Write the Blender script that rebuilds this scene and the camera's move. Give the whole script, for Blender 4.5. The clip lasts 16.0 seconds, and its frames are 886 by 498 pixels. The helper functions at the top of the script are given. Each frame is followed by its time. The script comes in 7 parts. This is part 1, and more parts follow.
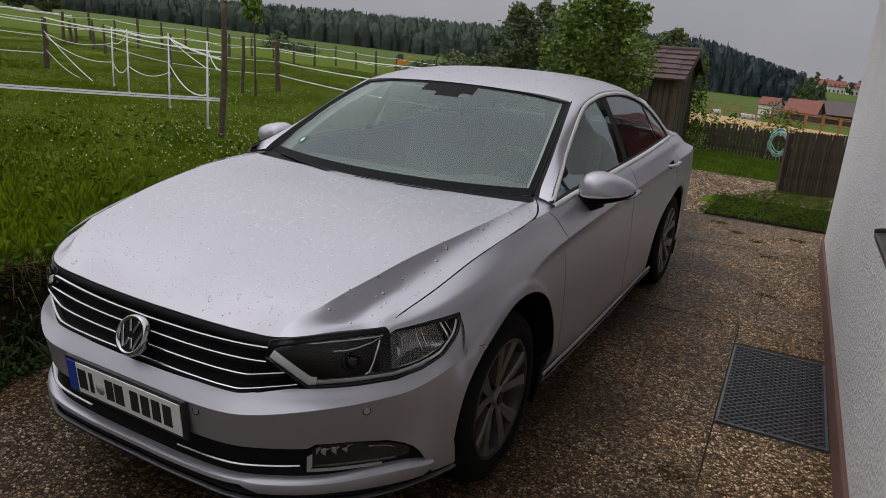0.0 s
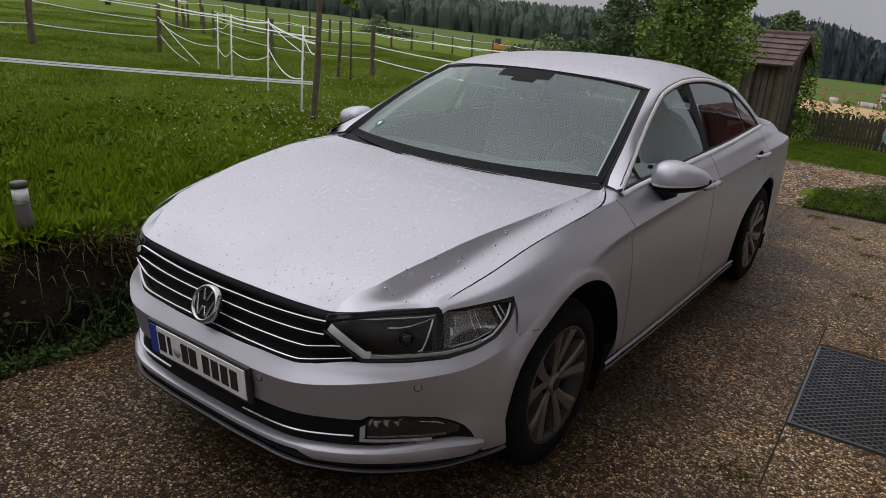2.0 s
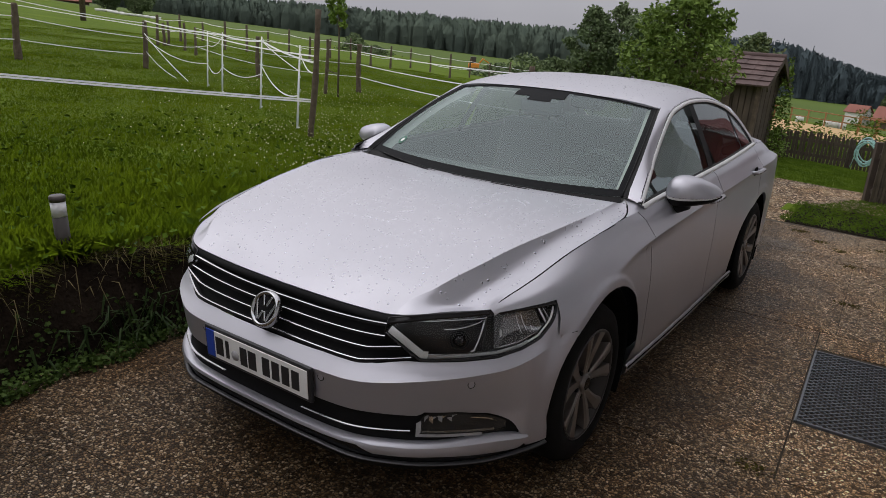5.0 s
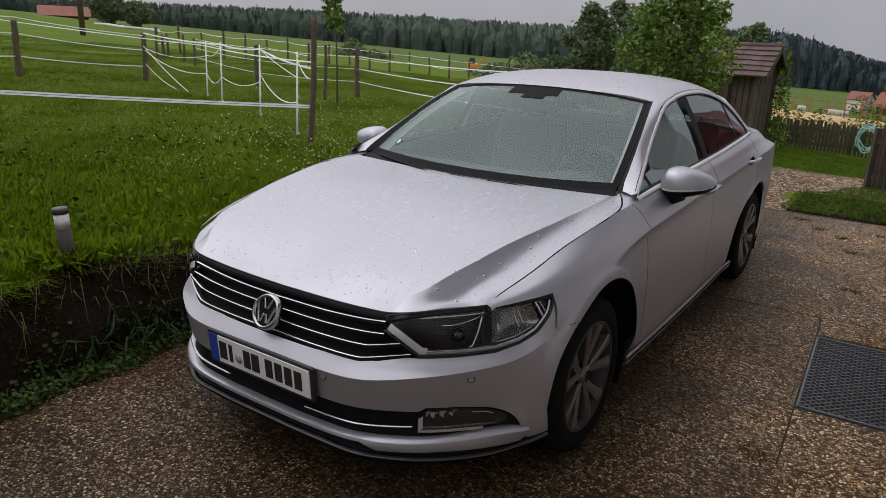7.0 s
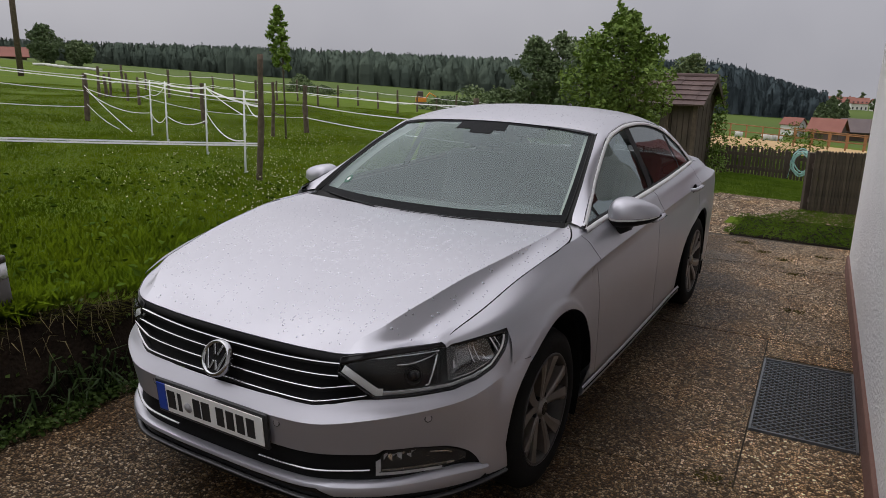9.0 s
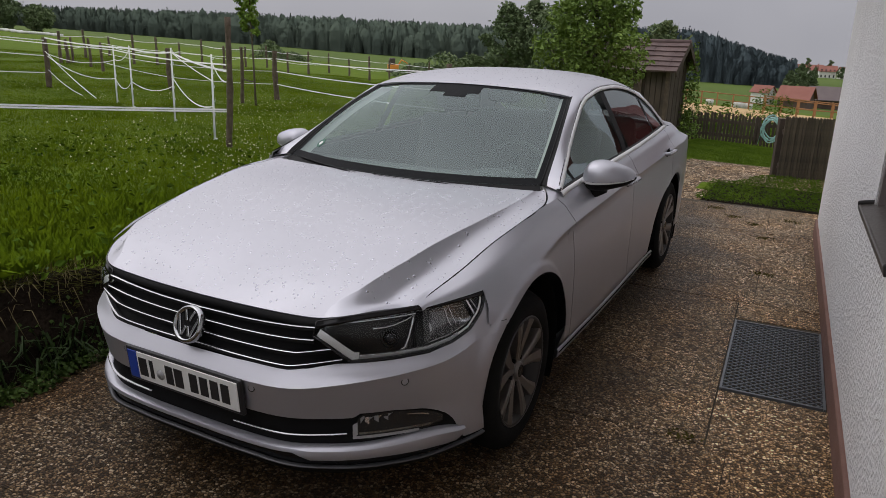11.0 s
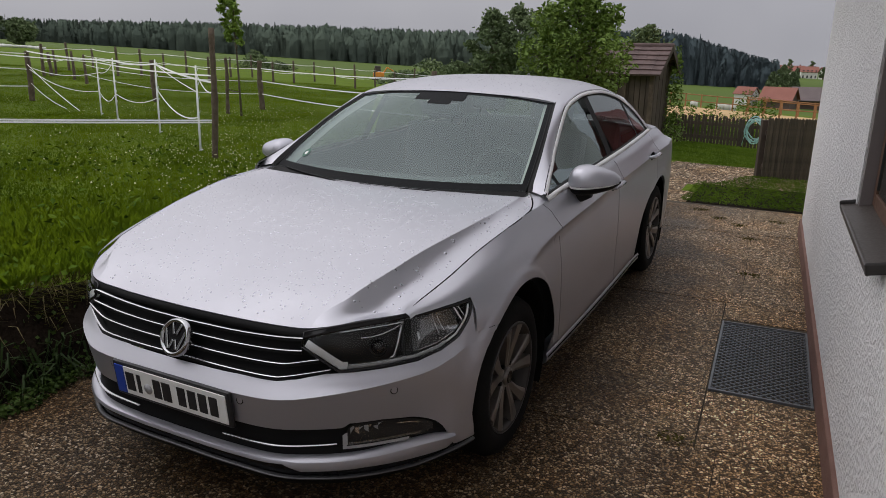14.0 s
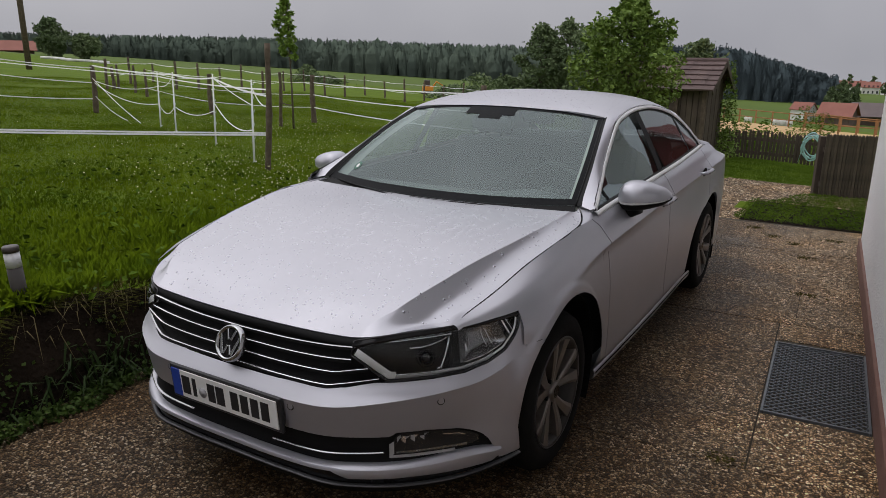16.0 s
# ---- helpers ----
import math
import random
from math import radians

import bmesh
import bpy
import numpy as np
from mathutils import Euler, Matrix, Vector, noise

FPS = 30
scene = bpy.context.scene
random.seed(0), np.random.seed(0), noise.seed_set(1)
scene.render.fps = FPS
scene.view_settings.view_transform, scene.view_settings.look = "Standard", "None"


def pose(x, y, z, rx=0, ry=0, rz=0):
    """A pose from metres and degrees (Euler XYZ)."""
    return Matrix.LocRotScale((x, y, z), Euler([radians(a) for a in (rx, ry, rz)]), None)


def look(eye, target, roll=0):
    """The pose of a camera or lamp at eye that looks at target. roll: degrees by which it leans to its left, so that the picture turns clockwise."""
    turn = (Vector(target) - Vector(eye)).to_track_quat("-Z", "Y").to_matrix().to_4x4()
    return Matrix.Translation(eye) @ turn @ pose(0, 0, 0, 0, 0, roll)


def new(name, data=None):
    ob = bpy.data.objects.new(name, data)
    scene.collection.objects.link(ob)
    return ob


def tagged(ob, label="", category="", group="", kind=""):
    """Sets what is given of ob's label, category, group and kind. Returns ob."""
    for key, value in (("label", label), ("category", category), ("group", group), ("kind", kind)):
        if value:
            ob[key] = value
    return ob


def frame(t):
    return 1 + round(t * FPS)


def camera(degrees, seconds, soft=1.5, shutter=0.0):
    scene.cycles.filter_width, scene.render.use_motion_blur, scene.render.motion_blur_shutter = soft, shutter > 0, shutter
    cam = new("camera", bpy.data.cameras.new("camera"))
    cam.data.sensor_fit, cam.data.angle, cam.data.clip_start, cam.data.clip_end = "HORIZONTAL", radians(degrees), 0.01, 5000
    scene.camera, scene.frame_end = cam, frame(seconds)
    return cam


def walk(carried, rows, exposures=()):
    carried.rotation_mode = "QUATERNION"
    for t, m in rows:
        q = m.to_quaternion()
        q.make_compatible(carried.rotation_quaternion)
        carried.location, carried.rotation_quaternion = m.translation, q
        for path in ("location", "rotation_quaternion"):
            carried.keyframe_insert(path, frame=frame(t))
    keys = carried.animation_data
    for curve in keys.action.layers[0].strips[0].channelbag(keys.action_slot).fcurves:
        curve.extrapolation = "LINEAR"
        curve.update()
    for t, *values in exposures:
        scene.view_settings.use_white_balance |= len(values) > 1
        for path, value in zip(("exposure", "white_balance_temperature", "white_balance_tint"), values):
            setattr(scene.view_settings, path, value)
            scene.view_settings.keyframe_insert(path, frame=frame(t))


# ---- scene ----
cam = camera(63.8, 16.0, soft=0.85)
PATH = [
    (0, (1.786, -1.314, 1.604), (0.875, 0.37, 1.026), 4.1),
    (0.5, (1.866, -1.307, 1.601), (0.817, 0.297, 1.03), 4.0),
    (1, (1.888, -1.282, 1.609), (0.782, 0.276, 1.017), 2.4),
    (1.5, (1.896, -1.284, 1.613), (0.757, 0.246, 1.012), 3.5),
    (2, (1.898, -1.288, 1.617), (0.783, 0.246, 0.983), 3.9),
    (2.5, (1.905, -1.283, 1.619), (0.781, 0.242, 0.977), 2.8),
    (3, (1.898, -1.292, 1.611), (0.763, 0.222, 0.962), 3.9),
    (3.5, (1.858, -1.374, 1.61), (0.692, 0.122, 0.974), 3.1),
    (4, (1.801, -1.515, 1.632), (0.691, 0.045, 1.053), 3.7),
    (4.2, (1.792, -1.556, 1.63), (0.722, 0.038, 1.067), 4.7),
    (6.3, (1.815, -1.586, 1.609), (0.725, -0.028, 0.986), 2.9),
    (6.5, (1.818, -1.588, 1.604), (0.717, -0.034, 0.995), 2.6),
    (7, (1.848, -1.589, 1.624), (0.767, -0.01, 1.043), 2.3),
    (7.5, (1.849, -1.574, 1.63), (0.835, 0.061, 1.083), 2.1),
    (8, (1.843, -1.57, 1.632), (0.818, 0.075, 1.14), 2.1),
    (8.5, (1.842, -1.578, 1.639), (0.816, 0.071, 1.162), 0.8),
    (9, (1.846, -1.577, 1.641), (0.858, 0.092, 1.15), 1.4),
    (9.2, (1.838, -1.574, 1.641), (0.883, 0.104, 1.118), 2.1),
    (11.3, (1.83, -1.559, 1.611), (0.933, 0.131, 1.03), 1.1),
    (11.5, (1.829, -1.545, 1.611), (0.941, 0.149, 1.027), 0.2),
    (12, (1.836, -1.532, 1.61), (1.016, 0.197, 1.027), 0.4),
    (12.5, (1.836, -1.557, 1.613), (0.998, 0.166, 1.04), 1.3),
    (13, (1.837, -1.561, 1.614), (0.974, 0.151, 1.044), 1.4),
    (13.5, (1.837, -1.563, 1.614), (0.962, 0.143, 1.045), 1.2),
    (14, (1.841, -1.563, 1.619), (0.955, 0.142, 1.064), 0.7),
    (14.5, (1.852, -1.558, 1.624), (0.956, 0.147, 1.086), -0.0),
    (15, (1.853, -1.575, 1.625), (0.932, 0.121, 1.1), 1.2),
    (15.5, (1.845, -1.593, 1.627), (0.862, 0.067, 1.101), 1.1),
    (16, (1.843, -1.59, 1.623), (0.84, 0.06, 1.103), 0.7),
]
walk(cam, [(t, look(eye, target, roll)) for t, eye, target, roll in PATH], exposures=[(0.0, -0.22, 6500, 13), (0.6, -0.12, 6500, 13), (4.2, -0.04, 6500, 13), (7.5, 0.0, 6500, 13), (16.0, -0.04, 6500, 12)])

# ---- light: an overcast, wet summer day ----
SUN_EL, SUN_ROT = radians(62), radians(258)
world = bpy.data.worlds.new("world")
scene.world = world
world.use_nodes = True
wn, wl = world.node_tree.nodes, world.node_tree.links
sky = wn.new("ShaderNodeTexSky")
sky.sky_type, sky.sun_disc = "NISHITA", False
sky.sun_elevation, sky.sun_rotation = SUN_EL, SUN_ROT
sky.air_density, sky.dust_density = 1.0, 6.0
grey = wn.new("ShaderNodeHueSaturation")
grey.inputs["Saturation"].default_value = 0.12
grey.inputs["Value"].default_value = 0.10
wl.new(sky.outputs[0], grey.inputs["Color"])
wco = wn.new("ShaderNodeTexCoord")
wno = wn.new("ShaderNodeTexNoise")
wno.inputs["Scale"].default_value, wno.inputs["Detail"].default_value = 2.2, 4.0
wl.new(wco.outputs["Generated"], wno.inputs["Vector"])
wra = wn.new("ShaderNodeValToRGB")
wra.color_ramp.elements[0].position, wra.color_ramp.elements[0].color = 0.3, (0.375, 0.382, 0.420, 1)
wra.color_ramp.elements[1].position, wra.color_ramp.elements[1].color = 0.75, (0.515, 0.517, 0.545, 1)
wl.new(wno.outputs["Fac"], wra.inputs["Fac"])
wmx = wn.new("ShaderNodeMixRGB")
wmx.inputs[0].default_value = 0.85
wl.new(grey.outputs[0], wmx.inputs[1])
wl.new(wra.outputs[0], wmx.inputs[2])
# a covered sky is brighter overhead than at the horizon
wse = wn.new("ShaderNodeSeparateXYZ")
wl.new(wco.outputs["Generated"], wse.inputs[0])
wgr = wn.new("ShaderNodeMapRange")
wl.new(wse.outputs["Z"], wgr.inputs["Value"])
wgr.inputs["From Min"].default_value, wgr.inputs["From Max"].default_value = 0.0, 1.0
wgr.inputs["To Min"].default_value, wgr.inputs["To Max"].default_value = 1.0, 2.0
wl.new(wmx.outputs[0], wn["Background"].inputs["Color"])
wl.new(wgr.outputs[0], wn["Background"].inputs["Strength"])
sun = new("sun", bpy.data.lights.new("sun", "SUN"))
sun.data.energy, sun.data.angle, sun.data.color = 1.05, radians(120), (1.0, 0.98, 0.95)
sun.matrix_world = look((-14, -1, 27), (0, 2, 0))


# ---- materials ----
def material(name, a, b=None, scale=8.0, rough=0.7, metal=0.0, fine=90.0, bump=0.25, depth=0.004, spread=0.12, coat=0.0, spec=0.5, island=0.0, soft=0.0):
    """A surface whose colour wanders between a and b at a coarse and a fine scale, with fine relief. soft: how far blades and sprays shade as one mass."""
    m = bpy.data.materials.new(name)
    m.use_nodes = True
    n, l = m.node_tree.nodes, m.node_tree.links
    p = n["Principled BSDF"]
    b = b or tuple(c * 0.8 for c in a)
    co = n.new("ShaderNodeTexCoord")
    big, small = n.new("ShaderNodeTexNoise"), n.new("ShaderNodeTexNoise")
    big.inputs["Scale"].default_value, big.inputs["Detail"].default_value = scale, 5.0
    small.inputs["Scale"].default_value, small.inputs["Detail"].default_value = fine, 3.0
    for t in (big, small):
        l.new(co.outputs["Object"], t.inputs["Vector"])
    add = n.new("ShaderNodeMath")
    add.operation = "MULTIPLY_ADD"
    l.new(small.outputs["Fac"], add.inputs[0])
    add.inputs[1].default_value = 0.45
    half = n.new("ShaderNodeMath")
    half.operation = "MULTIPLY_ADD"
    l.new(big.outputs["Fac"], half.inputs[0])
    half.inputs[1].default_value, half.inputs[2].default_value = 1.3, -0.37
    l.new(half.outputs[0], add.inputs[2])
    fac = add.outputs[0]
    if island:
        geo, obi = n.new("ShaderNodeNewGeometry"), n.new("ShaderNodeObjectInfo")
        s1, s2 = n.new("ShaderNodeMath"), n.new("ShaderNodeMath")
        s1.operation = s2.operation = "MULTIPLY_ADD"
        l.new(geo.outputs["Random Per Island"], s1.inputs[0])
        s1.inputs[1].default_value = island
        l.new(fac, s1.inputs[2])
        l.new(obi.outputs["Random"], s2.inputs[0])
        s2.inputs[1].default_value = island
        l.new(s1.outputs[0], s2.inputs[2])
        off = n.new("ShaderNodeMath")
        off.operation = "SUBTRACT"
        l.new(s2.outputs[0], off.inputs[0])
        off.inputs[1].default_value = island
        fac = off.outputs[0]
    mix = n.new("ShaderNodeMixRGB")
    l.new(fac, mix.inputs[0])
    mix.use_clamp = True
    mix.inputs[1].default_value, mix.inputs[2].default_value = (*a, 1), (*b, 1)
    l.new(mix.outputs[0], p.inputs["Base Color"])
    ro = n.new("ShaderNodeMapRange")
    l.new(small.outputs["Fac"], ro.inputs["Value"])
    ro.inputs["To Min"].default_value, ro.inputs["To Max"].default_value = max(0.02, rough - spread), min(1.0, rough + spread)
    l.new(ro.outputs[0], p.inputs["Roughness"])
    p.inputs["Metallic"].default_value = metal
    p.inputs["Coat Weight"].default_value = coat
    p.inputs["Specular IOR Level"].default_value = spec
    if bump:
        bu = n.new("ShaderNodeBump")
        bu.inputs["Strength"].default_value, bu.inputs["Distance"].default_value = bump, depth
        l.new(small.outputs["Fac"], bu.inputs["Height"])
        l.new(bu.outputs[0], p.inputs["Normal"])
    if soft:
        face, v1, v2 = n.new("ShaderNodeNewGeometry"), n.new("ShaderNodeVectorMath"), n.new("ShaderNodeVectorMath")
        v1.operation, v2.operation = "MULTIPLY_ADD", "NORMALIZE"
        l.new(face.outputs["Normal"], v1.inputs[0])
        v1.inputs[1].default_value, v1.inputs[2].default_value = (1 - soft,) * 3, (0, 0, soft)
        l.new(v1.outputs[0], v2.inputs[0])
        l.new(v2.outputs[0], p.inputs["Normal"])
    return m


def pebbles(name, wet, size=72.0, gain=1.0, dull=0.0, damp_shade=None):
    """Exposed aggregate: round stones of many browns set in grey cement, partly wet."""
    m = bpy.data.materials.new(name)
    m.use_nodes = True
    n, l = m.node_tree.nodes, m.node_tree.links
    p = n["Principled BSDF"]
    co = n.new("ShaderNodeTexCoord")
    warp = n.new("ShaderNodeTexNoise")
    warp.inputs["Scale"].default_value = 60.0
    l.new(co.outputs["Object"], warp.inputs["Vector"])
    mv = n.new("ShaderNodeVectorMath")
    mv.operation = "MULTIPLY_ADD"
    l.new(warp.outputs["Color"], mv.inputs[0])
    mv.inputs[1].default_value = (0.006, 0.006, 0.006)
    l.new(co.outputs["Object"], mv.inputs[2])
    vo, ve = n.new("ShaderNodeTexVoronoi"), n.new("ShaderNodeTexVoronoi")
    ve.feature = "DISTANCE_TO_EDGE"
    for v in (vo, ve):
        v.inputs["Scale"].default_value = size
        l.new(mv.outputs[0], v.inputs["Vector"])
    ramp = n.new("ShaderNodeValToRGB")
    cr = ramp.color_ramp
    cr.interpolation = "CONSTANT"
    tones = ((0.0, (0.095, 0.058, 0.030)), (0.18, (0.255, 0.162, 0.082)), (0.38, (0.400, 0.272, 0.150)), (0.58, (0.165, 0.100, 0.053)), (0.70, (0.520, 0.380, 0.232)), (0.88, (0.760, 0.610, 0.430)))
    while len(cr.elements) < len(tones):
        cr.elements.new(0.5)
    for e, (at, c) in zip(cr.elements, tones):
        e.position, e.color = at, (*((v * (1 - dull) + c[1] * dull) * gain for v in c), 1)
    sep = n.new("ShaderNodeSeparateColor")
    l.new(vo.outputs["Color"], sep.inputs[0])
    l.new(sep.outputs[0], ramp.inputs[0])
    edge = n.new("ShaderNodeMapRange")
    l.new(ve.outputs["Distance"], edge.inputs["Value"])
    edge.inputs["From Min"].default_value, edge.inputs["From Max"].default_value = 0.02, 0.19
    mix = n.new("ShaderNodeMixRGB")
    l.new(edge.outputs[0], mix.inputs[0])
    mix.inputs[1].default_value = (0.040, 0.028, 0.017, 1)
    l.new(ramp.outputs[0], mix.inputs[2])
    patch = n.new("ShaderNodeTexNoise")
    patch.inputs["Scale"].default_value, patch.inputs["Detail"].default_value = 1.3, 6.0
    l.new(co.outputs["Object"], patch.inputs["Vector"])
    stain = n.new("ShaderNodeMapRange")
    l.new(patch.outputs["Fac"], stain.inputs["Value"])
    stain.inputs["From Min"].default_value, stain.inputs["From Max"].default_value = 0.35, 0.7
    stain.inputs["To Min"].default_value, stain.inputs["To Max"].default_value = 0.62, 1.1
    mul = n.new("ShaderNodeMixRGB")
    mul.blend_type = "MULTIPLY"
    mul.inputs[0].default_value = 1.0
    l.new(mix.outputs[0], mul.inputs[1])
    l.new(stain.outputs[0], mul.inputs[2])
    # algae and rust-brown silt in broad soft patches
    silt, much, brown = n.new("ShaderNodeTexNoise"), n.new("ShaderNodeMapRange"), n.new("ShaderNodeMixRGB")
    silt.inputs["Scale"].default_value, silt.inputs["Detail"].default_value = 2.1, 7.0
    shift = n.new("ShaderNodeVectorMath")
    shift.operation = "ADD"
    shift.inputs[1].default_value = (7.3, 2.1, 4.4)
    l.new(co.outputs["Object"], shift.inputs[0])
    l.new(shift.outputs[0], silt.inputs["Vector"])
    l.new(silt.outputs["Fac"], much.inputs["Value"])
    much.inputs["From Min"].default_value, much.inputs["From Max"].default_value = 0.42, 0.70
    much.inputs["To Min"].default_value, much.inputs["To Max"].default_value = 0.0, 0.62
    brown.blend_type = "MULTIPLY"
    brown.inputs[2].default_value = (0.86, 0.66, 0.40, 1)
    l.new(much.outputs[0], brown.inputs[0])
    l.new(mul.outputs[0], brown.inputs[1])
    tint = brown.outputs[0]
    p.inputs["Specular IOR Level"].default_value = 0.22
    if damp_shade:
        # painted wetness and car-side shade: darker away from the eaves, with a ragged border
        sx, wob, dry, soak_shade = n.new("ShaderNodeSeparateXYZ"), n.new("ShaderNodeMath"), n.new("ShaderNodeMapRange"), n.new("ShaderNodeMixRGB")
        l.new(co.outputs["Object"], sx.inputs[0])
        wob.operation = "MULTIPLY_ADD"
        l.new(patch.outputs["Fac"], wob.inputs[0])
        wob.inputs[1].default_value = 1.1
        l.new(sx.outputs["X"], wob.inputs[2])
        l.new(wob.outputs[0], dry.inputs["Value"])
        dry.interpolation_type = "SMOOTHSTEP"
        dry.inputs["From Min"].default_value, dry.inputs["From Max"].default_value = damp_shade[0] + 0.55, damp_shade[1] + 0.55
        dry.inputs["To Min"].default_value, dry.inputs["To Max"].default_value = damp_shade[2], damp_shade[3]
        soak_shade.blend_type = "MULTIPLY"
        soak_shade.inputs[0].default_value = 1.0
        l.new(tint, soak_shade.inputs[1])
        l.new(dry.outputs[0], soak_shade.inputs[2])
        tint = soak_shade.outputs[0]
    l.new(tint, p.inputs["Base Color"])
    ro = n.new("ShaderNodeMapRange")
    l.new(patch.outputs["Fac"], ro.inputs["Value"])
    ro.inputs["From Min"].default_value, ro.inputs["From Max"].default_value = 0.3, 0.7
    ro.inputs["To Min"].default_value, ro.inputs["To Max"].default_value = wet, wet + 0.25
    l.new(ro.outputs[0], p.inputs["Roughness"])
    bu = n.new("ShaderNodeBump")
    bu.inputs["Strength"].default_value, bu.inputs["Distance"].default_value = 1.0, 0.009
    l.new(edge.outputs[0], bu.inputs["Height"])
    l.new(bu.outputs[0], p.inputs["Normal"])
    return m


MEADOW = material("meadow_soil", (0.060, 0.105, 0.004), (0.120, 0.178, 0.008), spec=0.1, scale=0.5, fine=14, rough=0.9, bump=0.6, depth=0.03)
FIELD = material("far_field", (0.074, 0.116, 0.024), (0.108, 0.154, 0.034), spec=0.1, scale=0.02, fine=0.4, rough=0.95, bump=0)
# dark brown soil, darkened further with the shade of overhang and car
EARTHSHADE = material("earth", (0.005, 0.0035, 0.0022), (0.020, 0.0135, 0.0085), scale=6, fine=45, rough=0.95, bump=0.9, depth=0.03, spec=0.08)
SAND = material("riding_sand", (0.46, 0.30, 0.13), (0.55, 0.38, 0.18), scale=0.2, fine=4, rough=0.95, bump=0.1)
GRAVEL = pebbles("gravel", 0.7, 42.0, 1.7, 0.18)
SLAB = pebbles("exposed_aggregate", 0.34, 80.0, damp_shade=(-0.85, 0.0, 0.70, 2.0))
GRASS = material("grass_blade", (0.045, 0.090, 0.003), (0.136, 0.194, 0.005), scale=1.3, fine=4, spec=0.03, rough=0.85, bump=0, island=0.10, soft=0.80)
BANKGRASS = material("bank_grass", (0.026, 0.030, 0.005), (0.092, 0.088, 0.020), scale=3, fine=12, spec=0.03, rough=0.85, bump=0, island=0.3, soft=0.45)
LAWN = material("lawn_blade", (0.042, 0.084, 0.007), (0.122, 0.186, 0.018), scale=2.2, fine=9, spec=0.03, rough=0.85, bump=0, island=0.25, soft=0.6)
HERB = material("herb_leaf", (0.040, 0.082, 0.006), (0.110, 0.170, 0.014), scale=1.5, fine=8, spec=0.05, rough=0.8, bump=0, island=0.3, soft=0.5)
DRYGRASS = material("dry_grass", (0.09, 0.075, 0.03), (0.24, 0.19, 0.08), scale=2, fine=9, rough=0.7, bump=0, island=0.3)
LEAF = material("leaf", (0.060, 0.112, 0.016), (0.205, 0.300, 0.055), scale=0.8, fine=6, rough=0.6, spec=0.25, bump=0, island=0.35)
LEAFYOUNG = material("young_leaf", (0.11, 0.19, 0.022), (0.22, 0.33, 0.05), scale=2, fine=9, rough=0.55, spec=0.3, bump=0, island=0.3)
CLOVER = material("clover_bloom", (0.46, 0.47, 0.22), (0.62, 0.62, 0.38), scale=9, fine=60, rough=0.8, spec=0.2, bump=0, island=0.3, soft=0.5)
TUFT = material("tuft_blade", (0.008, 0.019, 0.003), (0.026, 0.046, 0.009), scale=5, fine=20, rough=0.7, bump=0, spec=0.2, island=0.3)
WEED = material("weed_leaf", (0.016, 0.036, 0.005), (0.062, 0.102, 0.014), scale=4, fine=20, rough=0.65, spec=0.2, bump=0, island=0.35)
# dark leaves of the distant trees, lightened with painted haze
LEAFHAZE = material("hazed_leaf", (0.090, 0.132, 0.062), (0.190, 0.240, 0.118), scale=0.3, fine=2, rough=0.7, spec=0.15, bump=0, island=0.3)
# distance haze is painted into both forests: paler, bluer base colours
HILLHAZE = material("hazed_spruce_hill", (0.058, 0.078, 0.085), (0.084, 0.108, 0.112), scale=0.05, fine=0.9, rough=0.95, bump=0, spec=0.0, island=0.10, soft=0.75)
SPRUCEHAZE = material("hazed_spruce", (0.080, 0.108, 0.090), (0.120, 0.152, 0.112), scale=0.05, fine=0.9, rough=0.95, bump=0, spec=0.0, island=0.10, soft=0.85)
BARK = material("bark", (0.07, 0.055, 0.04), (0.15, 0.12, 0.09), scale=12, fine=80, rough=0.9, bump=0.8, depth=0.008)
POST = material("weathered_post", (0.040, 0.027, 0.018), (0.190, 0.145, 0.105), scale=14, fine=80, rough=0.9, bump=0.9, depth=0.010)
WOODDARK = material("dark_boards", (0.042, 0.031, 0.023), (0.105, 0.080, 0.060), scale=5, fine=60, rough=0.85, bump=0.5, island=0.3)
PANELWOOD = material("wet_panel_boards", (0.030, 0.024, 0.015), (0.120, 0.098, 0.066), scale=6, fine=60, rough=0.85, bump=0.5, island=0.5)
TILE = material("roof_tile", (0.052, 0.032, 0.030), (0.150, 0.100, 0.092), scale=4, fine=40, rough=0.75, bump=0.3, island=0.3)
REDTILE = material("red_roof", (0.21, 0.075, 0.055), (0.29, 0.115, 0.085), scale=0.6, fine=5, rough=0.8, bump=0.2, island=0.2)
WHITEPLASTIC = material("white_tape", (0.82, 0.83, 0.80), (0.88, 0.89, 0.86), scale=5, fine=60, rough=0.5, bump=0, soft=0.5)
PLINTH = material("plinth_plaster", (0.15, 0.075, 0.058), (0.22, 0.12, 0.095), scale=7, fine=120, rough=0.85, bump=0.6, depth=0.004)
METALGREY = material("brown_aluminium", (0.060, 0.050, 0.045), (0.075, 0.063, 0.056), scale=3, fine=90, rough=0.42, bump=0.05)
REVEAL = material("mauve_grey_metal", (0.15, 0.13, 0.128), (0.19, 0.165, 0.16), scale=3, fine=90, rough=0.5, bump=0.05)
GALV = material("galvanised_steel", (0.13, 0.142, 0.155), (0.22, 0.235, 0.255), scale=14, fine=130, rough=0.45, metal=0.7, bump=0.1)
UNLITBLACK = material("unlit_black", (0.008, 0.009, 0.010), (0.016, 0.016, 0.016), rough=0.9)
BLOCKGREY = material("concrete", (0.11, 0.105, 0.10), (0.17, 0.165, 0.155), scale=4, fine=70, rough=0.9)
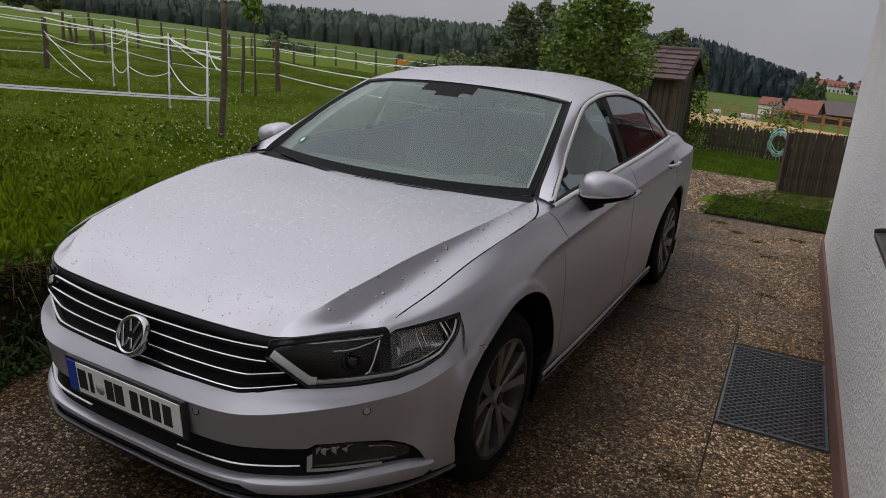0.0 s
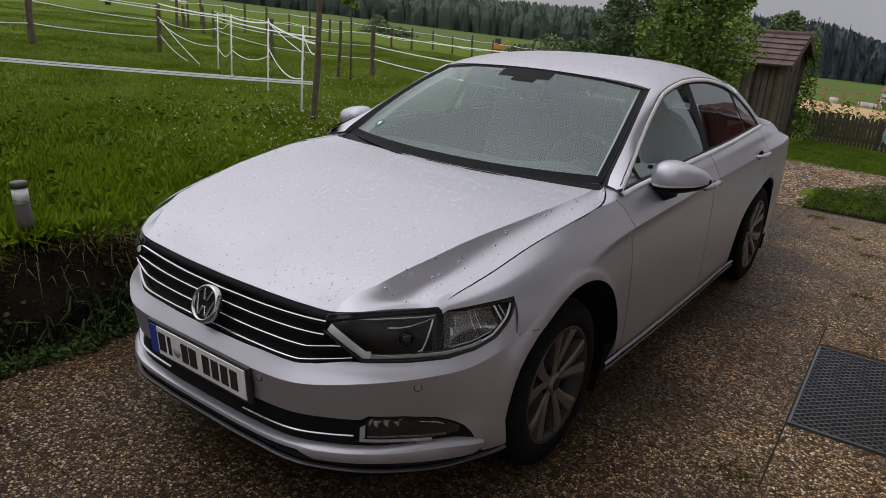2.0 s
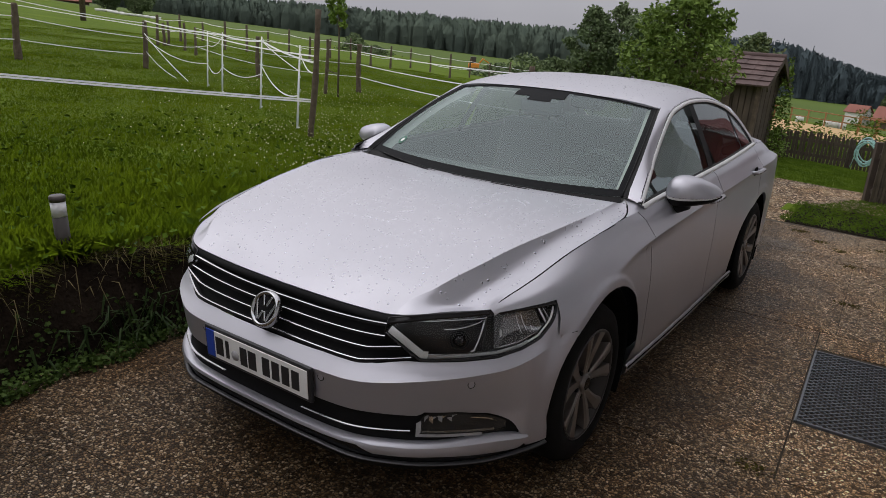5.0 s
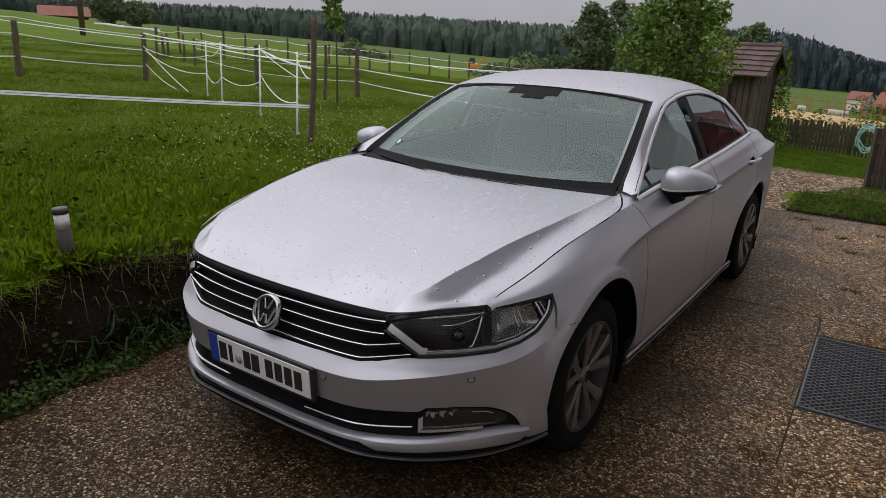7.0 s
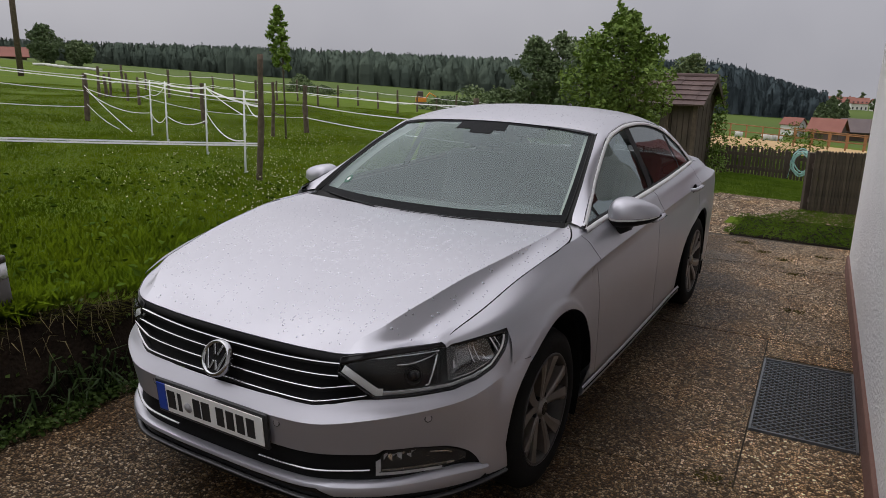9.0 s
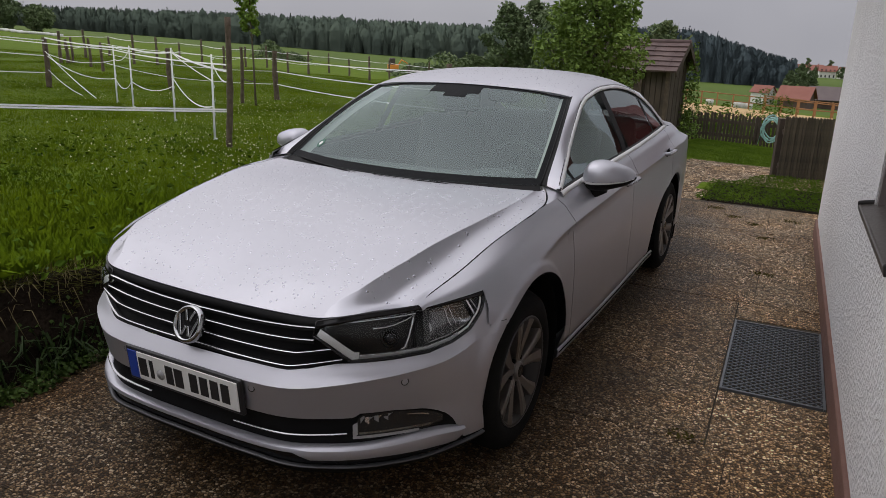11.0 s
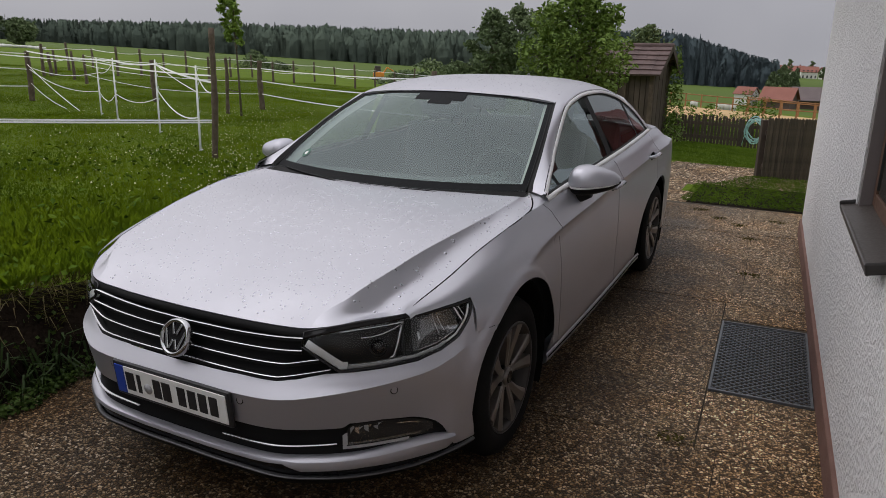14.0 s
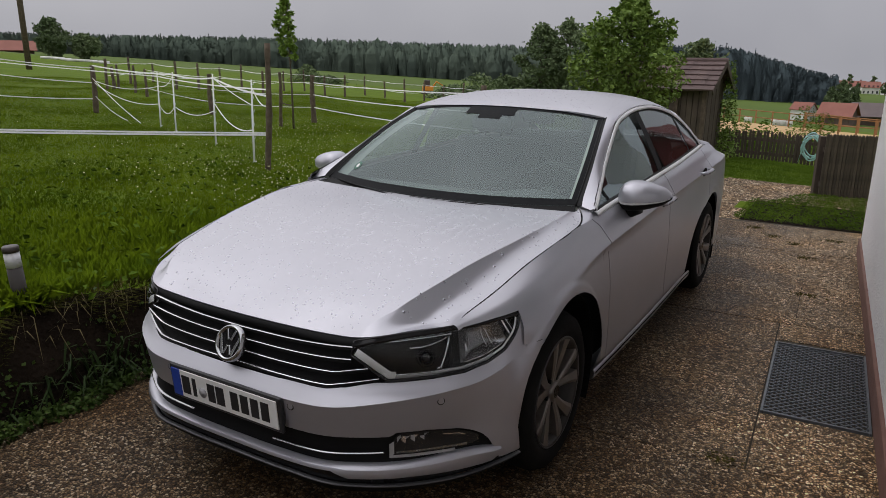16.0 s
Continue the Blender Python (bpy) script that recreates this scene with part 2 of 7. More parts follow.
FARWALL = material("white_render", (0.70, 0.69, 0.66), (0.80, 0.79, 0.77), scale=0.5, fine=4, rough=0.9, bump=0)
ORANGE = material("orange_paint", (0.75, 0.25, 0.03), (0.82, 0.33, 0.05), rough=0.5, bump=0)
TURQ = material("hose_rubber", (0.28, 0.52, 0.50), (0.40, 0.64, 0.60), scale=9, fine=50, rough=0.45, bump=0)
RAILWOOD = material("orange_rail_wood", (0.26, 0.13, 0.055), (0.36, 0.19, 0.085), scale=2, fine=20, rough=0.8, bump=0.1)


def plaster():
    """White rough-cast with dabs of relief and a little dirt."""
    m = material("white_roughcast", (0.76, 0.745, 0.745), (0.86, 0.85, 0.85), scale=1.2, fine=34, rough=0.92, bump=0.0)
    n, l = m.node_tree.nodes, m.node_tree.links
    co = n.new("ShaderNodeTexCoord")
    a, b = n.new("ShaderNodeTexNoise"), n.new("ShaderNodeTexNoise")
    a.inputs["Scale"].default_value, a.inputs["Detail"].default_value = 44.0, 5.0
    b.inputs["Scale"].default_value, b.inputs["Detail"].default_value = 130.0, 3.0
    for t in (a, b):
        l.new(co.outputs["Object"], t.inputs["Vector"])
    k = n.new("ShaderNodeMapRange")
    l.new(a.outputs["Fac"], k.inputs["Value"])
    k.inputs["From Min"].default_value, k.inputs["From Max"].default_value = 0.42, 0.66
    s = n.new("ShaderNodeMath")
    s.operation = "MULTIPLY_ADD"
    l.new(b.outputs["Fac"], s.inputs[0])
    s.inputs[1].default_value = 0.45
    l.new(k.outputs[0], s.inputs[2])
    bu = n.new("ShaderNodeBump")
    bu.inputs["Strength"].default_value, bu.inputs["Distance"].default_value = 0.9, 0.0085
    l.new(s.outputs[0], bu.inputs["Height"])
    l.new(bu.outputs[0], n["Principled BSDF"].inputs["Normal"])
    return m


PLASTER = plaster()


# ---- building tools ----
def link(name, verts, faces, mats, parent=None, label="", smooth=False, slots=None):
    me = bpy.data.meshes.new(name)
    me.from_pydata([tuple(v) for v in verts], [], [tuple(f) for f in faces])
    for m in mats if isinstance(mats, (list, tuple)) else (mats,):
        me.materials.append(m)
    if slots is not None:
        me.polygons.foreach_set("material_index", np.asarray(slots, dtype=np.int32))
    if smooth:
        me.polygons.foreach_set("use_smooth", np.ones(len(me.polygons), dtype=bool))
    me.update()
    ob = new(name, me)
    if parent:
        ob.parent = parent
    if label:
        ob["label"] = label
    return ob


def part(name, bm, mat, parent=None, label="", smooth=False):
    """Links a bmesh as one mesh object under a thing or a part."""
    me = bpy.data.meshes.new(name)
    bm.to_mesh(me)
    bm.free()
    me.materials.append(mat)
    if smooth:
        me.polygons.foreach_set("use_smooth", np.ones(len(me.polygons), dtype=bool))
    ob = new(name, me)
    if parent:
        ob.parent = parent
    if label:
        ob["label"] = label
    return ob


def empty(name, m=None):
    ob = new(name)
    ob.empty_display_size = 0.1
    if m is not None:
        ob.matrix_world = m
    return ob


def add_box(bm, size, m, bevel=0.0):
    r = bmesh.ops.create_cube(bm, size=1.0, matrix=m @ Matrix.Diagonal((*size, 1)))
    if bevel:
        es = list({e for v in r["verts"] for e in v.link_edges})
        bmesh.ops.bevel(bm, geom=es, offset=bevel, segments=2, affect="EDGES", profile=0.5)


def box(name, size, m, mat, parent=None, label="", bevel=0.004):
    bm = bmesh.new()
    add_box(bm, size, m, bevel)
    return part(name, bm, mat, parent, label)


def tube_data(points, radii, sides=8, caps=True):
    """A round rod along points, with a radius at each."""
    pts = [Vector(p) for p in points]
    if not hasattr(radii, "__len__"):
        radii = [radii] * len(pts)
    vs, fs = [], []
    ref = Vector((0, 0, 1))
    for i, p in enumerate(pts):
        d = (pts[min(i + 1, len(pts) - 1)] - pts[max(i - 1, 0)]).normalized()
        a = d.cross(ref if abs(d.z) < 0.95 else Vector((1, 0, 0))).normalized()
        b = d.cross(a)
        for k in range(sides):
            w = 2 * math.pi * k / sides
            vs.append(p + (a * math.cos(w) + b * math.sin(w)) * radii[i])
    for i in range(len(pts) - 1):
        for k in range(sides):
            q, k2 = i * sides, (k + 1) % sides
            fs.append((q + k, q + k2, q + sides + k2, q + sides + k))
    if caps:
        fs.append(tuple(range(sides))[::-1])
        fs.append(tuple((len(pts) - 1) * sides + k for k in range(sides)))
    return vs, fs


def rod(name, points, radii, mat, parent=None, label="", sides=8, smooth=True):
    vs, fs = tube_data(points, radii, sides)
    return link(name, vs, fs, mat, parent, label, smooth)


def merge(lists):
    vs, fs = [], []
    for v, f in lists:
        k = len(vs)
        vs.extend(v)
        fs.extend(tuple(i + k for i in q) for q in f)
    return vs, fs


def smoothstep(a, b, x):
    t = np.clip((np.asarray(x, dtype=float) - a) / (b - a), 0, 1)
    return t * t * (3 - 2 * t)


UPRIGHT = Vector((0.0, 0.0, 1.0))
EYE = (1.85, -1.57)


# ---- ground ----
def meadow(x, y):
    """The slope of the meadow, easing off in the distance."""
    dx, dy = x - EYE[0], y - EYE[1]
    r = np.hypot(dx, dy) + 1e-6
    az = np.degrees(np.arctan2(-dx, dy))
    k = 0.25 + 0.2 * smoothstep(5, 30, az)
    s = np.where(r > 120, (120 + (r - 120) * k) / r, 1.0)
    behind = smoothstep(60, -60, dy)
    px, py = EYE[0] + dx * s, EYE[1] + dy * s
    full = 0.535 - 0.049 * (px + 1.6) - 0.0715 * py
    return full * (1 - behind) + 0.3 * behind


def ground_z(x, y):
    x, y = np.asarray(x, dtype=float), np.asarray(y, dtype=float)
    edge = -1.22 - 0.05 * np.sin(1.7 * y) - 0.03 * np.sin(4.3 * y + 1) - 0.10 * smoothstep(0.1, -0.8, y)
    bank = smoothstep(0.0, 0.26, edge - x)
    back = smoothstep(7.0, 12.0, y)
    w = np.maximum(bank, back)
    far = np.hypot(x - EYE[0], y - EYE[1])
    bumps = 0.03 * np.sin(1.3 * x + 0.4 * y) * np.sin(0.9 * y) * np.clip(far / 6, 0, 1) * (far < 80)
    return (meadow(x, y) + bumps) * w - 0.06 * (1 - w) * (y < 6.35)


def spaced(lo, hi, near_lo, near_hi, step, grow):
    vals = list(np.arange(near_lo, near_hi + 1e-6, step))
    s, v = step, near_hi
    while v < hi:
        s *= grow
        v += s
        vals.append(v)
    s, v = step, near_lo
    while v > lo:
        s *= grow
        v -= s
        vals.insert(0, v)
    return np.array(vals)


gx = np.unique(np.concatenate([spaced(-900, 900, -7, 3, 0.16, 1.11), np.arange(-1.75, -1.1, 0.035)]))
gy = spaced(-500, 1100, -2, 13, 0.15, 1.11)
GX, GY = np.meshgrid(gx, gy)
GZ = ground_z(GX, GY)
nx, ny = len(gx), len(gy)
gi = np.arange(nx * ny).reshape(ny, nx)
quads = np.stack([gi[:-1, :-1], gi[:-1, 1:], gi[1:, 1:], gi[1:, :-1]], -1).reshape(-1, 4)
cx, cy = (GX[:-1, :-1] + GX[1:, 1:]).ravel() / 2, (GY[:-1, :-1] + GY[1:, 1:]).ravel() / 2
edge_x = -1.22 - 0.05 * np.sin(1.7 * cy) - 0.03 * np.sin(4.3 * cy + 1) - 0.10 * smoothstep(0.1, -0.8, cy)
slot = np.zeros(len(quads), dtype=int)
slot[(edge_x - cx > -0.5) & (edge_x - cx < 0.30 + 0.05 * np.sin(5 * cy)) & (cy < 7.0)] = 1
path = (cx > -2.5) & (cx < 2.4) & (cy > 6.2) & (cy < 9.3 + 0.15 * np.sin(2.1 * cx)) & ~((cx > 0.62 + 0.1 * np.sin(5 * cy)) & (cy < 7.6))
slot[path] = 2
slot[(cx > 0.76) & (cx < 2.4) & (cy > 6.2) & (cy < 8.6) & ~path] = 1
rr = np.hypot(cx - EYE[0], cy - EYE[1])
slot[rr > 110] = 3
ground = link("ground", np.stack([GX, GY, GZ], -1).reshape(-1, 3), quads, [MEADOW, EARTHSHADE, GRAVEL, FIELD], slots=slot, smooth=True)
tagged(ground, "green sloping meadow, dark earth bank, gravel path and far fields", "ground", kind="structure")

# the drive of large slabs, running along the house
DRIVE = pose(1.62, 1.9, 0, 0, 0, 3.0)
drive = empty("drive", DRIVE)
tagged(drive, "wet brown exposed-aggregate concrete drive of large slabs", "driveway", kind="structure")
BED = material("joint_soil", (0.030, 0.022, 0.014), (0.085, 0.065, 0.042), scale=9, fine=80, rough=0.9, bump=0.5)
box("joint_bed", (8.0, 16.0, 0.04), pose(0, -2.0, -0.0265), BED, drive, "dark soil in the joints", 0)
us = [-4.9, -3.2, -2.4, -1.6, -0.8, 0.0, 0.47]
vsl = [-9.1, -8.3, -7.4, -6.5, -5.6, -4.75, -3.9, -3.02, -2.14, -1.37, -0.61, 0.36, 1.33, 2.32, 3.32, 4.42]
for i in range(len(us) - 1):
    for j in range(len(vsl) - 1):
        if i == 0 and j > 7:
            continue
        u0, u1, v0, v1 = us[i] + 0.0016, us[i + 1] - 0.0016, vsl[j] + 0.0016, vsl[j + 1] - 0.0016
        if j in (10, 11) and i == 4:
            u1 = -0.092
        if j in (10, 11) and i == 5:
            u0 = -0.084
            v0, v1 = (v0, -0.052) if j == 10 else (1.022, v1)
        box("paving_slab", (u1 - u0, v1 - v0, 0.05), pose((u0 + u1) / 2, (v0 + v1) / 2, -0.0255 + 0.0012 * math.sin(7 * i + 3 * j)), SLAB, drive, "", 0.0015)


# ---- light-shaft grating beside the house ----
def grating():
    g = empty("light_shaft_grating", DRIVE)
    tagged(g, "galvanised steel mesh grating over a dark light shaft", "grating")
    u0, u1, v0, v1, h = -0.085, 0.385, -0.044, 0.950, 0.018
    bm = bmesh.new()
    for x in (u0 + 0.007, u1 - 0.007):
        add_box(bm, (0.010, v1 - v0, h), pose(x, (v0 + v1) / 2, 0.0))
    for y in (v0 + 0.007, v1 - 0.007):
        add_box(bm, (u1 - u0 - 0.03, 0.010, h), pose((u0 + u1) / 2, y, 0.0))
    part("frame", bm, GALV, g)
    vs, fs = [], []

    def strand(a, b, z):
        n = Vector((-(b[1] - a[1]), b[0] - a[0], 0)).normalized() * 0.0026
        k = len(vs)
        for p in (a, b):
            q = Vector((p[0], p[1], z))
            vs.extend([q - n, q + n, q + n - Vector((0, 0, 0.006)), q - n - Vector((0, 0, 0.006))])
        fs.extend([(k, k + 1, k + 5, k + 4), (k + 1, k + 2, k + 6, k + 5), (k + 3, k, k + 4, k + 7)])

    a0, a1, b0, b1 = u0 + 0.012, u1 - 0.012, v0 + 0.012, v1 - 0.012
    pitch, rise = 0.0415, 1.0
    c = b0 - (a1 - a0)
    while c < b1:
        for sgn in (1, -1):
            pts = []
            xa, ya = (a0, c) if sgn > 0 else (a1, c)
            t0, t1 = max(0.0, b0 - c), min(a1 - a0, b1 - c)
            if t1 - t0 > 0.01:
                p = (xa + sgn * t0, c + t0 * rise)
                q = (xa + sgn * t1, c + t1 * rise)
                strand(p, q, 0.004 if sgn > 0 else 0.0025)
        c += pitch
    link("mesh", vs, fs, GALV, g, "diamond steel mesh")
    # a flat near-black sheet paints the shaft's shade
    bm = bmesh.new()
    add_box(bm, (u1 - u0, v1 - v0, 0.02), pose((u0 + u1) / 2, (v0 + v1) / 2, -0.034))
    part("shaft", bm, UNLITBLACK, g, "near-black sheet painting the shade down the shaft")


# ---- the house ----
HOUSE = pose(2.029, 1.9, 0, 0, 0, 3.24)


def house():
    h = empty("house", HOUSE)
    tagged(h, "white rough-cast house with a red-brown plinth and a deep window", "house")
    y0, y1, top, th = -9.0, 3.56, 3.0, 0.38
    w0, w1, wz0, wz1 = -0.98, -0.02, 0.975, 2.28
    bm = bmesh.new()
    add_box(bm, (th, y1 - w1, top), pose(th / 2, (y1 + w1) / 2, top / 2))
    add_box(bm, (th, w0 - y0, top), pose(th / 2, (y0 + w0) / 2, top / 2))
    add_box(bm, (th, w1 - w0, wz0), pose(th / 2, (w0 + w1) / 2, wz0 / 2))
    add_box(bm, (th, w1 - w0, top - wz1), pose(th / 2, (w0 + w1) / 2, (top + wz1) / 2))
    bmesh.ops.remove_doubles(bm, verts=bm.verts, dist=0.0005)
    part("wall", bm, PLASTER, h)
    box("end_wall", (8.0, th, top), pose(th + 4.0, y1 - th / 2, top / 2), PLASTER, h, "", 0)
    box("end_wall", (8.0, th, top), pose(th + 4.0, y0 + th / 2, top / 2), PLASTER, h, "", 0)
    box("back_wall", (th, y1 - y0 - 0.8, top), pose(8.2, (y0 + y1) / 2, top / 2), PLASTER, h, "", 0)
    box("plinth", (0.03, y1 - y0 + 0.02, 0.16), pose(-0.004, (y0 + y1) / 2, 0.055), PLINTH, h, "red-brown painted plinth", 0.006)
    # roof and eaves are unseen; height and overhang set the skylight on the car
    for s in (-1, 1):
        bm = bmesh.new()
        add_box(bm, (5.4, y1 - y0 + 0.7, 0.16), pose(4.2 + s * 2.42, (y0 + y1) / 2, top + 1.12, 0, s * 26, 0))
        part("roof", bm, REDTILE, h, "red tiled roof")
    box("soffit", (0.40, y1 - y0 + 0.7, 0.03), pose(-0.14, (y0 + y1) / 2, top - 0.12, 0, -26, 0), WOODDARK, h, "unseen dark eaves boards, sized for the light on the car", 0)
    win = empty("window", None)
    win.parent = h
    jm = 0.052
    bm = bmesh.new()
    for y in (w0 + 0.02, w1 - 0.02):
        add_box(bm, (jm, 0.04, wz1 - wz0), pose(jm / 2 + 0.006, y, (wz0 + wz1) / 2), 0.003)
    add_box(bm, (jm, w1 - w0 - 0.08, 0.04), pose(jm / 2 + 0.006, (w0 + w1) / 2, wz1 - 0.02), 0.003)
    part("reveal_frame", bm, REVEAL, win, "brown-grey metal window reveal")
    bm = bmesh.new()
    for y in (w0 + 0.07, w1 - 0.07):
        add_box(bm, (0.05, 0.06, wz1 - wz0 - 0.04), pose(jm + 0.025, y, (wz0 + wz1) / 2), 0.004)
    for z in (wz0 + 0.045, wz1 - 0.07):
        add_box(bm, (0.05, w1 - w0 - 0.20, 0.06), pose(jm + 0.025, (w0 + w1) / 2, z), 0.004)
    part("sash", bm, SASH, win, "brown wooden sash")
    for y in (w0 + 0.102, w1 - 0.102):
        box("glazing_bead", (0.008, 0.006, wz1 - wz0 - 0.18), pose(jm + 0.004, y, (wz0 + wz1) / 2), BLACKSEAL, win, "dark rubber bead", 0.001)
    box("pane", (0.012, w1 - w0 - 0.2, wz1 - wz0 - 0.16), pose(jm + 0.012, (w0 + w1) / 2, (wz0 + wz1) / 2), WINGLASS, win, "dark window pane", 0)
    # the unlit interior is only this near-black plate
    box("room", (0.02, w1 - w0 + 0.4, wz1 - wz0 + 0.4), pose(th + 0.3, (w0 + w1) / 2, (wz0 + wz1) / 2), UNLITBLACK, win, "near-black sheet painting the unlit interior behind the pane", 0)
    bm = bmesh.new()
    m = pose(0.002, (w0 + w1) / 2, wz0 + 0.001, 0, -11, 0)
    add_box(bm, (0.118, w1 - w0 + 0.05, 0.012), m, 0.004)
    add_box(bm, (0.014, w1 - w0 + 0.05, 0.030), m @ pose(-0.053, 0, -0.008), 0.005)
    part("sill", bm, METALGREY, win, "brown-grey metal window sill")
    for y in (w0 - 0.030, w1 + 0.030):
        bm = bmesh.new()
        add_box(bm, (0.122, 0.016, 0.040), pose(0.002, y, wz0 + 0.003, 0, -11, 0), 0.007)
        part("sill_end_cap", bm, BLACKSEAL, win, "dark rounded end cap")


BLACKSEAL = material("dark_seal", (0.018, 0.016, 0.015), (0.03, 0.027, 0.025), rough=0.5, bump=0)
SASH = material("brown_sash", (0.085, 0.042, 0.024), (0.13, 0.066, 0.038), scale=4, fine=40, rough=0.5, bump=0.1)


def glass(name, tint, rough=0.0, mirror=0.05, sheen=(0.90, 0.96, 0.96)):
    m = bpy.data.materials.new(name)
    m.use_nodes = True
    n, l = m.node_tree.nodes, m.node_tree.links
    n.remove(n["Principled BSDF"])
    tr, gl, mx, lw = n.new("ShaderNodeBsdfTransparent"), n.new("ShaderNodeBsdfGlossy"), n.new("ShaderNodeMixShader"), n.new("ShaderNodeLayerWeight")
    po, fr = n.new("ShaderNodeMath"), n.new("ShaderNodeMath")
    tr.inputs[0].default_value = (*tint, 1)
    gl.inputs["Roughness"].default_value = rough
    gl.inputs[0].default_value = (*sheen, 1)
    lw.inputs["Blend"].default_value = 0.5
    po.operation, fr.operation = "POWER", "MULTIPLY_ADD"
    l.new(lw.outputs["Facing"], po.inputs[0])
    po.inputs[1].default_value = 5.0
    l.new(po.outputs[0], fr.inputs[0])
    fr.inputs[1].default_value, fr.inputs[2].default_value = 1.0 - mirror, mirror
    l.new(fr.outputs[0], mx.inputs[0])
    l.new(tr.outputs[0], mx.inputs[1])
    l.new(gl.outputs[0], mx.inputs[2])
    l.new(mx.outputs[0], n["Material Output"].inputs["Surface"])
    return m


WINGLASS = glass("window_glass", (0.75, 0.8, 0.78), mirror=0.08)
grating()
# unseen wall, added to keep low skylight off the nose and bumper
bm = bmesh.new()
add_box(bm, (10.0, 0.3, 5.2), pose(-6.6, -4.4, 2.6))
tagged(part("sky_block_wall", bm, BLOCKGREY), "unseen grey wall added to block low skylight on the car's nose", "wall", kind="structure")
house()


# ---- fences of the meadow ----
def up_from(x, y, h, lean=(0, 0)):
    z = float(ground_z(x, y))
    return Vector((x, y, z)), Vector((x, y, z)) + (UPRIGHT + Vector((lean[0], lean[1], 0))) * h


def fence_post(x, y, h, r, lean=(0, 0)):
    a, b = up_from(x, y, h, lean)
    n = 19
    pts, rad = [], []
    for i in range(n):
        t = i / (n - 1)
        w = 0.25 * r * math.sin(5 * t + 9 * x)
        pts.append(a.lerp(b, t) - UPRIGHT * 0.15 * (i == 0) + Vector((w, 0.6 * w * math.cos(3 * x), 0)))
        rad.append(r * (1.08 - 0.22 * t + 0.07 * math.sin(11 * t + 5 * y) + 0.09 * math.sin(47 * t + 3 * x) * math.sin(23 * t + y)))
    p = rod("fence_post", pts, rad, POST, None, "", 9)
    return tagged(p, "weathered round wooden fence post in the meadow grass", "fence post", "meadow fence posts")


def polar(az, r):
    """A place by degrees to the left of straight ahead and metres from the entrance."""
    a = radians(az - 0.8)
    return EYE[0] - r * math.sin(a), EYE[1] + r * math.cos(a)


def tape(points, width, sag=0.0, name="fence_tape", label="white electric fence tape strung between posts"):
    """A woven tape hanging in a slack line through the given points."""
    pts = []
    for a, b in zip(points[:-1], points[1:]):
        for k in range(10):
            t = k / 10
            p = Vector(a).lerp(Vector(b), t)
            p.z -= sag * 4 * t * (1 - t)
            pts.append(p)
    pts.append(Vector(points[-1]))
    vs, fs = [], []
    # a broad tape is two woven bands with open threads between them
    bands = ((-0.28, 0.42), (0.28, 0.42)) if width > 0.035 else ((0.0, 0.72),)
    for at, wide in bands:
        o = len(vs)
        for i, p in enumerate(pts):
            d = (pts[min(i + 1, len(pts) - 1)] - pts[max(i - 1, 0)]).normalized()
            s = d.cross(Vector((0, 0, 1))).normalized() * 0.003
            u, c = Vector((0, 0, width * wide / 2)), p + Vector((0, 0, width * at))
            vs.extend([c - u - s, c - u + s, c + u + s, c + u - s])
        for i in range(len(pts) - 1):
            k = o + 4 * i
            for e in range(4):
                fs.append((k + e, k + (e + 1) % 4, k + 4 + (e + 1) % 4, k + 4 + e))
    return tagged(link(name, vs, fs, WHITEPLASTIC), label, "fence tape", "white fence tapes")


# near corner post, the line of the sapling, and the posts of the far paddocks
for x, y, h, r, lean in ((-4.25, 4.45, 1.44, 0.036, (0.035, 0.035)), (-8.58, 9.17, 1.08, 0.036, (0.02, 0)), (-8.90, 10.51, 1.02, 0.058, (0.0, 0.0)), (-11.95, 7.35, 0.95, 0.052, (0.0, 0.02)),
                         (-10.95, 9.45, 0.88, 0.048, (0, 0)), (-17.4, 12.6, 0.84, 0.042, (0, 0)), (-18.9, 13.3, 0.87, 0.042, (0, 0)), (-21.0, 14.15, 0.84, 0.042, (0, 0)), (-20.9, 13.9, 0.76, 0.055, (0, 0)),
                         (-6.5, -1.5, 1.3, 0.055, (0, 0)), (-12.2, 4.97, 0.99, 0.062, (-0.02, 0.0)), (-20.5, 7.2, 1.2, 0.06, (0, 0)), (-3.1, 7.6, 1.1, 0.05, (0, 0))):
    fence_post(x, y, h, r, lean)
FAR_POSTS = []
for k in range(22):
    az, r = 57 - 1.55 * k, 27 + 9 * math.sin(0.9 * k) ** 2 + 0.5 * k
    x, y = polar(az, r)
    fence_post(x, y, 1.0 + 0.12 * math.sin(2.3 * k), 0.05)
    FAR_POSTS.append((x, y))


def plastic_post(x, y, h, lean=(0.0, 0.0)):
    """A white tread-in stake with its foot step and the row of hooks for tapes."""
    a, b = up_from(x, y, h, lean)
    s = empty("stake", Matrix.Translation(a))
    tagged(s, "thin white plastic tread-in fence stake", "fence stake", "white fence stakes")
    rod("shaft", [(0, 0, -0.12), (b - a) * 0.5, b - a], [0.013, 0.013, 0.010], WHITEPLASTIC, s, "", 6)
    bm = bmesh.new()
    add_box(bm, (0.045, 0.016, 0.012), pose(0.018, 0, 0.03))
    part("foot_step", bm, WHITEPLASTIC, s)
    for k in range(5):
        p = (b - a) * (0.3 + 0.16 * k)
        rod("hook", [p, p + Vector((0.03, 0, 0.005)), p + Vector((0.035, 0, 0.03))], 0.005, WHITEPLASTIC, s, "", 5)


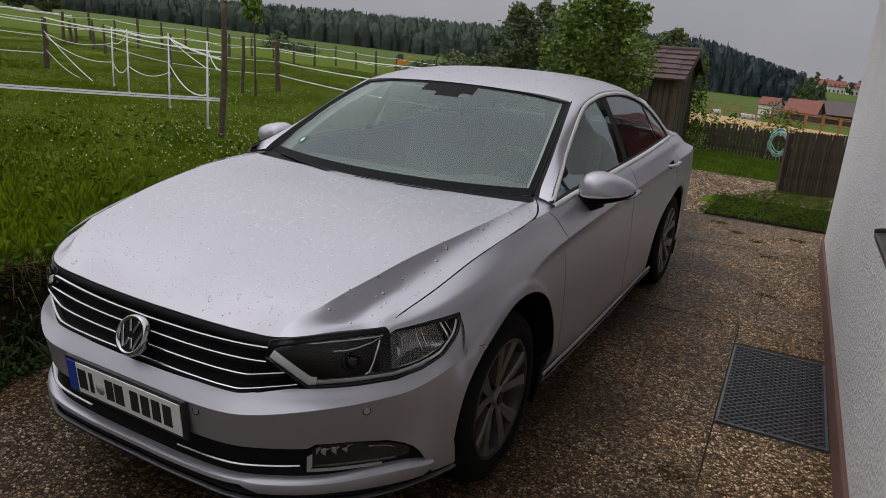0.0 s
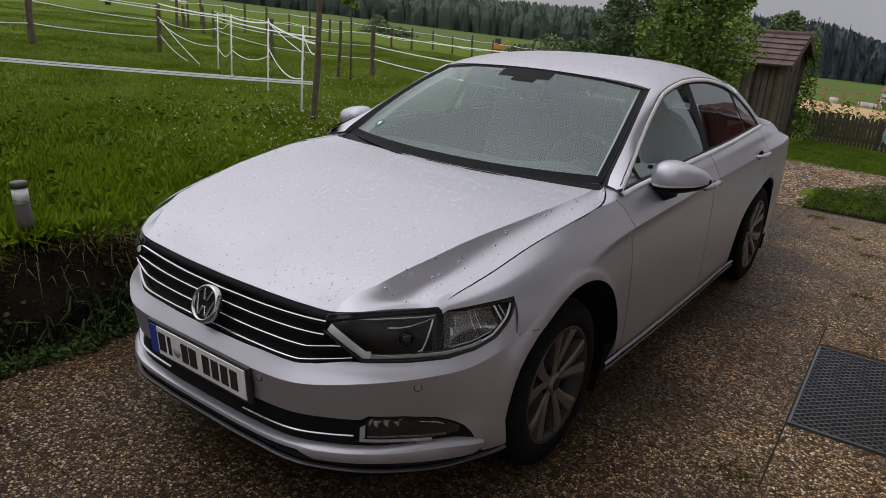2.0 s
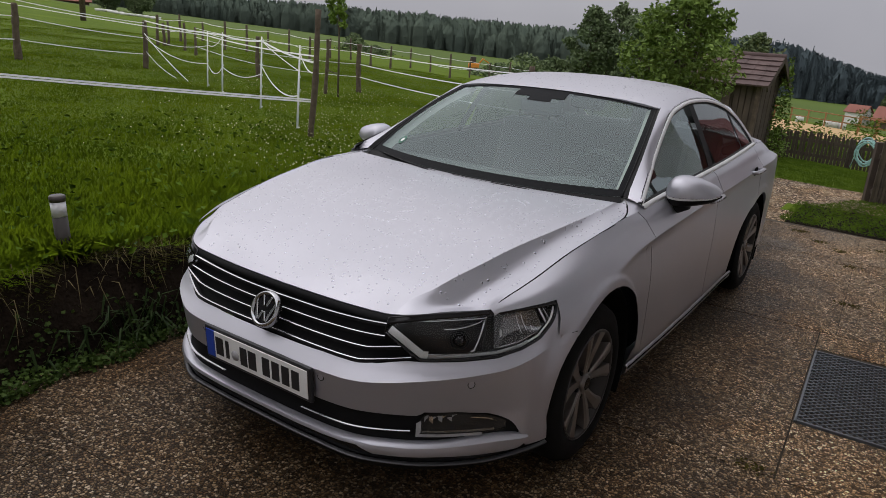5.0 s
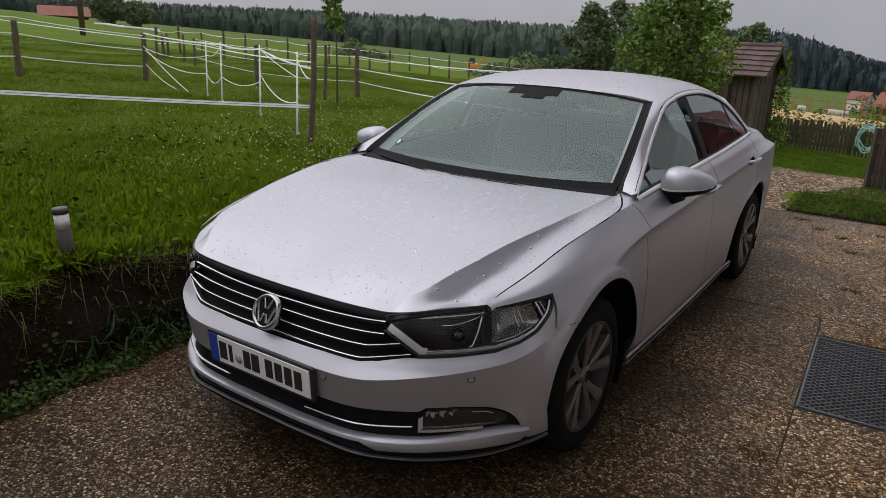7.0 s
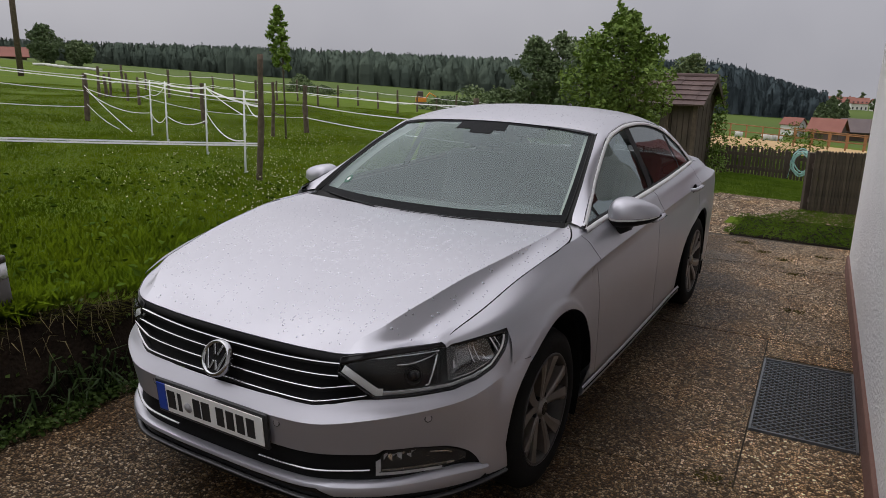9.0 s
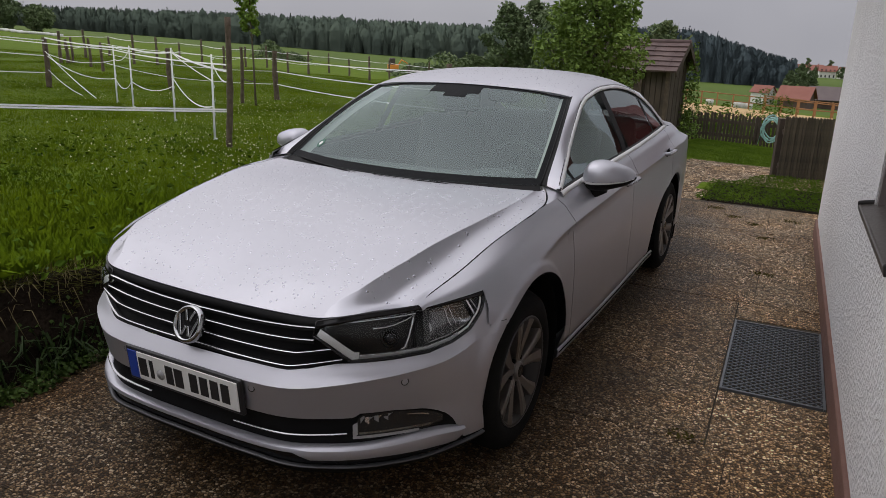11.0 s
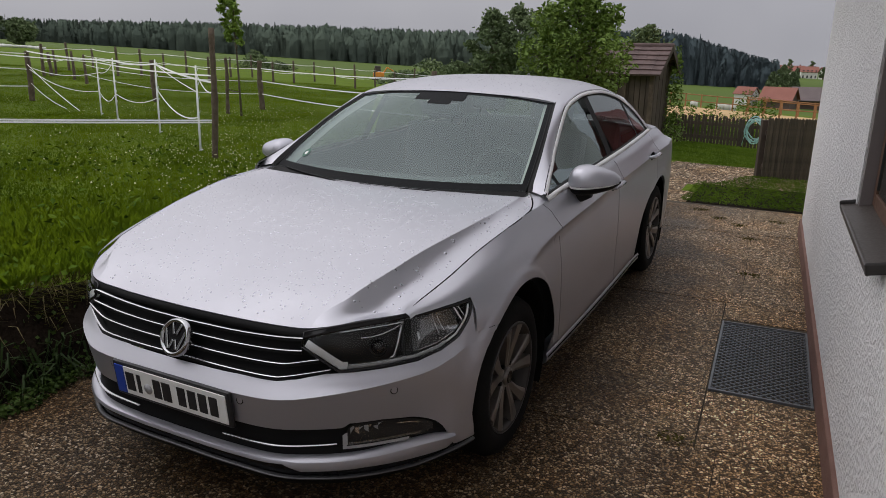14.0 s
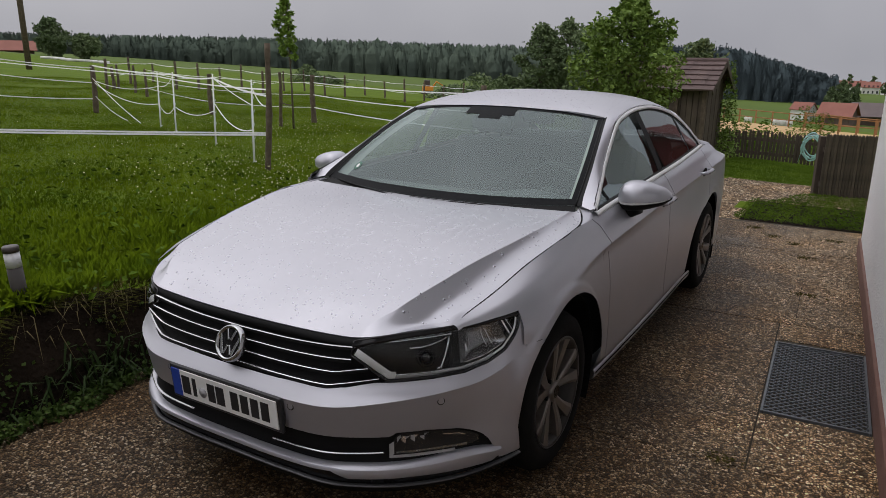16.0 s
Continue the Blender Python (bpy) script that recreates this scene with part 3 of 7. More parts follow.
STAKES = ((-4.84, 4.80, 1.03), (-6.45, 5.61, 1.02), (-7.96, 6.12, 0.96), (-8.98, 6.61, 0.95))
for x, y, h in STAKES:
    plastic_post(x, y, h, (0.03, 0.0))


def on_post(x, y, h):
    return up_from(x, y, h, (0.02, 0.01))[1]


S = STAKES
tape([on_post(-4.25, 4.45, 0.425), on_post(-6.5, -1.5, 0.62)], 0.040, 0.03)
tape([on_post(-4.25, 4.45, 0.86), on_post(S[1][0], S[1][1], 0.96), on_post(S[2][0], S[2][1], 0.92), on_post(-11.95, 7.35, 0.95)], 0.030, 0.03)
tape([on_post(-4.25, 4.45, 0.93), on_post(-8.98, 6.61, 0.87), on_post(-20.5, 7.2, 0.95)], 0.022, 0.03)
tape([on_post(S[0][0], S[0][1], 0.95), on_post(-4.29, 4.48, 0.74)], 0.020, 0.06)
tape([on_post(S[1][0], S[1][1], 0.96), on_post(S[0][0], S[0][1], 0.72)], 0.014, 0.02)
tape([on_post(S[0][0], S[0][1], 0.42), on_post(S[1][0], S[1][1], 0.62)], 0.020, 0.14)
tape([on_post(S[1][0], S[1][1], 0.50), on_post(S[2][0], S[2][1], 0.42)], 0.014, 0.10)
tape([on_post(S[2][0], S[2][1], 0.90), on_post(S[3][0], S[3][1], 0.72)], 0.014, 0.08)
tape([on_post(S[2][0], S[2][1], 0.42), on_post(S[3][0], S[3][1], 0.40), on_post(-11.95, 7.35, 0.62)], 0.014, 0.14)
tape([on_post(S[3][0], S[3][1], 0.70), on_post(-11.95, 7.35, 0.66)], 0.012, 0.10)
tape([on_post(-11.9, 7.3, 0.70), on_post(-9.64, 6.69, 0.02)], 0.016, 0.04)
tape([on_post(-11.95, 7.35, 0.36), on_post(-10.14, 6.79, 0.02)], 0.010, 0.06)
for a, b, c in ((0.90, 1.04, 1.16), (0.61, 0.76, 0.86), (0.29, 0.36, 0.38)):
    tape([on_post(-11.95, 7.35, a), on_post(-12.2, 4.97, b), on_post(-12.3, 1.2, c)], 0.022, 0.03)
for h in (0.86, 0.60, 0.33):
    tape([on_post(-8.90, 10.51, h), on_post(-3.1, 7.6, h + 0.12)], 0.022, 0.04)
    tape([on_post(-8.90, 10.51, h), on_post(-10.95, 9.45, h - 0.05), on_post(-17.4, 12.6, h - 0.05)], 0.014, 0.03)
for lo in (0.45, 0.85):
    tape([on_post(x, y, lo) for x, y in FAR_POSTS], 0.028, 0.03)
tape([on_post(-8.55, 9.15, 0.5), on_post(-7.98, 8.88, 0.47)], 0.03, 0.03, "tree_tie", "brown coconut tie holding the sapling to its post").data.materials[0] = BARK


# ---- plants ----
def leaf_mesh(centres, normals_up, size, rng, squash=0.55):
    """Small bent leaves, each of two faces, at the given centres."""
    n = len(centres)
    d = rng.normal(size=(n, 3))
    d[:, 2] = d[:, 2] * 0.5 - normals_up
    d /= np.linalg.norm(d, axis=1)[:, None]
    s = np.cross(d, rng.normal(size=(n, 3)))
    s /= np.linalg.norm(s, axis=1)[:, None] + 1e-9
    up = np.cross(s, d)
    L = size * rng.uniform(0.6, 1.25, n)[:, None]
    W = L * squash * 0.5
    c = np.asarray(centres)
    v = np.stack([c - d * L * 0.5, c - s * W + up * L * 0.06, c + d * L * 0.5 - up * L * 0.10, c + s * W + up * L * 0.06], 1).reshape(-1, 3)
    k = np.arange(n) * 4
    f = np.stack([k, k + 1, k + 2, k, k + 2, k + 3], 1).reshape(-1, 3)
    return v, f


def tree(name, label, x, y, height, crown_r, crown_lo, leaves, size, mat, seed, trunk_r=0.06, lumps=14, lean=(0, 0), group=""):
    rng = np.random.default_rng(seed)
    z = float(ground_z(x, y))
    t = empty(name, Matrix.Translation((x, y, z)))
    tagged(t, label, "tree", group)
    tops, wood = [], []
    wood.append(tube_data([(0, 0, -0.2), (0.03 * height * lean[0], 0.03 * height * lean[1], crown_lo * 0.6), (lean[0] * 0.3, lean[1] * 0.3, crown_lo + (height - crown_lo) * 0.5), (lean[0], lean[1], height * 0.95)],
                          [trunk_r * 1.25, trunk_r, trunk_r * 0.6, trunk_r * 0.12], 8))
    for i in range(lumps):
        a = 2.4 * i + rng.uniform(-0.4, 0.4)
        hz = crown_lo + (height - crown_lo) * ((i + 0.6) / lumps) ** 0.9
        env = math.sin(math.pi * min(1, max(0.06, (hz - crown_lo * 0.8) / (height - crown_lo * 0.8))) ** 0.85) ** 0.7
        q = crown_r * env * rng.uniform(0.35, 0.95)
        p = np.array([q * math.cos(a) + lean[0] * hz / height, q * math.sin(a) + lean[1] * hz / height, hz])
        tops.append((p, crown_r * rng.uniform(0.26, 0.46) * (0.55 + 0.45 * env)))
        base = (0.2 * lean[0], 0.2 * lean[1], max(crown_lo * 0.7, hz - q * 0.9))
        wood.append(tube_data([base, tuple(0.5 * (np.array(base) + p) + (0, 0, 0.05)), tuple(p)], [trunk_r * 0.45, trunk_r * 0.3, trunk_r * 0.08], 6))
    vs, fs = merge(wood)
    link("trunk", vs, fs, BARK, t, "", True)
    cs = []
    for p, rad in tops:
        m = int(leaves / lumps)
        w = rng.normal(size=(m, 3))
        w /= np.linalg.norm(w, axis=1)[:, None]
        w *= (rng.uniform(0.15, 1.0, m) ** 0.5 * rad)[:, None] * np.array([1, 1, 0.9])
        cs.append(p + w)
        spikes = rng.integers(2, 5)
        for _ in range(spikes):
            d = rng.normal(size=3)
            d[2] = abs(d[2]) * 0.9
            d /= np.linalg.norm(d)
            k = rng.uniform(0.5, 1.45, max(4, m // 22))[:, None]
            cs.append(p + d * rad * k + rng.normal(size=(len(k), 3)) * rad * 0.06)
    v, f = leaf_mesh(np.concatenate(cs), 0.5, size, rng)
    link("crown", v, f, mat, t)
    return t


tree("fruit_tree", "leafy green fruit tree beside a small shed", -1.47, 9.05, 2.36, 0.80, 0.50, 9500, 0.085, LEAF, 3, 0.07, 28)
tree("sapling", "young staked fruit tree with a thin leafy crown", -7.95, 8.86, 2.46, 0.24, 1.32, 1300, 0.09, LEAFYOUNG, 8, 0.018, 24, (-0.08, -0.05))
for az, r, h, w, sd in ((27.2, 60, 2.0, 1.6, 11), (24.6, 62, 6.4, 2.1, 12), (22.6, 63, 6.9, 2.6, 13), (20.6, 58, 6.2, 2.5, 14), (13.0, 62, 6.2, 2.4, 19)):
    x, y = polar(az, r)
    tree("tree", "dark broad-leaved tree at the foot of the meadow", x, y, h, w, 0.5, 5200, 0.32, LEAFHAZE, sd, 0.16, 24, group="dark trees below the meadow")
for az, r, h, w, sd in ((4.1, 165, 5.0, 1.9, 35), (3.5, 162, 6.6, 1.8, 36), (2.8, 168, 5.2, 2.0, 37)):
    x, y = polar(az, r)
    tree("tree", "dark tree behind the stables", x, y, h, w, 0.8, 2600, 0.5, LEAFHAZE, sd, 0.2, 16, group="dark trees by the stables")
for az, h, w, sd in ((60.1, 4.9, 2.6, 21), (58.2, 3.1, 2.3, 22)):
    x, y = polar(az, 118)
    tree("tree", "round dark tree beside a far barn", x, y, h, w, 0.3, 4500, 0.42, LEAFHAZE, sd, 0.2, 22, group="dark trees below the meadow")


def shrub(x, y, h, w, n, size, mat, seed, label):
    rng = np.random.default_rng(seed)
    z = float(ground_z(x, y))
    p = rng.normal(size=(n, 3)) * np.array([w * 0.45, w * 0.45, 0.0])
    p[:, 2] = rng.uniform(0.05, 1.0, n) ** 0.8 * h * np.exp(-((p[:, 0] ** 2 + p[:, 1] ** 2) / (w * w) * 1.2))
    v, f = leaf_mesh(p, 0.2, size, rng)
    ob = link("shrub", v, f, mat)
    ob.location = (x, y, z)
    return tagged(ob, label, "shrub", "garden shrubs")


for az, r, h, w, sd in ((9.6, 15.9, 0.8, 0.4, 1), (9.0, 16.5, 0.55, 0.7, 2), (6.6, 16.2, 0.62, 0.6, 3), (5.6, 16.8, 1.15, 0.5, 4), (4.4, 17.0, 1.0, 0.5, 5), (0.6, 11.2, 0.8, 0.35, 6), (8.0, 15.8, 0.8, 0.5, 7)):
    x, y = polar(az, r)
    shrub(x, y, h, w, 800, 0.06, HERB, sd, "bushy green garden plant behind the picket fence")
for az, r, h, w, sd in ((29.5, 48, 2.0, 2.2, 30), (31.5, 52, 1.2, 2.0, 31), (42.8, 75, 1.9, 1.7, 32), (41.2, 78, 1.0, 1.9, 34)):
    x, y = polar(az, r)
    shrub(x, y, h, w, 900, 0.3, LEAFHAZE, sd, "dark bush out in the fields")


def forest(hill, count, mat, label, seed):
    """Spruces, and rounder crowns between them: a dark core under loose sprays of foliage. hill: the near slope beside the village."""
    rng = np.random.default_rng(seed)
    vs, fs, sprays = [], [], []
    n = 6
    for i in range(count):
        az = rng.uniform(1.5, 15.5) if hill else rng.uniform(14, 78)
        front = i % 3 == 0
        if hill:
            r = rng.uniform(212, 240) if front else rng.uniform(240, 330)
            if az < 3.9 or (az < 4.6 and rng.random() < 0.6):
                continue
        else:
            r = (rng.uniform(270, 292) if front else rng.uniform(292, 420)) + (20 if az < 30 else 0)
        x, y = polar(az, r)
        z = float(ground_z(x, y))
        el = -0.9 + 2.0 * float(smoothstep(3.0, 12.5, az)) if hill else 1.30 - 0.28 * (1 - float(smoothstep(26, 44, az)))
        top = 1.62 + r * math.tan(radians(el))
        h = max(5.0, top - z) * (rng.uniform(0.45, 0.92) if front else rng.uniform(0.86, 1.02))
        if rng.random() < 0.03:
            h *= 1.09
        leafy = rng.random() < (0.12 if hill else 0.55 if front else 0.30)
        w = h * (rng.uniform(0.20, 0.32) if leafy else rng.uniform(0.11, 0.17))
        prof = ((0.0, 0.95), (0.35, 1.0), (0.65, 0.85), (0.86, 0.45)) if leafy else ((0.0, 0.95), (0.35, 0.66), (0.66, 0.36), (0.86, 0.17))
        o, a0 = len(vs), rng.uniform(0, 6)
        for t, q in prof:
            for k in range(n):
                a = a0 + 2 * math.pi * k / n
                j = w * q * rng.uniform(0.86, 1.10)
                vs.append((x + j * math.cos(a), y + j * math.sin(a), z + h * (t + rng.uniform(-0.03, 0.03))))
        vs.append((x, y, z + h * 0.985))
        for q in range(len(prof) - 1):
            for k in range(n):
                k2 = (k + 1) % n
                fs.append((o + q * n + k, o + q * n + k2, o + (q + 1) * n + k2, o + (q + 1) * n + k))
        for k in range(n):
            fs.append((o + (len(prof) - 1) * n + k, o + (len(prof) - 1) * n + (k + 1) % n, len(vs) - 1))
        m = 220 if hill and front else 120 if front else 70
        t = rng.uniform(0.02, 0.99, m) ** (1.0 if front else 0.7)
        q = np.interp(t, [p[0] for p in prof] + [1.0], [p[1] for p in prof] + [0.03]) * w * rng.uniform(0.75, 1.22, m)
        a = rng.uniform(0, 2 * math.pi, m)
        sprays.append(np.stack([x + q * np.cos(a), y + q * np.sin(a), z + h * t], 1))
    c = np.concatenate(sprays)
    v, f = leaf_mesh(c, 0.35, 0.52, rng, 0.8)
    k = len(vs)
    vs = np.concatenate([np.array(vs), v])
    fs = fs + [tuple(q) for q in (f + k).tolist()]
    tagged(link("forest", vs, fs, mat), label, "forest", kind="stuff")


forest(False, 3300, SPRUCEHAZE, "hazy mixed forest on the far ridge", 5)
forest(True, 1300, HILLHAZE, "dark spruce forest on the slope beside the village", 6)


def grass():
    """Blades over the meadow, thickest and longest near the bank."""
    rng = np.random.default_rng(7)
    n = 560000
    r = 2.3 * np.exp(rng.uniform(0, math.log(16.0), n))
    az = np.radians(rng.uniform(18, 92, n))
    x, y = EYE[0] - r * np.sin(az), EYE[1] + r * np.cos(az)
    edge = -1.22 - 0.05 * np.sin(1.7 * y) - 0.03 * np.sin(4.3 * y + 1) - 0.10 * smoothstep(0.1, -0.8, y)
    keep = (edge - x > 0.205 + 0.05 * np.sin(9 * y) + 0.02 * np.sin(23 * y)) & ((y < 6.9) | (x < -3) | (y > 9))
    inland = edge - x
    verge = inland < 0.32 + 0.08 * np.sin(4.1 * y) + 0.06 * np.sin(11 * y)
    keep &= ~verge | (rng.random(n) < 0.6)
    x, y, r, edge, verge = x[keep], y[keep], r[keep], edge[keep], verge[keep]
    n = len(x)
    z = ground_z(x, y)
    lush = 0.5 + 0.3 * np.sin(2.1 * x + 1.3 * np.sin(1.7 * y)) * np.sin(1.9 * y + 0.7 * x) + 0.2 * np.sin(7.3 * x + 2.0 * np.sin(5.1 * y)) * np.sin(6.7 * y + 1.1 * x)
    h = (0.022 + 0.040 * rng.random(n) ** 2 + 0.055 * lush ** 2) * np.where(verge, 0.75, 1.0) * (1 + 0.2 * np.exp(-(((edge - x) - 0.35) / 0.3) ** 2)) * (1 - 0.65 * smoothstep(3.8, 7.5, r))
    w = 0.0012 + 0.00052 * r
    w *= rng.uniform(0.6, 1.3, n)
    a = rng.uniform(0, 2 * math.pi, n)
    lean = rng.uniform(0.15, 0.9, n) * h
    dx, dy = np.cos(a), np.sin(a)
    over = np.exp(-((edge - x - 0.23) / 0.10) ** 2)
    lx, ly = dx * lean + 0.08 * over, dy * lean
    hz = h * (1 - 0.7 * over)
    p = np.stack([x, y, z], 1)
    s = np.stack([-dy, dx, 0 * dx], 1) * w[:, None]
    mid = p + np.stack([lx * 0.35, ly * 0.35, hz * 0.62], 1)
    tip = p + np.stack([lx, ly, hz], 1)
    v = np.stack([p - s, p + s, mid + s * 0.8, mid - s * 0.8, tip], 1).reshape(-1, 3)
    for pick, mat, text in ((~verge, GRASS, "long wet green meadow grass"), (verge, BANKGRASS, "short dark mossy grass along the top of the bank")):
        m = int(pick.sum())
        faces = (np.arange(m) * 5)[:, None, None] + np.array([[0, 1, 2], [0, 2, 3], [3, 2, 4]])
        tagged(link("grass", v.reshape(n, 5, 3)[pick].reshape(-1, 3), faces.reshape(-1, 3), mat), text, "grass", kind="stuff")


grass()


MOSS = material("moss", (0.060, 0.055, 0.012), (0.15, 0.125, 0.035), scale=9, fine=40, rough=0.9, bump=0, spec=0.1)


def bank_growth():
    """Hanging dry blades, sword-like leaves and clover along the foot of the bank."""
    rng = np.random.default_rng(9)
    vs, fs = [], []
    for _ in range(300):
        y = rng.uniform(-1.6, 2.6)
        e = -1.22 - 0.05 * math.sin(1.7 * y) - 0.03 * math.sin(4.3 * y + 1) - 0.10 * float(smoothstep(0.1, -0.8, y))
        x = e - rng.uniform(0.16, 0.34)
        z = float(ground_z(x, y))
        out, drop, w = rng.uniform(0.03, 0.13), rng.uniform(0.02, 0.16), rng.uniform(0.0015, 0.003)
        sy = rng.normal() * 0.06
        p = [Vector((x, y, z)), Vector((x + out * 0.6, y + sy * 0.5, z + rng.uniform(0.0, 0.05))), Vector((x + out, y + sy, z - drop))]
        k = len(vs)
        q = Vector((0, w, 0))
        vs.extend([p[0] - q, p[0] + q, p[1] + q, p[1] - q, p[2]])
        fs.extend([(k, k + 1, k + 2, k + 3), (k + 3, k + 2, k + 4)])
    tagged(link("dry_grass", vs, fs, DRYGRASS), "dry straw-coloured grass hanging over the earth bank", "grass", kind="stuff")
    vs, fs = [], []
    for j in range(100):
        y = rng.uniform(-0.9, 1.2) if j % 4 == 0 else rng.normal() * 0.15 + 0.30
        e = -1.22 - 0.05 * math.sin(1.7 * y) - 0.03 * math.sin(4.3 * y + 1) - 0.10 * float(smoothstep(0.1, -0.8, y))
        x = e + rng.uniform(-0.12, 0.03)
        z = max(0.0, float(ground_z(x, y)))
        a, h, w = rng.uniform(0, 6.28), rng.uniform(0.10, 0.26), rng.uniform(0.003, 0.007) * (1 + 0.7 * (j % 4 == 0))
        d = Vector((math.cos(a), math.sin(a), 0))
        sd = Vector((-d.y, d.x, 0)) * w
        b = Vector((x, y, z - 0.02))
        m = b + d * h * 0.35 + Vector((0, 0, h * 0.8))
        tip = b + d * h * rng.uniform(0.7, 1.0) + Vector((0, 0, h * rng.uniform(0.3, 0.9)))
        k = len(vs)
        vs.extend([b - sd * 0.5, b + sd * 0.5, m + sd, m - sd, tip])
        fs.extend([(k, k + 1, k + 2, k + 3), (k + 3, k + 2, k + 4)])
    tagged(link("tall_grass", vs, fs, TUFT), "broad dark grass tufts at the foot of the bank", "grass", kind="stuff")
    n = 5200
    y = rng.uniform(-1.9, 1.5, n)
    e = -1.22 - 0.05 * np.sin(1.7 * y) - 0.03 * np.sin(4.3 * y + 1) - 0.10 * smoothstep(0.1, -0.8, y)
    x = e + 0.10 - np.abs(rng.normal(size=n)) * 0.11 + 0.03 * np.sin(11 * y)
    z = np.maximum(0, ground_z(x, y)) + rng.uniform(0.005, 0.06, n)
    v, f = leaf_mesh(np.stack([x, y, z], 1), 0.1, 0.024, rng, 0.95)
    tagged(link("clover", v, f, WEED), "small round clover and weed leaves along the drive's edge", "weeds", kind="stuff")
    n = 1300
    x = -1.5 - rng.uniform(0, 1, n) ** 1.6 * 4.5
    y = rng.uniform(-2.0, 5.0, n)
    z = ground_z(x, y) + rng.uniform(0.02, 0.09, n)
    v, f = leaf_mesh(np.stack([x, y, z], 1), 0.1, 0.055, rng, 0.6)
    tagged(link("meadow_herbs", v, f, HERB), "broad leaves of dandelion and dock in the meadow", "weeds", kind="stuff")
    n = 1700
    r = 6.0 * np.exp(rng.uniform(0, math.log(2.6), n))
    az = np.radians(np.clip(rng.normal(44, 6, n), 24, 72))
    x, y = EYE[0] - r * np.sin(az), EYE[1] + r * np.cos(az)
    z = ground_z(x, y) + 0.09 + rng.uniform(0, 0.05, n)
    c = np.stack([x, y, z], 1)[(x < -2.2)]
    v, f = leaf_mesh(c, 0.0, 0.017, rng, 1.0)
    tagged(link("clover_flowers", v, f, CLOVER), "tiny white clover flowers in the meadow", "flowers", kind="stuff")
    spots = [(1.46, 1.30), (1.31, 5.47), (1.54, 3.90), (1.43, 5.0), (1.1, 5.7), (1.62, 5.8), (0.9, 6.0), (1.98, 0.95)]
    cs = [np.array([a, b, 0.012]) + rng.normal(size=(70, 3)) * np.array([0.045, 0.022, 0.006]) for a, b in spots]
    v, f = leaf_mesh(np.abs(np.concatenate(cs)), 0.1, 0.022, rng, 0.4)
    tagged(link("joint_weeds", v, f, MOSS), "small weeds growing in the slab joints", "weeds", kind="stuff")
    n = 34000
    x, y = rng.uniform(-0.5, 2.6, n), rng.uniform(6.35, 13.5, n)
    ok = ((y > 9.25) | ((x > 0.62) & (x < 2.15) & (y < 7.6 + 0.8 * smoothstep(0.8, 1.2, x)))) & (y < 13.2)
    x, y = x[ok], y[ok]
    c = np.stack([x, y, ground_z(x, y) + 0.025], 1)
    v, f = leaf_mesh(c, -0.6, 0.060, rng, 0.12)
    tagged(link("lawn", v, f, LAWN), "short green lawn between the gravel and the garden fence", "grass", kind="stuff")


bank_growth()


# ---- path light ----
def bollard():
    x, y = -1.63, 0.155
    z = float(ground_z(x, y)) + 0.03
    b = empty("path_light", Matrix.LocRotScale((x, y, z), Euler((radians(2), radians(-3), 0)), None))
    tagged(b, "small grey bollard path light with a white band in the grass", "path light")
    rod("shaft", [(0, 0, -0.1), (0, 0, 0.175)], [0.035, 0.035], material("bollard_grey", (0.030, 0.025, 0.021), (0.045, 0.038, 0.032), rough=0.6, bump=0), b, "", 20)
    rod("diffuser", [(0, 0, 0.175), (0, 0, 0.250)], [0.0355, 0.0355], material("bollard_diffuser", (0.66, 0.66, 0.67), (0.74, 0.74, 0.75), rough=0.35, bump=0), b, "white band", 20)
    rod("cap", [(0, 0, 0.250), (0, 0, 0.276), (0, 0, 0.281)], [0.038, 0.038, 0.032], METALGREY, b, "dark round cap", 20)
    rng = np.random.default_rng(21)
    c = np.stack([x + rng.normal(size=420) * 0.07, y + rng.normal(size=420) * 0.07, np.full(420, z + 0.03)], 1)
    v, f = leaf_mesh(c, -0.8, 0.13, rng, 0.09)
    tagged(link("grass", v, f, GRASS), "grass standing round the foot of the path light", "grass", kind="stuff")


bollard()


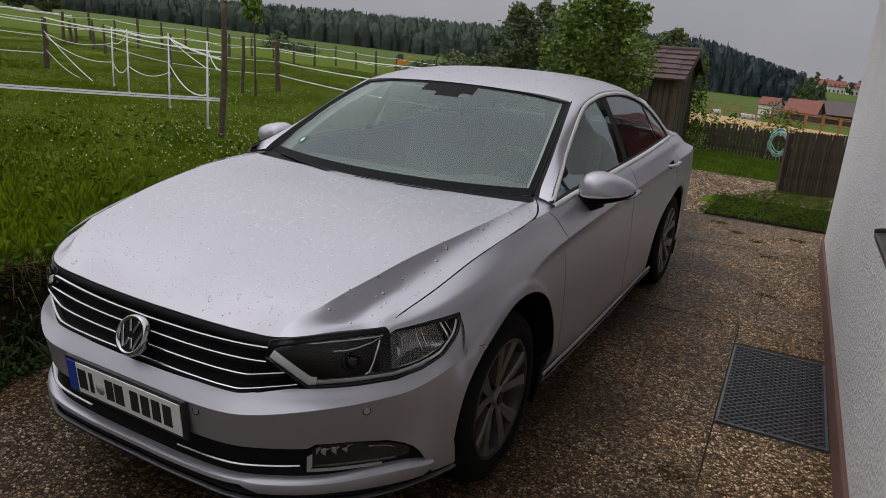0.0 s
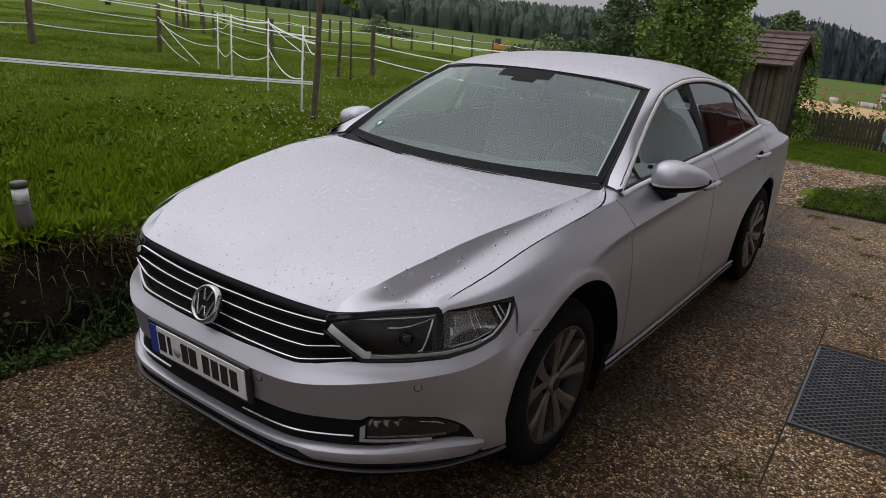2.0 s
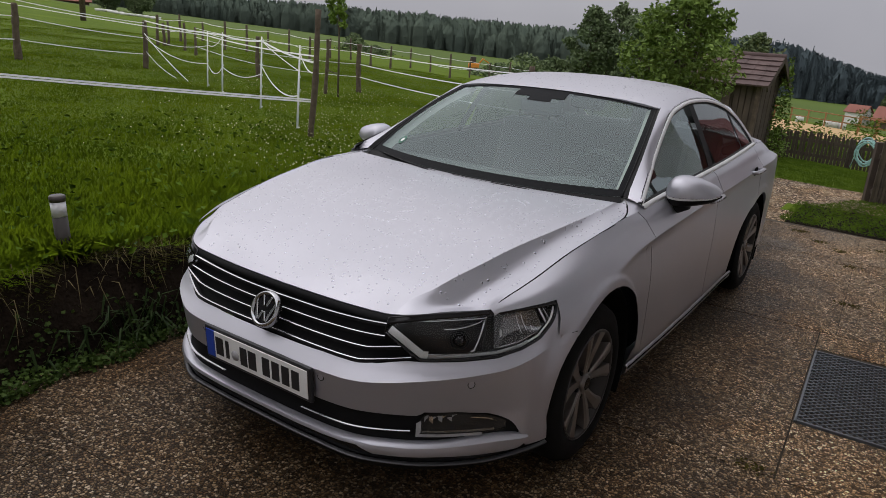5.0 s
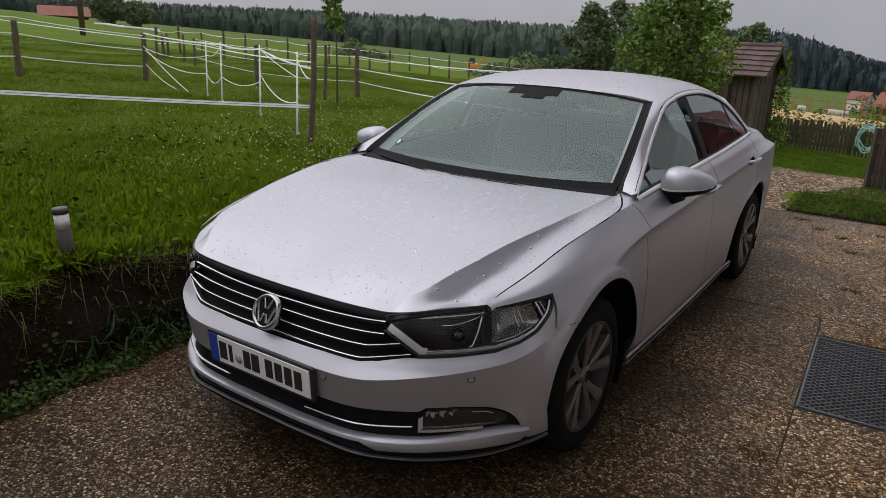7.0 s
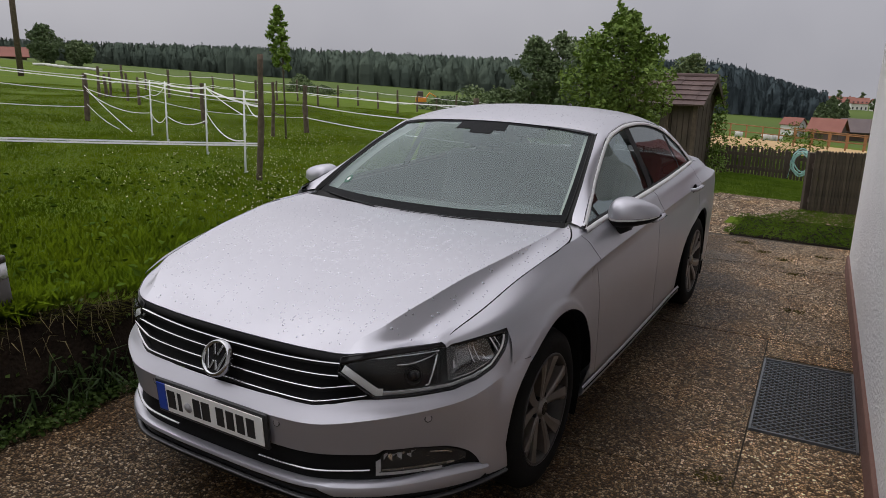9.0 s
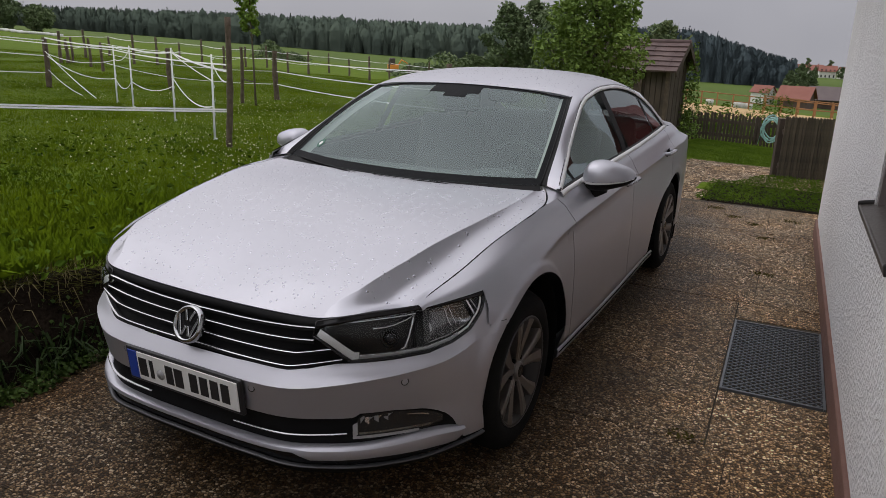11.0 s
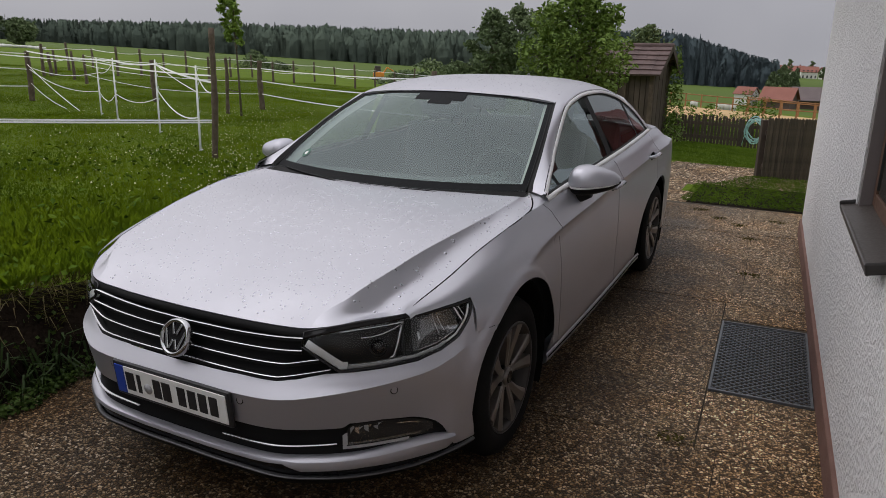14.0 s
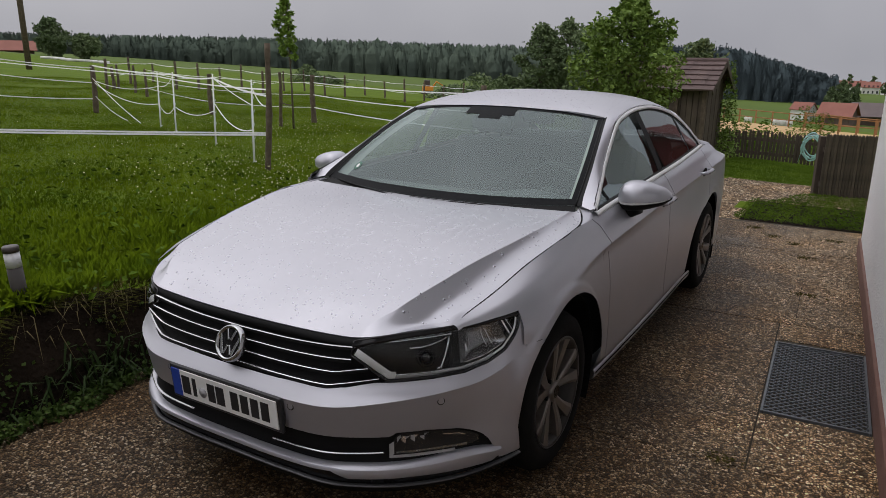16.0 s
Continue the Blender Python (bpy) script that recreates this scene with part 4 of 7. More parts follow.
# ---- garden shed, fences and hose ----
def shed():
    x, y = polar(14.45, 14.0)
    z = float(ground_z(x, y)) - 0.02
    s = empty("shed", pose(x, y, z, 0, 0, -4))
    tagged(s, "small old dark wooden shed with a brown tiled roof", "shed")
    L, D, eh, rh = 1.32, 1.1, 1.33, 1.71
    for k in range(13):
        u = -L / 2 + (k + 0.5) * L / 13
        box("board", (L / 13 - 0.012, 0.025, eh), pose(u, -D / 2 + 0.004 * (k % 2), eh / 2), WOODDARK, s, "", 0)
        box("board", (L / 13 - 0.012, 0.025, eh), pose(u, D / 2, eh / 2), WOODDARK, s, "", 0)
    for side in (-1, 1):
        for k in range(9):
            v = -D / 2 + (k + 0.5) * D / 9
            h = eh + (rh - eh) * (1 - abs(v) / (D / 2)) * 0.92
            box("board", (0.025, D / 9 - 0.012, h), pose(side * (L / 2 + 0.004 * (k % 2)), v, h / 2), WOODDARK, s, "", 0)
    for u in (-L / 2, 0.18, L / 2):
        box("corner_post", (0.07, 0.07, eh), pose(u, -D / 2 - 0.02, eh / 2), POST, s, "", 0.004)
    ov, rise = 0.16, (rh - eh) / (D / 2)
    ang = math.degrees(math.atan(rise))
    for side in (-1, 1):
        rows = 6
        ln = math.hypot(D / 2 + ov, (D / 2 + ov) * rise)
        for k in range(rows):
            q = (k + 0.5) / rows * ln
            c = pose(0, 0, rh + 0.05) @ pose(0, 0, 0, 0 if side < 0 else 0, 0, 0 if side < 0 else 180) @ pose(0, 0, 0, ang, 0, 0) @ pose(0, -q, 0.014, -9, 0, 0)
            for t in range(9):
                w = (L + 0.34) / 9
                box("roof_tile", (w - 0.004, ln / rows + 0.035, 0.032), c @ pose(-(L + 0.34) / 2 + (t + 0.5) * w, 0, 0.003 * math.sin(5 * t + k)), TILE, s, "", 0)
    rod("ridge", [(-L / 2 - 0.17, 0, rh + 0.06), (L / 2 + 0.17, 0, rh + 0.06)], 0.05, TILE, s, "rounded ridge tiles", 10)
    for side in (-1, 1):
        for sg in (-1, 1):
            p, q = Vector((side * (L / 2 + 0.16), 0, rh + 0.02)), Vector((side * (L / 2 + 0.16), sg * (D / 2 + ov), rh + 0.02 - (D / 2 + ov) * rise))
            box("verge_board", (0.025, (q - p).length, 0.09), pose(*((p + q) / 2), -sg * ang, 0, 0), WOODDARK, s, "", 0)


shed()
x, y = polar(10.75, 14.2)
shrub(x, y, 1.85, 0.20, 900, 0.07, LEAF, 41, "climbing plant on the end of the shed")


def picket(name, h, w, th, bm_mat, parent, m):
    vs = [(-w / 2, -th / 2, 0), (w / 2, -th / 2, 0), (w / 2, -th / 2, h - w * 0.6), (0, -th / 2, h), (-w / 2, -th / 2, h - w * 0.6)]
    vs += [(a, th / 2, c) for a, _, c in vs]
    fs = [(0, 1, 2, 3, 4), (9, 8, 7, 6, 5)] + [(i, 5 + i, 5 + (i + 1) % 5, (i + 1) % 5) for i in range(5)]
    ob = link(name, vs, fs, bm_mat, parent)
    ob.matrix_local = m
    return ob


def board_fence(name, label, a, b, h, step, width, rail_heights, seed, mat, ragged):
    rng = random.Random(seed)
    za, zb = float(ground_z(*a)), float(ground_z(*b))
    d = Vector((b[0] - a[0], b[1] - a[1], zb - za))
    f = empty(name, pose(a[0], a[1], za, 0, 0, math.degrees(math.atan2(d.y, d.x))))
    tagged(f, label, "fence")
    L = math.hypot(d.x, d.y)
    n = int(L / step)
    for k in range(n):
        t = (k + 0.5) / n
        picket("picket", h * rng.uniform(1 - ragged, 1 + ragged), width, 0.02, mat, f, pose(L * t, -0.02, d.z * t, 0, rng.uniform(-50, 50) * ragged, 0))
    for rh in rail_heights:
        box("rail", (math.hypot(L, d.z), 0.04, 0.06), pose(L / 2, 0.015, d.z / 2 + rh, 0, -math.degrees(math.atan2(d.z, L)), 0), WOODDARK, f, "", 0.004)
    for k in range(int(L / 2) + 2):
        t = min(1.0, k * 2.0 / L)
        box("post", (0.09, 0.09, h + 0.02), pose(L * t, 0.075, d.z * t + h / 2 - 0.05), WOODDARK, f, "", 0.006)


board_fence("picket_fence", "dark weathered wooden picket fence before garden plants", polar(13.5, 14.8), polar(1.2, 15.2), 0.58, 0.062, 0.044, (0.16, 0.42), 1, WOODDARK, 0.04)
board_fence("garden_gate_panel", "tall dark close-boarded wooden fence panel beside the house", polar(4.15, 10.0), polar(-4.0, 10.6), 0.78, 0.036, 0.032, (0.15, 0.58), 2, PANELWOOD, 0.006)


def hose():
    x, y = polar(4.9, 14.72)
    z = float(ground_z(x, y)) + 0.40
    h = empty("garden_hose", pose(x, y, z, 0, 0, 0))
    tagged(h, "coiled turquoise garden hose hung on the picket fence", "garden hose")
    pts = []
    for k in range(150):
        a = 2 * math.pi * k / 26
        r = 0.17 + 0.025 * math.sin(1.3 * a)
        pts.append((r * 0.86 * math.cos(a) + 0.01 * math.sin(3.1 * a), -0.05 + 0.02 * math.sin(0.37 * a), -0.02 + r * 1.2 * math.sin(a) - 0.03 * math.sin(0.5 * a)))
    rod("coil", pts, 0.012, TURQ, h, "", 7)
    rod("loose_end", [pts[-1], (-0.17, -0.05, -0.14), (-0.2, -0.05, -0.32)], 0.012, TURQ, h, "", 7)
    box("hook", (0.22, 0.05, 0.03), pose(0, -0.01, 0.19), METALGREY, h, "", 0.004)


hose()


# ---- the valley: riding ground, stables, village, digger, power pole ----
def patch(name, label, az0, az1, r0, r1, lift, mat, cat):
    vs, fs = [], []
    na, nr = 24, 14
    for i in range(na + 1):
        for j in range(nr + 1):
            x, y = polar(az0 + (az1 - az0) * i / na, r0 + (r1 - r0) * j / nr)
            vs.append((x, y, float(ground_z(x, y)) + lift))
    for i in range(na):
        for j in range(nr):
            k = i * (nr + 1) + j
            fs.append((k, k + 1, k + nr + 2, k + nr + 1))
    return tagged(link(name, vs, fs, mat), label, cat, kind="structure")


patch("riding_ground", "ochre sand riding ground in the valley", 11.2, -9, 26, 82, 0.12, SAND, "riding ground")


def gable_house(name, label, az, r, w, d, eave, ridge, turn, wall, roof, cat="house", lift=0.0, windows=0, group=""):
    x, y = polar(az, r)
    z = float(ground_z(x, y)) + lift
    h = empty(name, pose(x, y, z - 0.3, 0, 0, turn))
    tagged(h, label, cat, group)
    e, q = eave + 0.3, ridge + 0.3
    vs = [(-w / 2, -d / 2, 0), (w / 2, -d / 2, 0), (w / 2, d / 2, 0), (-w / 2, d / 2, 0), (-w / 2, -d / 2, e), (w / 2, -d / 2, e), (w / 2, d / 2, e), (-w / 2, d / 2, e), (-w / 2, 0, q), (w / 2, 0, q)]
    fs = [(0, 1, 5, 4), (1, 2, 6, 9, 5), (2, 3, 7, 6), (3, 0, 4, 8, 7), (3, 2, 1, 0)]
    link("wall", vs, fs, wall, h)
    rise = (q - e) / (d / 2)
    ov = 0.09 * d
    for s in (-1, 1):
        a, b = Vector((0, 0, q + 0.05)), Vector((0, s * (d / 2 + ov), e - ov * rise + 0.05))
        box("roof", (w + 2 * ov, (b - a).length, 0.05 * d ** 0.5), pose(*((a + b) / 2), s * -math.degrees(math.atan(rise)), 0, 0), roof, h, "", 0)
    for k in range(windows):
        for row in range(2 if eave > 4 else 1):
            box("window", (w / windows * 0.35, 0.1, 1.2), pose(-w / 2 + (k + 0.5) * w / windows, -d / 2 - 0.02, 1.8 + 2.6 * row), WINDARK, h, "dark window", 0)
    if eave > 4:
        box("chimney", (0.5, 0.5, 1.0), pose(w * 0.2, d * 0.08, q + 0.2), REDTILE, h, "", 0)
    return h


WINDARK = material("dark_pane", (0.04, 0.045, 0.05), (0.06, 0.065, 0.07), rough=0.2, bump=0)
BARNWOOD = material("barn_wood", (0.085, 0.055, 0.042), (0.14, 0.10, 0.08), scale=0.8, fine=8, rough=0.9, bump=0)
DARKROOF = material("dark_roof", (0.10, 0.075, 0.075), (0.14, 0.11, 0.105), scale=0.5, fine=5, rough=0.8, bump=0)
gable_house("stable", "low dark wooden stable with a red tiled roof", 3.55, 132, 4.4, 5.0, 1.6, 3.3, -10, BARNWOOD, REDTILE, "stable")
gable_house("stable", "long dark-roofed stable building in the valley", 1.0, 140, 7.6, 8.0, 1.8, 3.5, 4, BARNWOOD, DARKROOF, "stable")
gable_house("stable", "small stable with a pale red roof", 5.75, 134, 2.9, 2.8, 1.9, 2.9, -20, FARWALL, REDTILE, "stable")
for az, r, w, tr, rf in ((1.9, 410, 12, 8, REDTILE), (3.3, 420, 14, -14, REDTILE), (0.6, 400, 12, 20, REDTILE), (4.4, 430, 9, 30, DARKROOF), (-1.2, 415, 13, 0, REDTILE), (-3.0, 405, 12, 12, REDTILE), (2.6, 455, 11, 40, REDTILE), (0.0, 460, 12, -30, DARKROOF)):
    gable_house("village_house", "white rendered village house with a red roof on the far hill", az, r, w * 0.62, 6.5, 4.05, 6.3, tr, FARWALL, rf, "house", -0.6, 4, "far village houses")
for k in range(11):
    x, y = polar(4.9 - 0.62 * k + 0.2 * math.sin(5 * k), 395 + 22 * (k % 3))
    tree("tree", "dark garden tree between the far village houses", x, y, 6.5 + 2.2 * math.sin(2.7 * k), 2.2, 0.6, 900, 0.9, LEAFHAZE, 60 + k, 0.2, 10, group="far village trees")
gable_house("barn", "red-roofed barn beyond the meadow", 62.7, 128, 6.4, 4.4, 1.25, 2.45, 62, BARNWOOD, REDTILE, "barn", -0.9)
# unseen red block, shaped and placed to mirror red in the rear side windows
GABLERED = material("gable_red", (0.11, 0.026, 0.028), (0.17, 0.042, 0.042), scale=2, fine=14, rough=0.8, bump=0.1)
gable_house("unseen_red_gable", "unseen red gabled block added for the red reflection in the side windows", -5.85, 23.8, 8, 4.4, 2.6, 5.7, 90, GABLERED, GABLERED, "barn")


def rail_fence(points, h):
    f = empty("paddock_rail", Matrix.Translation(points[0]))
    tagged(f, "orange-brown wooden rail fence round the riding ground", "fence", "paddock rails")
    inv = Vector(points[0])
    for p in points:
        p = Vector(p) - inv
        box("post", (0.14, 0.14, h), pose(p.x, p.y, p.z + h / 2), RAILWOOD, f, "", 0)
    for a, b in zip(points[:-1], points[1:]):
        a, b = Vector(a) - inv, Vector(b) - inv
        for q in (0.5, 0.95):
            rod("rail", [a + Vector((0, 0, h * q)), b + Vector((0, 0, h * q))], 0.055, RAILWOOD, f, "", 6)


def gpt(az, r):
    x, y = polar(az, r)
    return (x, y, float(ground_z(x, y)))


rail_fence([gpt(11.0 - 1.1 * k, 82) for k in range(18)], 1.5)
rail_fence([gpt(5.6 - 1.1 * k, 62 + 2.2 * k) for k in range(8)], 1.6)
for k, az in enumerate((7.5, 7.1, 6.6, 9.3)):
    x, y, z = gpt(az, 84 + 0.3 * k)
    b = rod("water_barrel", [(x, y, z), (x, y, z + 0.65), (x, y, z + 0.75)], [0.40, 0.42, 0.32], FARWALL, None, "", 12)
    tagged(b, "white barrel standing beside the riding ground", "barrel", "white barrels")
for k in range(10):
    x, y = polar(57.0 + 0.40 * k, 85 + 2 * math.sin(k))
    z = float(ground_z(x, y))
    b = rod("silage_bale", [(x - 0.3, y - 0.4, z + 0.13), (x + 0.3, y + 0.4, z + 0.13)], [0.13, 0.13], FARWALL, None, "", 14)
    tagged(b, "round white-wrapped silage bale in a row", "silage bale", "silage bales")


def digger():
    x, y, z = gpt(33.4, 73)
    d = empty("digger", pose(x, y, z, 0, 0, 35) @ Matrix.Scale(0.72, 4))
    tagged(d, "small orange excavator parked in the meadow", "excavator")
    for s in (-1, 1):
        box("track", (2.0, 0.35, 0.45), pose(0, s * 0.6, 0.22), METALGREY, d, "", 0.1)
    box("body", (1.5, 1.3, 0.6), pose(-0.1, 0, 0.8), ORANGE, d, "", 0.08)
    box("cab", (0.8, 0.8, 0.9), pose(-0.2, 0.15, 1.5), METALGREY, d, "dark cab", 0.06)
    rod("boom", [(0.5, 0, 0.9), (1.1, 0, 1.75), (1.9, 0, 1.3)], [0.13, 0.12, 0.09], ORANGE, d, "", 6)
    rod("stick", [(1.9, 0, 1.3), (2.1, 0, 0.5)], 0.08, ORANGE, d, "", 6)
    box("bucket", (0.45, 0.6, 0.4), pose(2.05, 0, 0.3, 0, 25, 0), METALGREY, d, "", 0.04)


digger()


def pole():
    x, y = polar(61.7, 46)
    z = float(ground_z(x, y))
    p = empty("power_pole", Matrix.Translation((x, y, z)))
    tagged(p, "tall dark wooden power pole in the meadow", "power pole")
    rod("mast", [(0, 0, -0.3), (-0.05, 0, 4.5), (-0.1, 0, 9.0)], [0.155, 0.145, 0.12], POST, p, "", 10)
    box("crossarm", (1.4, 0.12, 0.12), pose(-0.1, 0, 8.6), POST, p, "", 0.01)
    for s in (-0.6, 0, 0.6):
        rod("insulator", [(s - 0.1, 0, 8.66), (s - 0.1, 0, 8.9)], [0.05, 0.03], FARWALL, p, "", 8)


pole()


# ---- the car ----
def paint():
    """Silver metallic paint under clear lacquer, with flake and a film of rain."""
    m = material("silver_paint", (0.450, 0.448, 0.492), (0.498, 0.495, 0.542), scale=2, fine=900, rough=0.40, metal=0.70, spread=0.05, bump=0.04, depth=0.0004, coat=0.26)
    p = m.node_tree.nodes["Principled BSDF"]
    p.inputs["Coat Roughness"].default_value = 0.10
    return m


PAINT = paint()
BLACK = material("black_plastic", (0.004, 0.004, 0.0045), (0.009, 0.009, 0.0095), scale=6, fine=160, rough=0.55, bump=0.08, depth=0.001, spec=0.14)
GLOSSBLACK = material("gloss_black", (0.008, 0.008, 0.009), (0.014, 0.014, 0.015), rough=0.16, spread=0.04, bump=0, spec=0.35)
LINER = material("wheel_liner", (0.004, 0.004, 0.004), (0.008, 0.008, 0.008), rough=0.95, bump=0, spec=0.1)
RUBBER = material("tyre_rubber", (0.006, 0.006, 0.006), (0.013, 0.0125, 0.012), scale=9, fine=120, rough=0.85, bump=0.3, depth=0.002, spec=0.1)
CHROME = material("chrome", (0.40, 0.405, 0.415), (0.48, 0.485, 0.495), rough=0.16, metal=1.0, spread=0.04, bump=0)
RIMDARK = material("rim_barrel", (0.022, 0.020, 0.019), (0.045, 0.041, 0.038), scale=8, fine=120, rough=0.5, metal=0.4, bump=0.05)
GUIDE = material("grey_light_guide", (0.26, 0.26, 0.265), (0.38, 0.38, 0.385), scale=30, fine=160, rough=0.3, bump=0)
ALLOY = material("alloy_wheel", (0.135, 0.122, 0.112), (0.225, 0.205, 0.19), scale=8, fine=200, rough=0.42, metal=0.7, bump=0.04, coat=0.3)
BOWL = material("grey_reflector", (0.17, 0.17, 0.175), (0.38, 0.38, 0.385), scale=26, fine=90, rough=0.22, metal=0.8, bump=0.3, depth=0.002)
DRL = material("light_guide", (0.66, 0.66, 0.66), (0.74, 0.74, 0.73), rough=0.25, bump=0)
REFLECT = material("reflector", (0.62, 0.62, 0.63), (0.78, 0.78, 0.79), rough=0.2, metal=0.9, bump=0)
LAMPBLACK = material("lamp_housing", (0.010, 0.010, 0.011), (0.034, 0.033, 0.032), scale=9, fine=60, rough=0.4, bump=0, spec=0.3)
SATIN = material("satin_grey", (0.07, 0.07, 0.075), (0.11, 0.11, 0.115), rough=0.4, metal=0.6, bump=0)
TRIM = material("cabin_trim", (0.05, 0.053, 0.053), (0.07, 0.073, 0.073), scale=6, fine=200, rough=0.6, bump=0.15, depth=0.001)
SEAT = material("seat_fabric", (0.07, 0.075, 0.075), (0.10, 0.106, 0.106), scale=8, fine=220, rough=0.9, bump=0.3, depth=0.002)
HEADLINER = material("headliner", (0.50, 0.49, 0.46), (0.58, 0.57, 0.54), rough=0.95, bump=0.1)
PLATEWHITE = material("plate_white", (0.72, 0.72, 0.70), (0.80, 0.80, 0.78), rough=0.4, bump=0)
PLATEBLUE = material("plate_blue", (0.012, 0.045, 0.30), (0.018, 0.06, 0.36), rough=0.4, bump=0)
PLATEBLACK = material("plate_black", (0.012, 0.012, 0.014), (0.02, 0.02, 0.022), rough=0.5, bump=0)
WINDSCREEN = glass("windscreen_glass", (0.56, 0.66, 0.63), mirror=0.108, sheen=(0.84, 0.97, 0.97))
SIDEGLASS = glass("side_glass", (0.46, 0.55, 0.52), mirror=0.17, sheen=(0.82, 0.95, 0.96))
REARGLASS = glass("rear_glass", (0.30, 0.33, 0.32), mirror=0.14)
LENS = glass("lamp_lens", (0.93, 0.94, 0.95), mirror=0.026)
MIRROR = material("mirror_glass", (0.85, 0.86, 0.87), (0.88, 0.89, 0.90), rough=0.02, metal=1.0, spread=0.0, bump=0)
WATER = bpy.data.materials.new("water")
WATER.use_nodes = True
wp = WATER.node_tree.nodes["Principled BSDF"]
wp.inputs["Base Color"].default_value = (0.43, 0.43, 0.47, 1)
wp.inputs["Roughness"].default_value, wp.inputs["IOR"].default_value, wp.inputs["Metallic"].default_value = 0.06, 1.33, 0.95
REDLAMP = material("red_lamp", (0.25, 0.01, 0.012), (0.33, 0.02, 0.02), rough=0.15, bump=0)
FRIT = material("black_frit", (0.006, 0.0065, 0.0075), (0.015, 0.016, 0.018), scale=60, fine=260, rough=0.6, bump=0.3, depth=0.001, spec=0.08)
# chrome with its sky reflection painted in: near-white base, little metal
SKYCHROME = material("sky_white_chrome", (0.82, 0.825, 0.83), (0.88, 0.885, 0.89), rough=0.35, metal=0.25, spread=0.04, bump=0)
DASH = material("dash_trim", (0.075, 0.08, 0.08), (0.10, 0.106, 0.106), scale=6, fine=200, rough=0.7, bump=0.15, depth=0.001)

CAR = empty("car", pose(0.008, 0.0, 0.0, 0, 0, 0.5))
FRONT = 0.96     # the nose sits a little low
tagged(CAR, "silver metallic saloon car wet with raindrops on the drive", "car")


def curve(*knots):
    """A smooth function through (at, value) knots."""
    ks = np.array([k[0] for k in knots], dtype=float)
    vs = np.array([k[1:] for k in knots], dtype=float)
    tan = np.gradient(vs, ks, axis=0)

    def f(u):
        u = np.clip(np.asarray(u, dtype=float), ks[0], ks[-1])
        i = np.clip(np.searchsorted(ks, u, side="right") - 1, 0, len(ks) - 2)
        w = ks[i + 1] - ks[i]
        t = ((u - ks[i]) / w)[..., None]
        w = w[..., None]
        a, b, c, d = vs[i], vs[i + 1], tan[i] * w, tan[i + 1] * w
        r = (2 * t ** 3 - 3 * t ** 2 + 1) * a + (t ** 3 - 2 * t ** 2 + t) * c + (3 * t ** 2 - 2 * t ** 3) * b + (t ** 3 - t ** 2) * d
        return r[..., 0] if r.shape[-1] == 1 else r

    return f


def sheet(name, P, mat, parent=CAR, label="", thick=0.0, mirror=False, smooth=True, flip=False):
    """Links a grid of places P[i, j] as one surface; mirror: with its twin across the car."""
    P = np.asarray(P, dtype=float)
    sets = [P]
    if mirror:
        sets.append(P * np.array([-1, 1, 1]))
    vs, fs = [], []
    fn = np.cross(P[1:, :-1] - P[:-1, :-1], P[:-1, 1:] - P[:-1, :-1])
    away = P[:-1, :-1] - np.array([0, 2.3, 0.55]) if parent is CAR or parent is None or parent.parent is CAR else -fn
    flip = float((fn * away).sum()) > 0
    for k, Q in enumerate(sets):
        a, b = Q.shape[:2]
        o = len(vs)
        vs.extend(map(tuple, Q.reshape(-1, 3)))
        for i in range(a - 1):
            for j in range(b - 1):
                q = (o + i * b + j, o + i * b + j + 1, o + (i + 1) * b + j + 1, o + (i + 1) * b + j)
                fs.append(q[::-1] if (k == 1) != flip else q)
    ob = link(name, vs, fs, mat, parent, label, smooth)
    if thick:
        so = ob.modifiers.new("thickness", "SOLIDIFY")
        so.thickness, so.offset = thick, -1
        ob.modifiers.new("crisp_edges", "EDGE_SPLIT").split_angle = radians(64)
    return ob


def sheets(name, grids, mat, parent=CAR, label="", thick=0.0):
    """One panel of several grids that meet in hard creases."""
    vs, fs = [], []
    for P in grids:
        P = np.asarray(P, dtype=float)
        fn = np.cross(P[1:, :-1] - P[:-1, :-1], P[:-1, 1:] - P[:-1, :-1])
        flip = float((fn * (P[:-1, :-1] - np.array([0, 2.3, 0.55]))).sum()) > 0
        a, b = P.shape[:2]
        o = len(vs)
        vs.extend(map(tuple, P.reshape(-1, 3)))
        for i in range(a - 1):
            for j in range(b - 1):
                q = (o + i * b + j, o + i * b + j + 1, o + (i + 1) * b + j + 1, o + (i + 1) * b + j)
                fs.append(q if not flip else q[::-1])
    ob = link(name, vs, fs, mat, parent, label, True)
    bm = bmesh.new()
    bm.from_mesh(ob.data)
    for e in bm.edges:
        e.smooth = not e.is_boundary
    bmesh.ops.remove_doubles(bm, verts=bm.verts, dist=0.0003)
    bm.to_mesh(ob.data)
    bm.free()
    if thick:
        so = ob.modifiers.new("thickness", "SOLIDIFY")
        so.thickness, so.offset = thick, -1
    return ob


def twin(P):
    return np.asarray(P, dtype=float) * np.array([-1, 1, 1])


def pair(name, P, mat, label="", thick=0.0, flip=False, parent=None):
    """The same panel on both flanks, as two meshes."""
    P = np.asarray(P, dtype=float)
    out = [sheet(name, P, mat, parent or CAR, label, thick, flip=flip)]
    out.append(sheet(name, P * np.array([-1, 1, 1]), mat, parent or CAR, label, thick, flip=not flip))
    return out


def grid(u, v, f):
    U, V = np.meshgrid(u, v, indexing="ij")
    return f(U, V)


